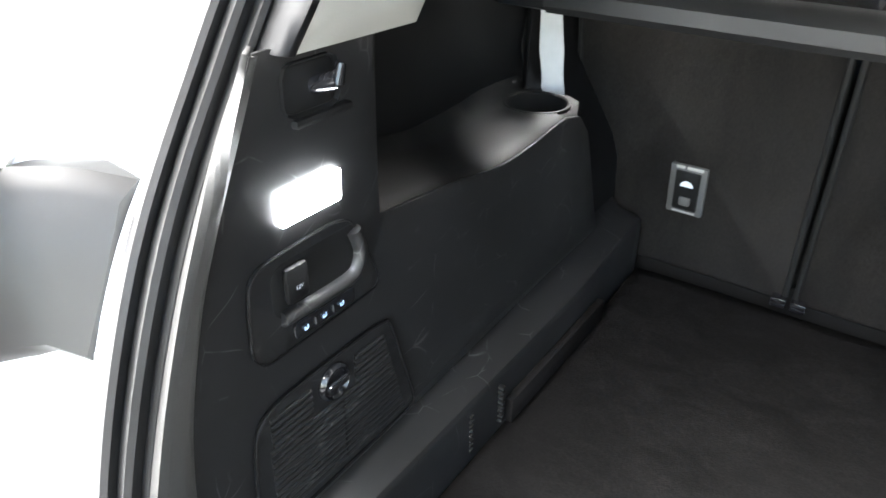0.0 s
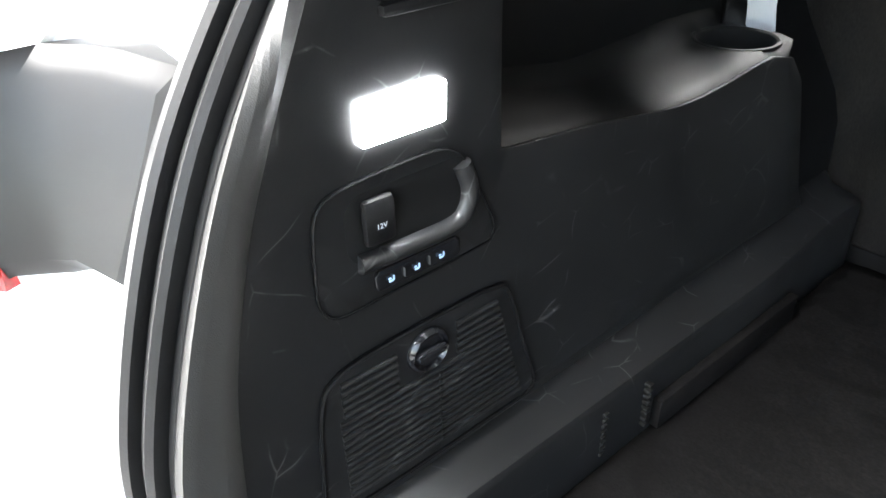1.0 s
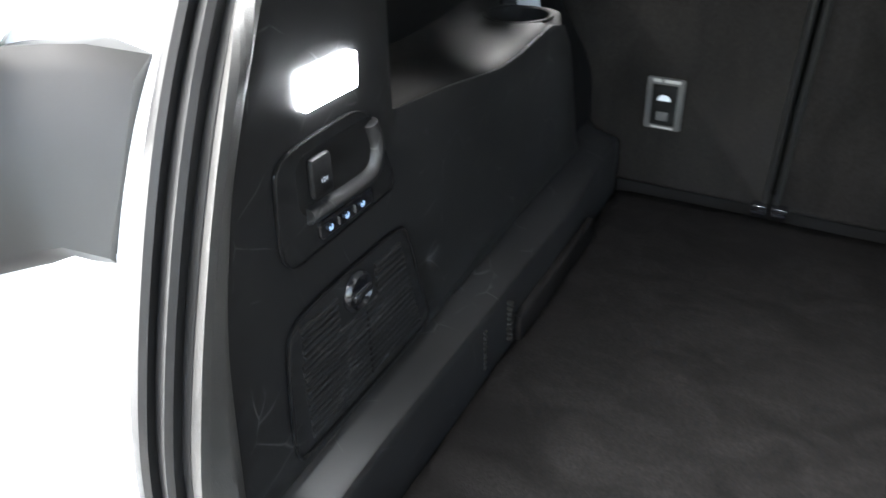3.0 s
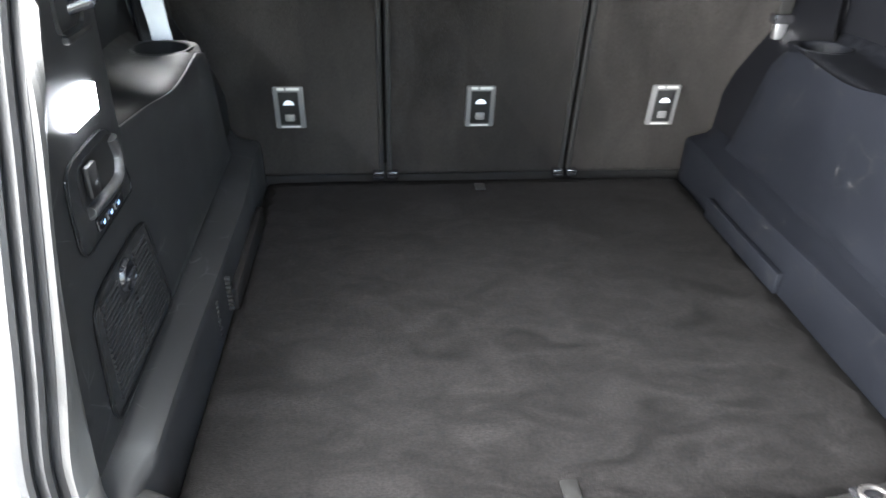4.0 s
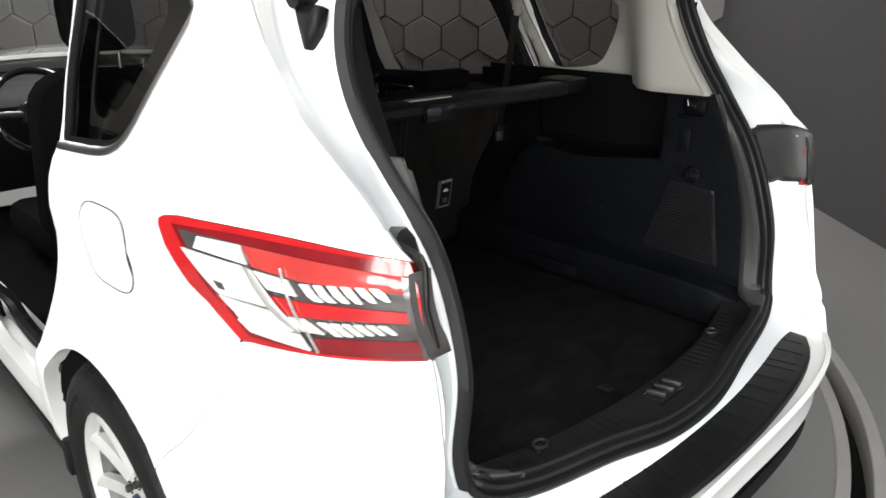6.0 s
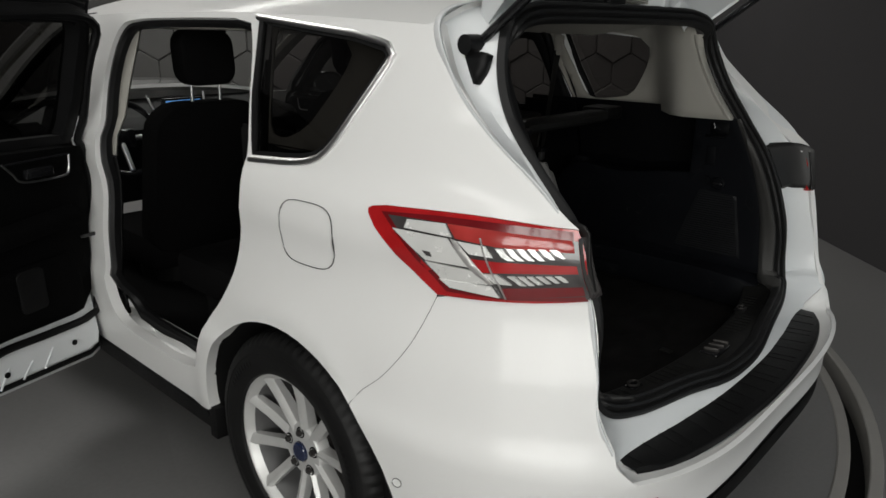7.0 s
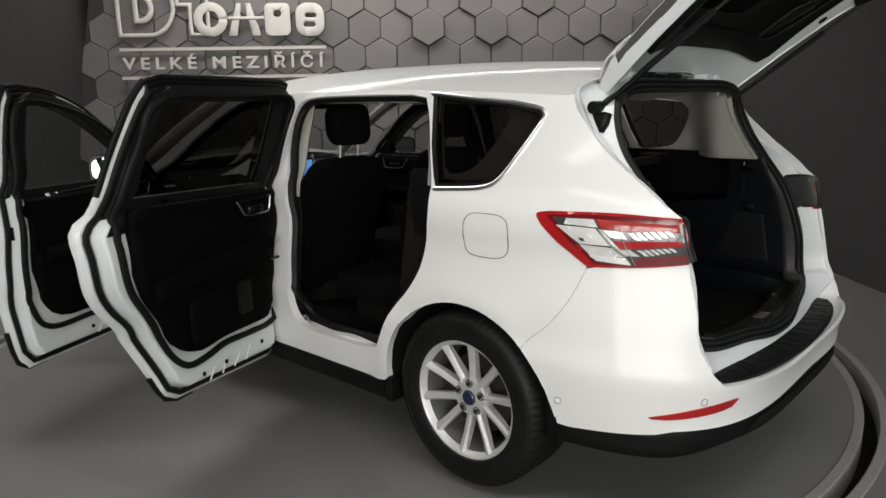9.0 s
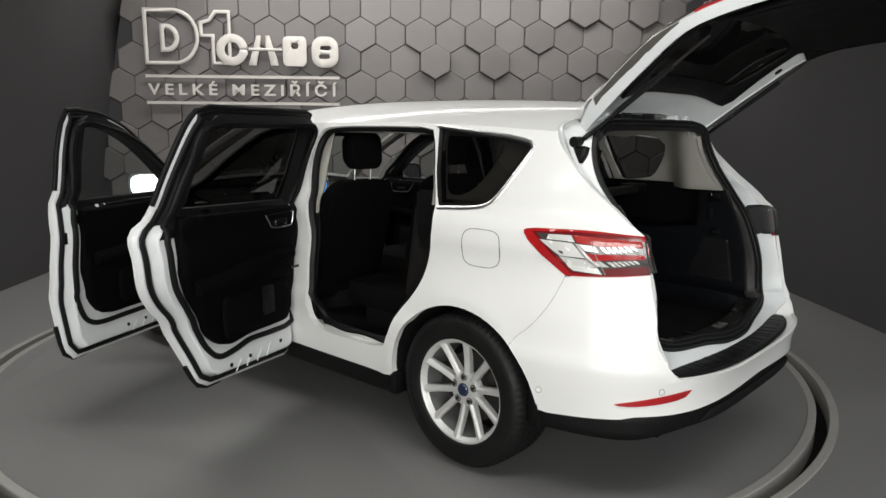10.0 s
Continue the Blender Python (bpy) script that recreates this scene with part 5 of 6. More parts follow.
sweep("pocket_rim", [(-(PANEL_X - 0.008), y, z) for y, z in rim], [(-0.008, -0.004), (0.008, -0.004), (0.0072, 0.001), (0.0045, 0.0042), (0.0, 0.0055), (-0.0045, 0.0042), (-0.0072, 0.001)], SCUFFED, socket_panel, "rounded grey pocket rim", normals=[Vector((1, 0, 0))] * len(rim))
cap = box("socket_cap", (-PANEL_X + 0.004, -0.524, 0.934), (-PANEL_X + 0.013, -0.496, 0.973), BLACK_TRIM, socket_panel, "black power socket cap", 0.005)


def print_on(body, at, height, mat, parent, x):
    """Small printing on the left side panel, read from inside the boot."""
    cu = bpy.data.curves.new("print", "FONT")
    cu.body, cu.size, cu.extrude = body, 1.0, 0.0
    tmp = new("print", cu)
    me = bpy.data.meshes.new_from_object(tmp.evaluated_get(bpy.context.evaluated_depsgraph_get()))
    bpy.data.objects.remove(tmp)
    for v in me.vertices:
        v.co = Vector((x, at[0] + v.co.x * height, at[1] + v.co.y * height))
    me.materials.clear()
    me.materials.append(mat)
    ob = new("print", me)
    ob.parent = parent
    return ob


print_on("12V", (-0.5155, 0.949), 0.006, PRINT, cap, -PANEL_X + 0.0135)
strip = plate("button_strip", rounded(-0.516, -0.432, 0.8905, 0.9075, 0.004), 0.0065, GLOSS_BLACK, socket_panel, "gloss black strip of three lit buttons", res=0.03)
for k in range(3):
    y = -0.5025 + k * 0.0250
    icon = plate("button_icon", rounded(y - 0.0030, y + 0.0012, 0.8958, 0.8974, 0.0006), 0.0085, ICON_GLOW, strip, "lit blue-white seat icon", thick=0.0005)
    plate("icon_back", rounded(y + 0.0010, y + 0.0024, 0.8965, 0.9010, 0.0006), 0.0085, ICON_GLOW, icon, thick=0.0005)
    plate("icon_arrow", rounded(y - 0.0034, y - 0.0006, 0.8983, 0.8997, 0.0006), 0.0085, ICON_GLOW, icon, thick=0.0005)
    if k:
        box("button_gap", (-PANEL_X + 0.0067, y - 0.0128, 0.8945), (-PANEL_X + 0.0088, y - 0.0124, 0.9025), LATCH_M, strip, bevel=0)
lid_pts = spline([(-0.584, 0.740), (-0.576, 0.805), (-0.562, 0.825), (-0.53, 0.833), (-0.44, 0.836), (-0.392, 0.834), (-0.371, 0.820), (-0.347, 0.740), (-0.331, 0.688), (-0.338, 0.676), (-0.37, 0.673), (-0.55, 0.672), (-0.585, 0.680)], 0.005, True)
lid = plate("storage_lid", lid_pts, 0.003, SCUFFED, car, "black ribbed storage lid with a turn knob", res=0.04)
sweep("lid_edge", [(-(PANEL_X - 0.0042), y, z) for y, z in lid_pts], round_section(0.0022, 6), BLACK_TRIM, lid, closed=True)
for k in range(17):
    z = 0.688 + k * 0.0080
    y1 = -0.352 - (z - 0.688) * 0.27
    stretches = [(-0.562, y1)] if z < 0.782 else [(-0.558, -0.502), (-0.436, y1)]
    for a, b in stretches:
        rod("rib", (-PANEL_X + 0.0036, a, z), (-PANEL_X + 0.0036, b, z), 0.0030, SCUFFED, lid, k=8)
for k in range(11):
    rod("rib_notch", (-PANEL_X + 0.0064, -0.458, 0.690 + k * 0.0080), (-PANEL_X + 0.0064, -0.458, 0.694 + k * 0.0080), 0.0014, DARK, lid, k=6)
lathe("turn_knob", [(0.0225, 0.0), (0.0220, 0.004), (0.019, 0.007), (0.0165, 0.003), (0.0, 0.002)], GLOSS_BLACK, lid, "round black turn knob", k=28, matrix=Matrix.Translation((-PANEL_X + 0.003, -0.469, 0.806)))
box("knob_grip", (-PANEL_X + 0.004, -0.485, 0.801), (-PANEL_X + 0.014, -0.453, 0.811), GLOSS_BLACK, lid, bevel=0.004)

# right panel: loudspeaker grille, knob, blanking plate
gr = line([(-0.422, 0.911), (-0.553, 0.903), (-0.590, 0.690), (-0.350, 0.698)], 0.02)
grille = plate("side_grille", gr, 0.002, GRILLE_M, car, "grey slatted plastic side grille", sx=1)
for k in range(26):
    z = 0.700 + k * 0.0080
    y0 = -0.350 - (z - 0.698) * 0.338
    y1 = -0.588 + (z - 0.69) * 0.168
    rod("slat", (PANEL_X - 0.003, y0 - 0.008, z), (PANEL_X - 0.003, y1 + 0.008, z + 0.001), 0.0026, GRILLE_M, grille, k=6)
lathe("turn_knob", [(0.024, 0.0), (0.0235, 0.006), (0.019, 0.009), (0.016, 0.004), (0.0, 0.004)], SHADED_TRIM, car, "round black turn knob", k=28, matrix=Matrix.Translation((PANEL_X - 0.004, -0.488, 0.940)) @ Matrix.Diagonal((-1, 1, 1, 1)))
box("knob_grip", (PANEL_X - 0.018, -0.505, 0.935), (PANEL_X - 0.006, -0.471, 0.945), GLOSS_BLACK, car, bevel=0.003)
lathe("blank_cap", [(0.016, 0.0), (0.015, 0.003), (0.0, 0.003)], SHADED_TRIM, car, k=24, matrix=Matrix.Translation((PANEL_X - 0.002, -0.443, 0.945)) @ Matrix.Diagonal((-1, 1, 1, 1)))
box("blank_plate", (PANEL_X - 0.008, -0.468, 1.000), (PANEL_X - 0.001, -0.435, 1.065), SHADED_TRIM, car, bevel=0.003)

# sill trim of the boot
rows = []
for x in np.linspace(-0.56, 0.56, 60):
    ax = abs(x)
    yi = pchip(ax, [0, 0.10, 0.30, 0.43, 0.535], [-0.706, -0.703, -0.684, -0.655, -0.628])
    yo = pchip(ax, [0, 0.14, 0.28, 0.42, 0.51, 0.56], [-0.812, -0.806, -0.782, -0.752, -0.735, -0.712])
    zo = pchip(ax, [0, 0.14, 0.28, 0.42, 0.51, 0.56], [0.575, 0.578, 0.588, 0.598, 0.612, 0.640])
    top = 0.594 + 0.02 * smooth01((ax - 0.47) / 0.08)
    rows.append([(x, y, z) for y, z in ((yi + 0.006, FLOOR_Z - 0.02), (yi + 0.004, 0.572), (yi, top - 0.004), (yi - 0.006, top), (yi - 0.03, top), (0.5 * yo + 0.5 * yi, top + 0.001), (yo + 0.014, zo + 0.010), (yo, zo + 0.002), (yo - 0.008, zo - 0.02))])
sill = loft("boot_sill_trim", rows, GREY_TRIM, car, "dark grey ribbed boot sill trim", thick=0.008)
for s in (-1, 1):
    for k in range(14):
        x = s * (0.155 + k * 0.024)
        if abs(abs(x) - 0.351) > 0.028:
            yr = pchip(abs(x), [0, 0.10, 0.30, 0.43, 0.535], [-0.706, -0.703, -0.684, -0.655, -0.628])
            rod("sill_rib", (x, yr - 0.010, 0.5945), (x + s * 0.004, yr - 0.062, 0.5965), 0.0013, GREY_TRIM, sill, k=6)
    eye = box("lashing_eye", (s * 0.351 - 0.022, -0.708, 0.590), (s * 0.351 + 0.022, -0.674, 0.5965), GLOSS_BLACK, car, "steel lashing eye in a black cup", 0.003)
    sweep("eye_ring", [Vector((s * 0.351 + 0.016 * math.cos(t), -0.691 + 0.012 * math.sin(t), 0.600)) for t in np.linspace(0, 2 * math.pi, 14, endpoint=False)], round_section(0.0035, 6), STEEL, eye, closed=True)
striker = box("striker_plate", (-0.05, -0.778, 0.586), (0.05, -0.728, 0.5985), GLOSS_BLACK, car, "boot lock striker with dull steel loops", 0.004)
for x in (-0.032, 0.0, 0.032):
    box("striker_loop", (x - 0.006, -0.775, 0.597), (x + 0.006, -0.732, 0.610), STEEL, striker, bevel=0.004, turn=Matrix.Translation((x, -0.743, 0)) @ Matrix.Rotation(0.35, 4, "Z") @ Matrix.Translation((-x, 0.743, 0)))

# ---------------------------------------------------------------- seats
def rounded_slab(x0, x1, z0, z1, y_of, depth, mat, name, parent, r=0.03, label=""):
    """A padded slab standing in x and z; y_of gives its back face."""
    def outline(inset):
        return rounded(x0 + inset, x1 - inset, z0 + inset, z1 - inset, max(r - inset * 0.5, 0.006), k=4)
    rows = []
    for inset, d in ((0.012, 0.0), (0.003, 0.008), (0.0, 0.03), (0.0, depth - 0.03), (0.015, depth)):
        rows.append([Vector((x, y_of(z) + d, z)) for x, z in outline(inset)])
    return loft(name, rows, mat, parent, label, closed=True, cap=True)


def back_y(z):
    return 0.434 - 0.16 * (z - 0.535)


# dark filler added behind the seat backs to keep their gaps black
box("seat_gap_liner", (-0.60, 0.47, 0.56), (0.60, 0.485, 0.98), DARK, car)
for xc, w in ((-0.455, 0.447), (0.0, 0.463), (0.455, 0.447)):
    x0, x1 = xc - w / 2 + 0.004, xc + w / 2 - 0.004
    if xc < 0:
        x0 -= 0.02
    if xc > 0:
        x1 += 0.02
    seat = rounded_slab(x0, x1, 0.532, 1.105, back_y, 0.14, SUEDE, "rear_seat", car, 0.022, "folding rear seat back lined in brown-black carpet")
    for s, x in ((-1, x0), (1, x1)):
        sweep("edge_strip", [Vector((x - s * 0.006, back_y(z) - 0.002, z)) for z in np.linspace(0.545, 1.09, 8)], round_section(0.006, 6, 0.004), GREY_TRIM, seat, "grey plastic edge strip", normals=[Vector((0, -1, 0))] * 8)
        box("hinge_cover", (x - s * 0.014 - 0.014, back_y(0.54) - 0.022, 0.533), (x - s * 0.014 + 0.014, back_y(0.54) + 0.01, 0.552), GLOSS_BLACK, seat, bevel=0.003)
    zc = 0.727
    plate_b = box("latch_plate", (xc - 0.035, back_y(zc) - 0.007, zc - 0.054), (xc + 0.035, back_y(zc) + 0.012, zc + 0.054), LATCH_M, seat, "grey seat release plate", 0.004, turn=Matrix.Translation((0, back_y(zc), zc)) @ Matrix.Rotation(0.16, 4, "X") @ Matrix.Translation((0, -back_y(zc), -zc)))
    # raised dark box: the latch hollow's shade painted in
    box("latch_recess", (xc - 0.024, back_y(zc) - 0.0090, zc - 0.043), (xc + 0.024, back_y(zc), zc + 0.043), DARK, plate_b, bevel=0.003, turn=Matrix.Translation((0, back_y(zc), zc)) @ Matrix.Rotation(0.16, 4, "X") @ Matrix.Translation((0, -back_y(zc), -zc)))
    for xa, xb in ((-0.024, -0.008), (-0.003, 0.027)):
        box("print_bar", (xc + xa, back_y(zc + 0.049) - 0.0085, zc + 0.0455), (xc + xb, back_y(zc + 0.049), zc + 0.0515), EDGE_M, plate_b, bevel=0.001)
    box("print_bar", (xc - 0.022, back_y(zc - 0.049) - 0.0085, zc - 0.0505), (xc + 0.022, back_y(zc - 0.049), zc - 0.0470), EDGE_M, plate_b, bevel=0.001)
    icon = np.array([(xc + 0.0125 * math.cos(t), zc + 0.009 + 0.012 * math.sin(t)) for t in np.linspace(0, math.pi, 11)])
    sheet("latch_icon", icon, [], lambda x, z: (x, back_y(z) - 0.0105, z), PRINT, plate_b, res=0.02, thick=0.001, out=(0, -1, 0), label="pale seat symbol")
    box("latch_button", (xc - 0.011, back_y(zc - 0.022) - 0.014, zc - 0.032), (xc + 0.011, back_y(zc - 0.02), zc - 0.014), LATCH_M, plate_b, bevel=0.003)
    if xc >= 0:
        rounded_slab(xc - 0.10, xc + 0.10, 1.10, 1.165, lambda z: 0.365, 0.09, FABRIC, "headrest", seat, 0.02)
    box("seat_cushion", (x0, 0.50, 0.52), (x1, 1.0, 0.66), FABRIC, car, "black fabric rear seat cushion", 0.04)
# dark box added to stop light leaking in below the seat backs
box("seat_base_panel", (-0.78, 0.455, 0.40), (0.78, 0.50, 0.56), DARK, car)
box("seat_foot", (-0.62, 0.55, 0.40), (0.62, 0.92, 0.53), DARK, car)

for sx in (-1, 1):
    xc = sx * 0.39
    fs = rounded_slab(xc - 0.235, xc + 0.235, 0.52, 1.165, lambda z: 1.33 - 0.26 * (z - 0.5), 0.13, FABRIC, "front_seat", car, 0.12, "black fabric front seat")
    box("cushion", (xc - 0.24, 1.32, 0.46), (xc + 0.24, 1.85, 0.62), FABRIC, fs, bevel=0.05)
    rounded_slab(xc - 0.112, xc + 0.112, 1.225, 1.435, lambda z: 1.14 + 0.06 * (z - 1.2), 0.115, FABRIC, "headrest", fs, 0.06)
    for k in (-1, 1):
        rod("headrest_post", (xc + k * 0.06, 1.205, 1.14), (xc + k * 0.06, 1.195, 1.26), 0.0065, CHROME, fs, "chrome headrest post")
    rod("seat_base", (xc, 1.5, 0.39), (xc, 1.5, 0.5), 0.2, DARK, fs)
# dashboard, wheel, screen
loft("dashboard", [[(x, y + 0.06 * (1 - (x / 0.75) ** 2), z) for x in np.linspace(-0.76, 0.76, 12)] for y, z in ((2.24, 0.55), (2.16, 0.75), (2.18, 0.93), (2.25, 0.985), (2.5, 1.02), (2.76, 1.03))], BLACK_TRIM, car, "black dashboard", thick=0.02)
box("centre_screen", (-0.10, 2.165, 0.96), (0.12, 2.19, 1.085), GLOSS_BLACK, car, "lit blue centre screen", 0.006)
box("screen_glass", (-0.085, 2.160, 0.972), (0.105, 2.166, 1.073), SCREEN_M, car, bevel=0.001)
for s in (-1, 1):
    rod("dash_strip", (0.01 + s * 0.125, 2.17, 0.95), (0.01 + s * 0.16, 2.24, 1.10), 0.006, CHROME, car)
stw = sweep("steering_wheel", [Vector((-0.39 + 0.18 * math.cos(t), 2.02 + 0.075 * math.sin(t), 0.93 + 0.165 * math.sin(t))) for t in np.linspace(0, 2 * math.pi, 32, endpoint=False)], round_section(0.015, 8), GLOSS_BLACK, car, "black leather steering wheel", closed=True)
box("wheel_hub", (-0.46, 2.02, 0.87), (-0.32, 2.06, 0.97), GLOSS_BLACK, stw, bevel=0.02)
for a, b in (((-0.56, 2.02, 0.93), (-0.44, 2.04, 0.92)), ((-0.22, 2.02, 0.93), (-0.34, 2.04, 0.92)), ((-0.39, 1.95, 0.78), (-0.39, 2.03, 0.90))):
    rod("spoke", a, b, 0.013, CHROME, stw)
rod("steering_column", (-0.39, 2.05, 0.92), (-0.39, 2.35, 0.86), 0.05, BLACK_TRIM, car)
box("rear_view_mirror", (-0.12, 1.86, 1.40), (0.12, 1.89, 1.465), GLOSS_BLACK, car, "black rear-view mirror", 0.015)
rod("mirror_stem", (0.0, 1.885, 1.44), (0.0, 1.95, 1.49), 0.012, GLOSS_BLACK, car)

# rear belts
for sx in (-1, 1):
    run = ((0.93, 0.3, 0.327), (1.05, 0.1, 0.315), (1.2, 0.0, 0.30), (1.36, -0.2, 0.284)) if sx > 0 else ((0.920, 0.6, 0.212), (0.96, 0.4, 0.206), (1.00, 0.7, 0.200), (1.06, 0.3, 0.194), (1.13, 0.5, 0.188))
    belt = loft("seat_belt", [[(sx * (0.665 + (z - 0.95) * 0.05) + dx, yb + tw * dx, z) for dx in (-0.017, -0.006, 0.006, 0.017)] for z, tw, yb in run], GREY_TRIM if sx > 0 else BELT_M, car,
                "hanging grey seat belt", thick=0.002)
    if sx < 0:
        continue
    box("belt_tongue", (sx * 0.664 - 0.014, 0.318 - 0.07 * (sx < 0), 0.905), (sx * 0.664 + 0.014, 0.334 - 0.07 * (sx < 0), 0.945), CHROME, belt, "bright metal belt tongue", 0.004)
    box("belt_stop", (sx * 0.664 - 0.024, 0.312 - 0.07 * (sx < 0), 0.940), (sx * 0.664 + 0.024, 0.340 - 0.07 * (sx < 0), 0.962), GLOSS_BLACK, belt, bevel=0.005)
    box("belt_anchor", (sx * 0.695 - 0.02, 0.27, 1.34), (sx * 0.695 + 0.02, 0.30, 1.42), CREAM, belt, bevel=0.01)

# ---------------------------------------------------------------- luggage cover, resting behind the seat tops
cover = thing("luggage_cover", "rolled dark grey luggage cover cassette spanning the boot", "luggage cover")
prof = [(0.035, 1.108), (0.022, 1.117), (-0.02, 1.120), (-0.044, 1.117), (-0.056, 1.106), (-0.056, 1.088), (-0.045, 1.078), (0.02, 1.074), (0.034, 1.084)]
loft("cassette", [[(x, y + 0.02, z + 0.032) for y, z in prof] for x in np.linspace(-0.57, 0.57, 10)], GREY_TRIM, cover, closed=True, cap=True)
for s in (-1, 1):
    box("end_cap", (s * 0.61 - 0.042, -0.035, 1.112), (s * 0.61 + 0.075, 0.085, 1.160), BLACK_TRIM, cover, "black cassette end cap", 0.012)
box("grip", (-0.055, -0.060, 1.096), (0.055, -0.028, 1.140), GLOSS_BLACK, cover, "black pull grip", 0.010)
box("grip_inset", (-0.075, -0.016, 1.1485), (0.075, 0.010, 1.1545), EDGE_M, cover, bevel=0.002)

# ---------------------------------------------------------------- wheels
def wheel_at(x, y, sx):
    wheel = new("wheel")
    wheel.parent = car
    tagged(wheel, "silver ten-spoke alloy wheel with a black tyre")
    m = Matrix.Translation((x, y, 0.342)) @ Matrix.Diagonal((sx, 1, 1, 1))
    R = 0.342
    tread = [(0.222, -0.128), (0.232, -0.136), (0.27, -0.146), (0.305, -0.142), (0.329, -0.128), (R - 0.003, -0.108), (R - 0.001, -0.075), (R - 0.006, -0.0735), (R - 0.006, -0.066), (R, -0.0645), (R, -0.05), (R - 0.006, -0.0485), (R - 0.006, -0.040), (R, -0.0385), (R, -0.006), (R - 0.007, -0.0045), (R - 0.007, 0.0045), (R, 0.006), (R, 0.0385), (R - 0.006, 0.040), (R - 0.006, 0.0485), (R, 0.05),
                    (R - 0.003, 0.085), (0.326, 0.104), (0.315, 0.112), (0.312, 0.1145), (0.295, 0.1185), (0.2925, 0.117), (0.27, 0.121), (0.262, 0.1195), (0.245, 0.1165), (0.234, 0.111), (0.230, 0.102), (0.222, 0.09)]
    bm = bmesh.new()
    K = 216
    ring = []
    for i in range(K):
        a = 2 * math.pi * i / K
        ring.append([bm.verts.new((h, (r - g) * math.cos(a), (r - g) * math.sin(a))) for r, h in tread for g in [0.005 if i % 3 == 0 and (0.05 <= abs(h) <= 0.108 and r > 0.32) else 0.0]])
    for i in range(K):
        p, q = ring[i], ring[(i + 1) % K]
        for j in range(len(tread) - 1):
            bm.faces.new((p[j], p[j + 1], q[j + 1], q[j]))
    bmesh.ops.transform(bm, matrix=m, verts=bm.verts[:])
    tyre = part("tyre", bm, TYRE, wheel, "black tyre with grooved tread")
    for a0, n in ((0.5, 9), (2.6, 8), (4.4, 7)):
        for j in range(n):
            t0 = a0 + j * 0.062
            row = [[m @ Vector((0.1205 + dh, r * math.cos(t0 + f), r * math.sin(t0 + f))) for f in (0.0, 0.02, 0.04)] for r, dh in ((0.266, 0.0005), (0.270, 0.0016), (0.280, 0.0004))]
            loft("sidewall_bar", row, BLACK_TRIM, tyre, thick=0.001)
    lathe("barrel", [(0.20, -0.09), (0.198, 0.02), (0.205, 0.06), (0.212, 0.080)], ALLOY_IN, wheel, "inner wheel barrel, its silver darkened to hold the shade", k=64, matrix=m)
    rim = lathe("rim", [(0.209, 0.079), (0.214, 0.085), (0.219, 0.098), (0.226, 0.103), (0.2335, 0.1025), (0.234, 0.098), (0.225, 0.088)], ALLOY, wheel, "silver alloy rim", k=80, matrix=m)
    bm = bmesh.new()
    for k in range(10):
        a = 2 * math.pi * (k + 0.5) / 10 + 0.11
        pair = 0.018 * (1 if k % 2 else -1)
        sect = []
        for r, half, hgt, dep in ((0.052, 0.0150, 0.068, 0.045), (0.09, 0.0140, 0.073, 0.040), (0.15, 0.0145, 0.082, 0.035), (0.20, 0.0165, 0.093, 0.03), (0.222, 0.0195, 0.099, 0.025)):
            aa = a - pair * (1 - (r - 0.05) / 0.17) * 1.6
            c, s = math.cos(aa), math.sin(aa)
            row = []
            for q, h in ((-half, hgt - dep), (-half, hgt - 0.010), (-half * 0.45, hgt), (half * 0.05, hgt - 0.002), (half, hgt - 0.012), (half, hgt - dep)):
                row.append(bm.verts.new((h, r * c - q * s, r * s + q * c)))
            sect.append(row)
        for p, q in zip(sect, sect[1:]):
            for i in range(6):
                j = (i + 1) % 6
                bm.faces.new((p[i], p[j], q[j], q[i]))
        bm.faces.new(sect[-1])
    bmesh.ops.transform(bm, matrix=m, verts=bm.verts[:])
    part("spokes", bm, ALLOY, wheel, "ten slim silver spokes")
    lathe("hub", [(0.080, 0.03), (0.078, 0.058), (0.072, 0.066), (0.045, 0.069), (0.030, 0.071)], ALLOY, wheel, k=40, matrix=m)
    lathe("centre_cap", [(0.0285, 0.068), (0.0275, 0.077), (0.024, 0.080), (0.0, 0.081)], DECAL_BLUE, wheel, "dark blue oval-marked centre cap", k=32, matrix=m)
    for k in range(5):
        a = 2 * math.pi * k / 5 + 0.30
        c = Vector((0.066, 0.056 * math.cos(a), 0.056 * math.sin(a)))
        bm = bmesh.new()
        v = bmesh.ops.create_cone(bm, cap_ends=True, segments=6, radius1=0.0105, radius2=0.0085, depth=0.026)["verts"]
        bmesh.ops.transform(bm, matrix=m @ Matrix.Translation(c) @ Matrix.Rotation(radians(90), 4, "Y"), verts=v)
        part("wheel_nut", bm, STEEL, wheel)
        # dark ring on the hub, painted shade of the nut's hole
        lathe("nut_recess", [(0.0165, 0.0), (0.0155, 0.0025), (0.012, 0.002)], DARK, wheel, k=16, matrix=m @ Matrix.Translation((0.0675, c.y, c.z)))
    lathe("brake_disc", [(0.155, -0.01), (0.155, 0.002), (0.075, 0.002), (0.07, 0.03), (0.0, 0.03)], STEEL, wheel, "grey brake disc", k=40, matrix=m)
    # black disc added behind the brake so the spoke gaps stay dark
    lathe("hub_back", [(0.20, -0.06), (0.0, -0.06)], DARK, wheel, k=32, matrix=m)
    box("brake_caliper", (x + sx * 0.0 - 0.03, y + 0.085, 0.28), (x + sx * 0.0 + 0.035, y + 0.165, 0.42), STEEL, wheel, bevel=0.015)


for sx in (-1, 1):
    for y in (0.0, 2.849):
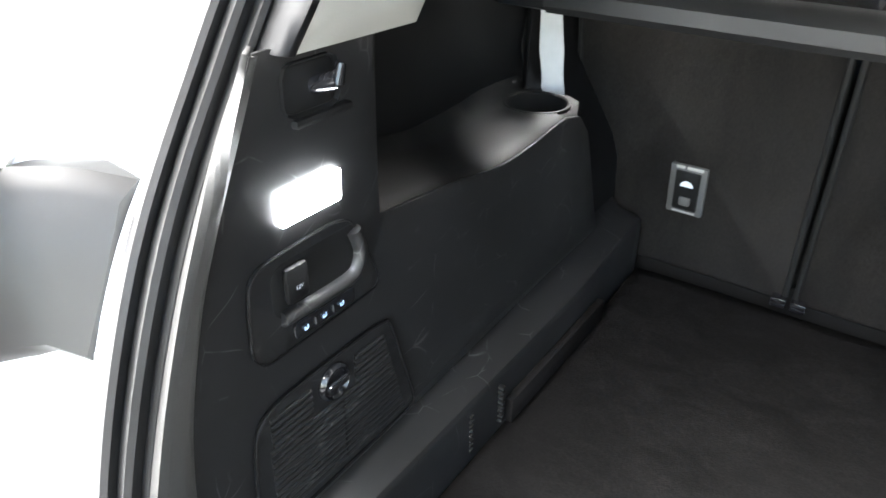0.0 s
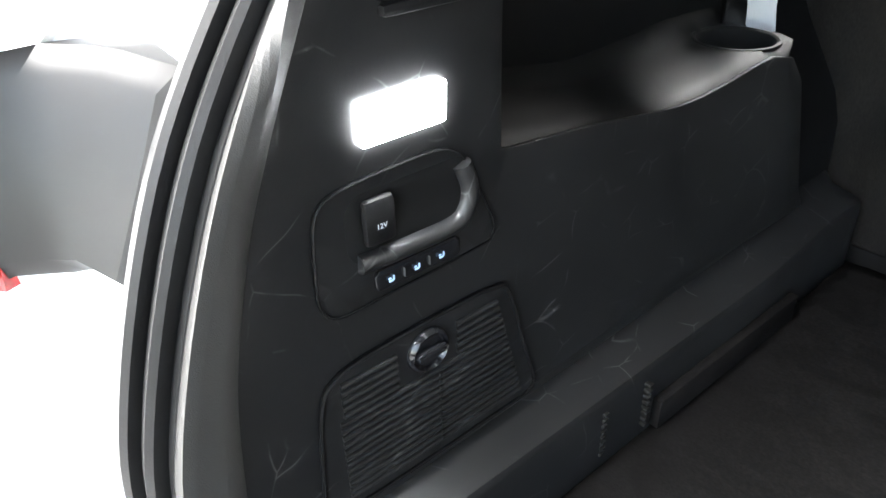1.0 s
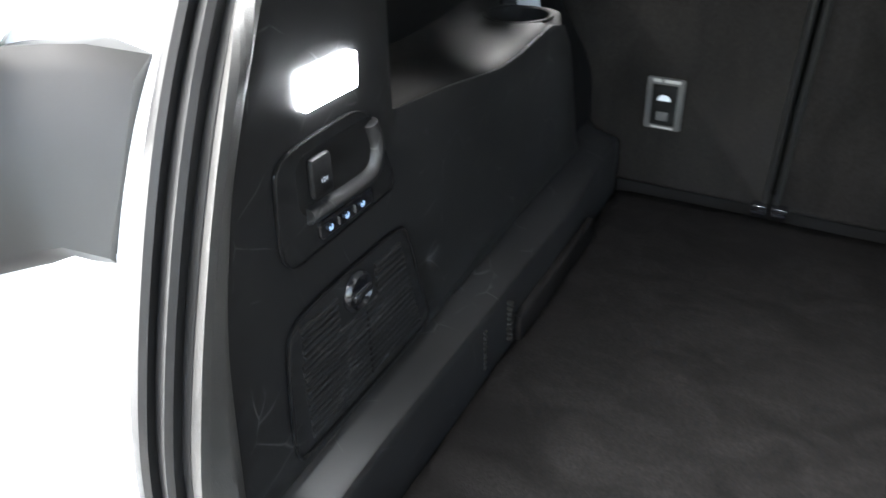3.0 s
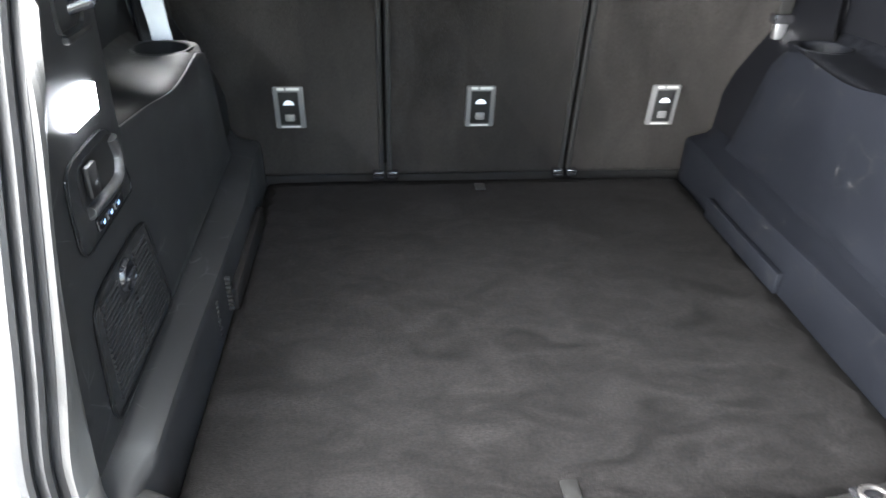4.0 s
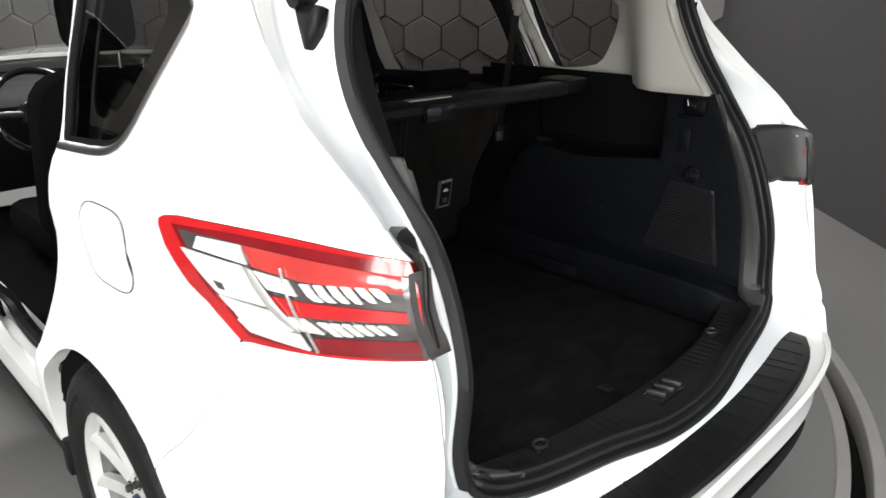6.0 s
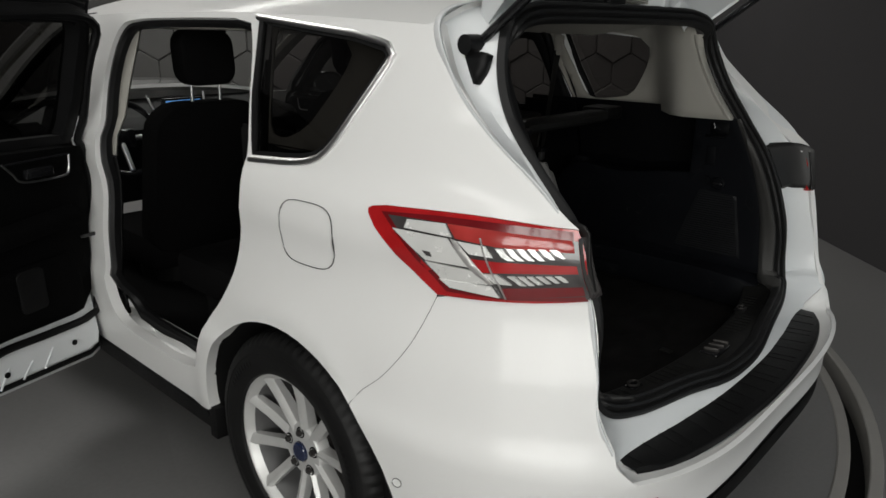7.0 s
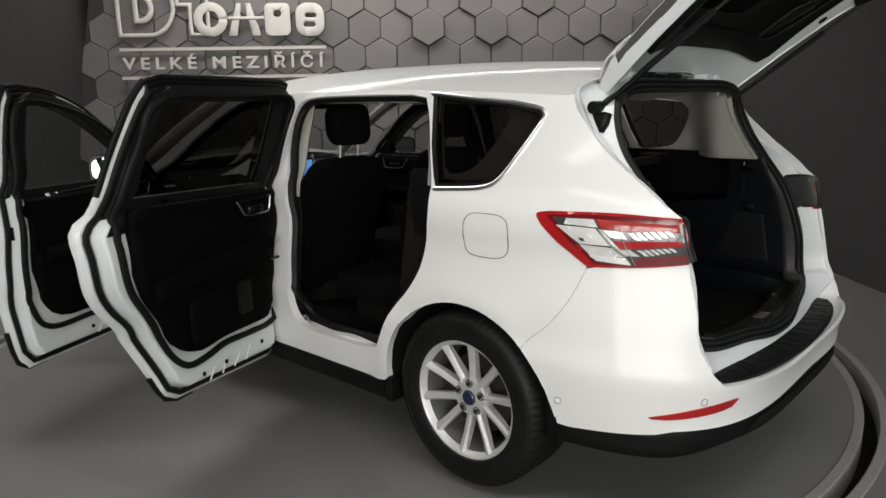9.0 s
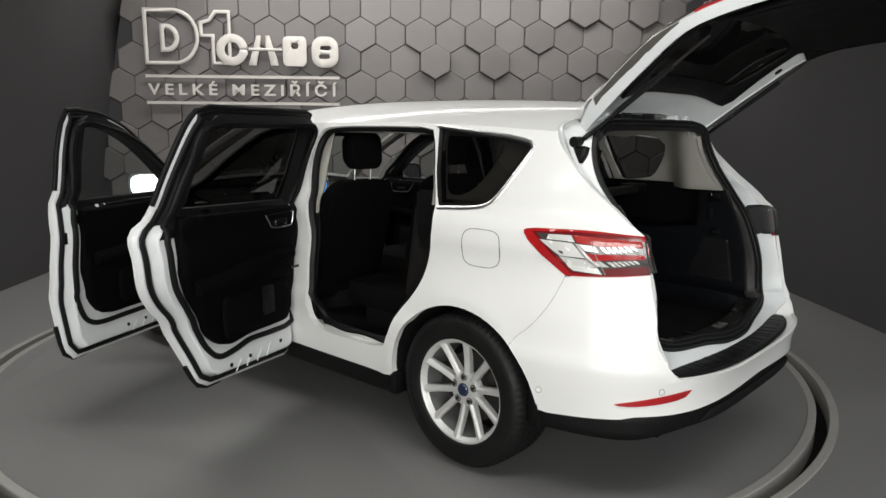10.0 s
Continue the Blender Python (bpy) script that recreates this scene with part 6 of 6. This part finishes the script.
        wheel_at(sx * 0.802, y, sx)


# ---------------------------------------------------------------- doors
def swing(hx, hy, degrees):
    return Matrix.Translation((hx, hy, 0)) @ Matrix.Rotation(radians(degrees), 4, "Z") @ Matrix.Translation((-hx, -hy, 0))


def door(name, sx, outline, window, trim_pts, seal_pts, hinge, angle, label, tint, upright=0.0):
    """Built shut on the body side, then swung about its hinge."""
    d = new(name)
    d.parent = car
    tagged(d, label)
    d.matrix_basis = swing(*hinge, angle)

    def wide_at(y, z):
        return half_width(y, z) + upright * smooth01((z - 1.0) / 0.5)

    sheet("door_skin", outline, [window], lambda y, z: (sx * (wide_at(y, z) + 0.001), y, z), PAINT, d, res=0.05, thick=0.012, out=(sx, 0, 0), label="white outer door skin")
    inner = lambda off: (lambda y, z: (sx * (wide_at(y, z) - off), y, z))
    c = outline.mean(0)
    shrink = lambda q, inset: c + (q - c) * (1 - inset / 0.5)
    shell = []
    for off, inset in ((0.004, 0.0), (0.022, 0.004), (0.034, 0.014), (0.038, 0.036), (0.046, 0.042), (0.090, 0.050), (0.098, 0.056), (0.100, 0.062)):
        r = [Vector(inner(off if z < 1.06 else off * 0.75)(y, z)) for y, z in shrink(outline, inset)]
        shell.append(r + [r[0]])
    loft("door_edge", shell, GUTTER, d, "white painted door edge", thick=0.004, flip=sx > 0)
    q = shrink(outline, 0.060)
    sheet("inner_frame", q, [window], lambda y, z: inner(0.100 if z < 1.06 else 0.075)(y, z), GUTTER, d, res=0.05, thick=0.006, out=(-sx, 0, 0), label="white painted inner door frame")
    up = np.array([p for p in q if p[1] > 1.0])
    k0 = int(np.argmax(np.hypot(*(np.roll(up, -1, axis=0) - up).T)))
    up = np.roll(up, -(k0 + 1), axis=0)
    sheet("frame_trim", up, [window], lambda y, z: inner(0.103 if z < 1.06 else 0.085)(y, z), RUBBER, d, res=0.05, thick=0.004, out=(-sx, 0, 0), label="black window frame lining")
    cap_pts = np.array([p for p in outline if p[1] > 1.12])
    k0 = int(np.argmax(np.hypot(*(np.roll(cap_pts, -1, axis=0) - cap_pts).T)))
    cap_pts = np.roll(cap_pts, -(k0 + 1), axis=0)
    sweep("frame_edge", [inner(0.010)(*p) for p in cap_pts], round_section(0.012, 8), RUBBER, d, "black outer window frame", normals=[Vector((-sx, 0, 0))] * len(cap_pts))
    upper = np.roll(outline, -int(np.argmax(np.hypot(*(np.diff(np.concatenate([outline, outline[:1]]), axis=0)).T) * 0 + (outline[:, 1] < 1.0) * (np.roll(outline[:, 1], -1) >= 1.0))) - 1, axis=0)
    n_up = int(np.argmax(upper[:, 1] < 1.0))
    cover_rows = []
    picked = [int(np.argmin(np.hypot(*(outline - p).T))) for p in upper[:n_up]]
    over_top = outline[:, 1].max() - 0.035
    for off, inset in ((0.014, 0.002), (0.037, 0.013), (0.042, 0.036), (0.050, 0.042), (0.094, 0.052), (0.104, 0.066)):
        # the cover wraps over the top edge, and leaves the upright edge white
        flat = [(off, inset) if outline[i][1] > over_top else (max(off, 0.050), max(inset, 0.042)) for i in picked]
        cover_rows.append([Vector(inner(o * 0.75 + 0.003)(*shrink(outline, n)[i])) for i, (o, n) in zip(picked, flat)])
    loft("frame_cover", cover_rows, RUBBER, d, "black upper door frame cover", thick=0.002, flip=sx > 0)
    ob = sheet("door_window", window, [], inner(0.03), tint, d, res=0.08, out=(sx, 0, 0), label="side window glass")
    ob.visible_shadow = tint == TINTED
    wp = [inner(0.078)(*p) for p in window]
    sweep("window_seal", wp, [(-0.022, -0.055), (0.022, -0.055), (0.022, 0.008), (0.0, 0.014), (-0.022, 0.008)], RUBBER, ob, "black window surround", closed=True, normals=[Vector((-sx, 0, 0))] * len(wp))
    sheet("door_trim", trim_pts, [], inner(0.130), DOOR_TRIM, d, res=0.05, thick=0.035, out=(-sx, 0, 0), label="black door trim panel")
    for off, loop, rad in ((0.045, shrink(outline, 0.028), 0.012), (0.106, seal_pts, 0.014)):
        sp = [inner(off if z < 1.06 else off * 0.78)(y, z) for y, z in loop]
        sweep("door_seal", sp, round_section(rad, 8), RUBBER, d, "black rubber door seal", closed=True, normals=[Vector((-sx, 0, 0))] * len(sp))
    return d, inner


RD = np.concatenate([spline([(0.335, 1.470), (0.275, 1.372), (0.210, 1.203), (0.162, 1.060), (0.170, 0.94), (0.200, 0.813), (0.262, 0.714), (0.332, 0.637), (0.402, 0.515), (0.470, 0.385), (0.50, 0.315)], 0.03),
                     line([(0.56, 0.278), (1.20, 0.236), (1.245, 0.248)], 0.06, False), line([(1.262, 0.29), (1.27, 0.90), (1.25, 1.09), (1.235, 1.30), (1.215, 1.472)], 0.06, False), line([(1.16, 1.482), (0.40, 1.484)], 0.06, False)])
RW = np.concatenate([spline([(0.375, 1.420), (0.345, 1.35), (0.318, 1.23), (0.312, 1.115)], 0.03), line([(0.37, 1.105), (1.15, 1.07), (1.17, 1.09)], 0.06, False), spline([(1.175, 1.2), (1.160, 1.40), (1.135, 1.428), (1.0, 1.437), (0.6, 1.440), (0.41, 1.436)], 0.04)])
RT = np.concatenate([line([(0.300, 1.085), (0.310, 0.95)], 0.04, False), spline([(0.315, 0.86), (0.36, 0.76), (0.44, 0.65), (0.505, 0.54), (0.555, 0.50), (0.64, 0.470), (0.80, 0.478), (1.0, 0.472), (1.13, 0.475), (1.18, 0.53)], 0.04), line([(1.19, 0.60), (1.19, 1.04), (1.17, 1.055), (0.36, 1.092)], 0.06, False)])
RS = spline([(0.365, 1.46), (0.305, 1.30), (0.262, 1.10), (0.268, 0.93), (0.303, 0.81), (0.375, 0.70), (0.445, 0.59), (0.50, 0.49), (0.58, 0.425), (0.70, 0.425), (0.82, 0.44), (1.0, 0.43), (1.17, 0.43), (1.222, 0.50), (1.225, 0.9), (1.205, 1.3), (1.18, 1.462), (0.8, 1.470)], 0.03, True)
HINGE_R = (-0.885, 1.275)


def taller(q):
    """The open doors' window frames reach over the roof rail."""
    q = [(y + (0.055 * smooth01((z - 1.05) / 0.03) * max(0.0, (1.45 - z) / 0.4) if y < 0.305 else 0.0), z) for y, z in q]
    return np.array([(y, z if z < 1.1 else 1.1 + (z - 1.1) * 1.14) for y, z in q])


rear_door, rin = door("rear_door", -1, taller(RD), taller(RW), RT, RS, HINGE_R, -67, "white rear side door standing open", DARKENED_PANE)
FD = np.concatenate([line([(1.335, 1.480), (1.31, 1.25), (1.285, 1.08), (1.282, 0.60), (1.30, 0.32)], 0.05, False), line([(1.34, 0.262), (2.30, 0.240), (2.38, 0.30)], 0.06, False), line([(2.40, 0.60), (2.40, 1.00)], 0.06, False), spline([(2.36, 1.07), (2.20, 1.165), (1.98, 1.31), (1.78, 1.41), (1.58, 1.465), (1.40, 1.482)], 0.04)])
FW = np.concatenate([line([(1.385, 1.42), (1.37, 1.25), (1.36, 1.08), (1.38, 1.065), (2.10, 1.055), (2.16, 1.075)], 0.05, False), spline([(2.13, 1.13), (1.95, 1.255), (1.76, 1.355), (1.58, 1.415), (1.43, 1.438)], 0.04)])
FT = np.concatenate([line([(1.365, 1.04), (1.375, 0.72)], 0.05, False), spline([(1.395, 0.66), (1.44, 0.54), (1.52, 0.475), (1.7, 0.465), (2.1, 0.465), (2.27, 0.49), (2.30, 0.57)], 0.04), line([(2.31, 0.7), (2.31, 1.0), (2.26, 1.04)], 0.06, False)])
FS = spline([(1.365, 1.455), (1.335, 1.2), (1.335, 0.8), (1.36, 0.55), (1.44, 0.44), (1.7, 0.425), (2.2, 0.43), (2.35, 0.50), (2.365, 0.8), (2.32, 1.04), (2.1, 1.20), (1.85, 1.36), (1.6, 1.445)], 0.03, True)
HINGE_F = (-0.878, 2.385)
front_door, fin_ = door("front_door", -1, taller(FD), taller(FW), FT, FS, HINGE_F, -61.5, "white front side door standing open", CLEAR, upright=0.11)
right_rear, _ = door("rear_door", 1, RD, RW, RT, RS, (0.885, 1.275), 0, "white rear side door, shut", TINTED)
right_front, _ = door("front_door", 1, FD, FW, FT, FS, (0.878, 2.385), 0, "white front side door, shut", CLEAR)

for d, sx, y0, y1, grip_y in ((rear_door, -1, 0.36, 1.17, 0.98), (front_door, -1, 1.40, 2.29, 2.02), (right_front, 1, 1.40, 2.29, 2.02), (right_rear, 1, 0.36, 1.17, 0.98)):
    def at(y, z, off):
        return Vector((sx * (half_width(y, z) - off), y, z))
    arm = [at(y, 0.78 + 0.05 * smooth01((y - y0) / (y1 - y0)), 0.165) for y in np.linspace(y0 + 0.02, y1 - 0.06, 12)]
    sweep("armrest", arm, [(-0.040, -0.02), (0.030, -0.02), (0.026, 0.006), (0.014, 0.014), (-0.004, 0.014), (-0.028, 0.002)], DOOR_TRIM, d, "black moulded armrest", normals=[Vector((-sx, 0, 0))] * 12)
    for y_, z_ in ((y0 + 0.30, 0.36), (y0 + 0.45, 0.36), (y0 + 0.72, 0.36)):
        p_ = at(y_, z_, 0.102)
        rod("grommet", p_, p_ - Vector((sx * 0.004, 0, 0)), 0.010, RUBBER, d, "black rubber grommet")
    for k_ in range(4):
        lo_, hi_ = at(y0 + 0.33 + 0.085 * k_, 0.320, 0.1005), at(y0 + 0.38 + 0.085 * k_, 0.365 + 0.012 * (k_ % 2), 0.1005)
        rod("pressed_rib", lo_, hi_, 0.0035, GUTTER, d, "low ridge pressed in the white steel", k=8)
    for y_, z_ in ((-0.098, 0.955), (-0.090, 0.930), (-0.084, 0.955)):
        p_ = at(y0 + y_ + (0.0 if y0 < 1 else 0.04), z_, 0.040)
        rod("lock_screw", p_ - Vector((0.006, 0.006, 0)), p_ + Vector((0.012, 0.0, 0)), 0.006, STEEL, d)
    grip = spline([at(grip_y + a, z, 0.168) for a, z in ((-0.125, 1.045), (-0.090, 1.010), (-0.055, 0.980), (0.085, 0.974), (0.116, 0.988), (0.12, 1.042))], 0.01)
    sweep("handle_surround", grip, round_section(0.0036, 6), CHROME, d, "chrome trim round the door handle", normals=[Vector((-sx, 0, 0))] * len(grip))
    sweep("handle_rail", [at(grip_y + a, 1.043, 0.168) for a in np.linspace(-0.125, 0.12, 6)], round_section(0.004, 6), GLOSS_BLACK, d, normals=[Vector((-sx, 0, 0))] * 6)
    c = at(grip_y, 1.002, 0.17)
    box("door_handle", c - Vector((0.012, 0.05, 0.016)), c + Vector((0.012, 0.05, 0.016)), GLOSS_BLACK, d, "black inner door handle", 0.008)
    sheet("door_bin", rounded(y0 + 0.22, y1 - 0.05, 0.50, 0.70, 0.04), [], lambda y, z: tuple(at(y, z, 0.142 + 0.02 * smooth01((0.70 - z) / 0.15))), DOOR_TRIM, d, res=0.05, thick=0.02, out=(-sx, 0, 0), label="black moulded door bin")
    sheet("bin_pull", rounded(y1 - 0.30, y1 - 0.20, 0.55, 0.69, 0.02), [], lambda y, z: tuple(at(y, z, 0.150 + 0.02 * smooth01((0.70 - z) / 0.15))), BLACK_TRIM, d, res=0.05, thick=0.006, out=(-sx, 0, 0))
    corner = [at(y, z, 0.012) for y, z in (((0.455, 0.405), (0.485, 0.345), (0.515, 0.300), (0.57, 0.279), (0.66, 0.276)) if y0 < 1 else ((1.283, 0.45), (1.292, 0.36), (1.305, 0.30), (1.35, 0.268), (1.45, 0.268)))]
    sweep("corner_guard", corner, round_section(0.011, 8), RUBBER, d, "black rubber corner guard", normals=[Vector((-sx, 0, 0))] * 5)
    e = at(y0 - 0.115 if y0 < 1 else y0 - 0.075, 0.90, 0.045)
    box("lock_plate", e + Vector((-0.010, -0.006, -0.03)), e + Vector((0.018, 0.010, 0.03)), GLOSS_BLACK, d, "black door lock slot", 0.004)

# exterior mirrors, carried on the front doors
for d, sx in ((front_door, -1), (right_front, 1)):
    base = Vector((sx * (half_width(2.17, 1.03) + 0.10), 2.20, 1.10))
    fold = Matrix.Translation(base) @ Matrix.Rotation(radians(33 if sx < 0 else 0), 4, "Z") @ Matrix.Rotation(radians(-5 if sx < 0 else 0), 4, "X") @ Matrix.Translation(-base)
    rows = []
    for f, sc in ((0.0, 1.0), (0.03, 1.06), (0.08, 1.0), (0.13, 0.75), (0.155, 0.4)):
        rows.append([base + Vector((sx * 0.115 * sc * math.copysign(abs(math.cos(t)) ** 0.6, math.cos(t)), f, 0.075 * sc * math.copysign(abs(math.sin(t)) ** 0.6, math.sin(t)))) for t in np.linspace(0, 2 * math.pi, 24, endpoint=False)])
    mh = loft("mirror_housing", rows, PAINT, d, "white door mirror housing", closed=True, cap=True)
    bm = bmesh.new()
    bm.faces.new([bm.verts.new(base + Vector((sx * 0.102 * math.copysign(abs(math.cos(t)) ** 0.6, math.cos(t)), -0.004, 0.064 * math.copysign(abs(math.sin(t)) ** 0.6, math.sin(t))))) for t in np.linspace(0, 2 * math.pi, 24, endpoint=False)])
    part("mirror_glass", bm, MIRROR, mh, "bright mirror glass")
    sweep("mirror_rim", [base + Vector((sx * 0.110 * math.copysign(abs(math.cos(t)) ** 0.6, math.cos(t)), -0.002, 0.071 * math.copysign(abs(math.sin(t)) ** 0.6, math.sin(t)))) for t in np.linspace(0, 2 * math.pi, 24, endpoint=False)], round_section(0.008, 6), GLOSS_BLACK, mh, closed=True, up=(0, 1, 0))
    rod("mirror_arm", base + Vector((-sx * 0.05, 0.05, -0.06)), base + Vector((-sx * 0.12, 0.05, -0.075)), 0.025, GLOSS_BLACK, mh)
    for ob in [mh] + [c_ for c_ in mh.children if c_.name.split(".")[0] != "mirror_arm"]:
        ob.data.transform(fold)

# black seals round the door openings
for sx in (-1, 1):
    for op in (REAR_OPENING, FRONT_OPENING):
        c = op.mean(0)
        q = c + (op - c) * 0.985
        sweep("opening_seal", [(sx * (half_width(y, z) - 0.028 - 0.055 * smooth01((0.62 - z) / 0.14)), y, z) for y, z in q], [(-0.030, -0.02), (0.018, -0.02), (0.020, 0.0), (0.010, 0.012), (-0.014, 0.010), (-0.030, 0.0)], RUBBER, car, "black rubber seal round a door opening", closed=True,
              normals=[Vector((sx, 0, 0.2))] * len(q))
rod("door_check", (-0.872, 1.13, 0.742), (-0.965, 1.115, 0.742), 0.007, GLOSS_BLACK, car, "black door check arm")

# ---------------------------------------------------------------- tailgate, swung up
gate = new("tailgate")
gate.parent = car
tagged(gate, "white tailgate with rear window, raised wide open")
GY, GZ = -0.335, 1.545
gate.matrix_basis = Matrix.Translation((0, GY, GZ)) @ Matrix.Rotation(radians(-85), 4, "X") @ Matrix.Translation((0, -GY, -GZ))


def gate_y(z):
    return pchip(1.56 - z, [0.0, 0.10, 0.25, 0.50, 0.75, 1.0], [-0.36, -0.455, -0.60, -0.80, -0.88, -0.925])


def gate_w(z):
    return pchip(1.56 - z, [0.0, 0.05, 0.15, 0.30, 0.48, 0.62, 0.75, 0.85, 1.0], [0.53, 0.565, 0.595, 0.635, 0.675, 0.68, 0.69, 0.68, 0.62])


def gate_place(off):
    def place(u, z):
        w = gate_w(z)
        y = gate_y(z) + 0.115 * abs(u) ** 3.2
        return (u * w, y - off * 0.85, z + off * 0.4)
    return place


def gate_out(off):
    """The outer face: the gate is thickest away from its hinges."""
    return lambda u, z: gate_place(off + 0.045 * smooth01((1.56 - z) / 0.10) * (1 - 0.9 * smooth01((1.26 - z) / 0.20)))(u, z)


gout = np.concatenate([line([(-1, 1.555), (1, 1.555)], 0.1, False)[:-1], line([(1, 1.555), (1, 0.57)], 0.04, False)[:-1], line([(1, 0.57), (-1, 0.57)], 0.1, False)[:-1], line([(-1, 0.57), (-1, 1.555)], 0.04, False)[:-1]])
gwin = spline([(-0.975, 1.42), (-0.98, 1.25), (-0.975, 1.13), (-0.93, 1.10), (0, 1.09), (0.93, 1.10), (0.975, 1.13), (0.98, 1.25), (0.975, 1.42), (0.93, 1.455), (0, 1.465), (-0.93, 1.455)], 0.06, True)
gsee = spline([(-0.72, 1.34), (-0.76, 1.25), (-0.78, 1.15), (-0.72, 1.125), (0, 1.115), (0.72, 1.125), (0.78, 1.15), (0.76, 1.25), (0.72, 1.34), (0.62, 1.365), (0, 1.375), (-0.62, 1.365)], 0.06, True)
sheet("gate_skin", gout, [gwin], gate_out(0.0), PAINT, gate, res=0.06, thick=0.02, out=(0, -1, 0), label="white tailgate skin")
sheet("rear_window", gwin, [], gate_out(0.004), DARK_GLASS, gate, res=0.1, out=(0, -1, 0), label="tinted rear window")
sheet("gate_inner_frame", gout * np.array([(0.985, 1)]), [np.array([(u * 1.14, 1.245 + (z - 1.245) * 1.3) for u, z in gsee])], gate_place(-0.038), GUTTER, gate, res=0.06, thick=0.008, out=(0, 1, 0), label="white painted inner tailgate frame")
for s in (-1, 1):
    loft("glass_side", [[Vector(g(o)(s * w, z)) for z in np.linspace(1.115, 1.455, 12)] for g, o, w in ((gate_out, 0.006, 0.97), (gate_out, 0.005, 1.0), (gate_out, -0.004, 1.008), (gate_place, 0.004, 1.006))], GLASS_EDGE, gate, "edge of the rear glass, with its taupe reflection painted in", thick=0.003, flip=s > 0)
rim_rows = [[Vector(g(o)(*p)) for p in gout] + [Vector(g(o)(*gout[0]))] for g, o in ((gate_out, -0.002), (gate_place, -0.005), (gate_place, -0.040))]
loft("gate_edge", rim_rows, GUTTER, gate, "white tailgate edge", thick=0.004, flip=True)
tin = np.concatenate([spline([(-0.885, 1.375), (-0.85, 1.412), (-0.6, 1.432), (0, 1.440), (0.6, 1.432), (0.85, 1.412), (0.885, 1.375)], 0.08)[:-1], line([(0.885, 1.375), (0.86, 1.28), (0.845, 1.12), (0.90, 1.0), (0.93, 0.72), (0.80, 0.60)], 0.06, False), line([(0.75, 0.585), (-0.75, 0.585)], 0.1, False), line([(-0.80, 0.60), (-0.93, 0.72), (-0.90, 1.0), (-0.845, 1.12), (-0.86, 1.28)], 0.06, False)])
sheet("gate_trim", tin, [gsee], lambda u, z: gate_place(-0.058 - 0.035 * smooth01((1.10 - z) / 0.14))(u, z), BLACK_TRIM, gate, res=0.06, thick=0.02, out=(0, 1, 0), label="black tailgate trim panel")
box("gate_grip", (-0.12, gate_y(0.64) + 0.09, 0.61), (0.12, gate_y(0.64) + 0.115, 0.67), DARK, gate, "black pull recess", 0.012)
for s in (-1, 1):
    sheet("gate_lamp", line([(s * 0.70, 1.07), (s * 0.985, 1.07), (s * 0.985, 0.93), (s * 0.74, 0.93)], 0.05), [], gate_out(0.008), RED_LENS, gate, res=0.06, thick=0.03, out=(0, -1, 0), label="red lamp on the tailgate")
    sheet("gate_lamp_back", line([(s * 0.87, 1.10), (s * 0.995, 1.10), (s * 0.995, 0.90), (s * 0.87, 0.92)], 0.05), [], gate_place(-0.050), BLACK_TRIM, gate, res=0.06, thick=0.012, out=(0, 1, 0), label="black cover behind the tailgate lamp")
    sheet("rubber_stop", circle((s * 0.945, 1.20), 0.014, 16) * np.array([(1, 1)]), [], gate_place(-0.044), RUBBER, gate, res=0.05, thick=0.015, out=(0, 1, 0))
spo = []
for f, dy, dz in ((1.552, 0.0, 0.003), (1.540, -0.025, 0.010), (1.525, -0.060, 0.004), (1.518, -0.070, -0.006), (1.508, -0.055, -0.010), (1.485, -0.012, 0.0), (1.475, 0.006, 0.0)):
    spo.append([Vector(gate_out(0.004)(u, f)) + Vector((0, dy * (1 - 0.35 * abs(u) ** 4), dz)) for u in np.linspace(-0.96, 0.96, 20)])
loft("spoiler", spo, PAINT, gate, "white roof spoiler", thick=0.01)
for s in (-1, 1):
    low_e, high_e = Vector((s * 0.579, -0.354, 1.411)), Vector((s * 0.578, -0.860, 1.790))
    m_ = low_e.lerp(high_e, 0.75)
    strut = rod("gas_strut", low_e, m_, 0.0115, GLOSS_BLACK, car, "black gas strut holding the tailgate")
    rod("strut_rod", m_, high_e, 0.006, STEEL, strut)
    rod("strut_boot", low_e + Vector((s * 0.046, 0.002, 0)), low_e - Vector((s * 0.002, 0, 0)), 0.022, RUBBER, strut, "round black strut pivot")
    fo = line([(-0.045, 1.395), (-0.030, 1.400), (0.010, 1.395), (0.042, 1.400), (0.030, 1.375), (0.008, 1.332), (-0.006, 1.330), (-0.03, 1.365)], 0.02)
    sheet("strut_bracket", fo + np.array([(-0.367, -0.003)]), [], lambda y, z: (s * (0.619 + 0.16 * (1.38 - z)), y - 0.3 * (1.39 - z), z), RUBBER, strut, res=0.03, thick=0.022, out=(s, -0.5, 0), label="black strut bracket on the pillar")
    box("gate_hinge", (s * 0.42 - 0.04, -0.37, 1.495), (s * 0.42 + 0.04, -0.30, 1.535), GUTTER, car, "white tailgate hinge", 0.008)
# wiring grommets and clips above the boot opening
for x, w, h in ((-0.27, 0.030, 0.016), (-0.19, 0.040, 0.024), (-0.10, 0.055, 0.018), (0.03, 0.045, 0.022)):
    box("roof_clip", (x - w, -0.352, 1.512 - h * 0.3), (x + w, -0.325, 1.512 + h), RUBBER, car, "black rubber wiring clip above the boot opening", 0.008)
for x in (-0.40, 0.26):
    box("hinge_arm", (x - 0.018, -0.385, 1.508), (x + 0.018, -0.30, 1.532), GUTTER, car, "white painted hinge arm", 0.006)
    rod("hinge_bolt", (x + 0.045, -0.35, 1.512), (x + 0.045, -0.355, 1.526), 0.009, STEEL, car)
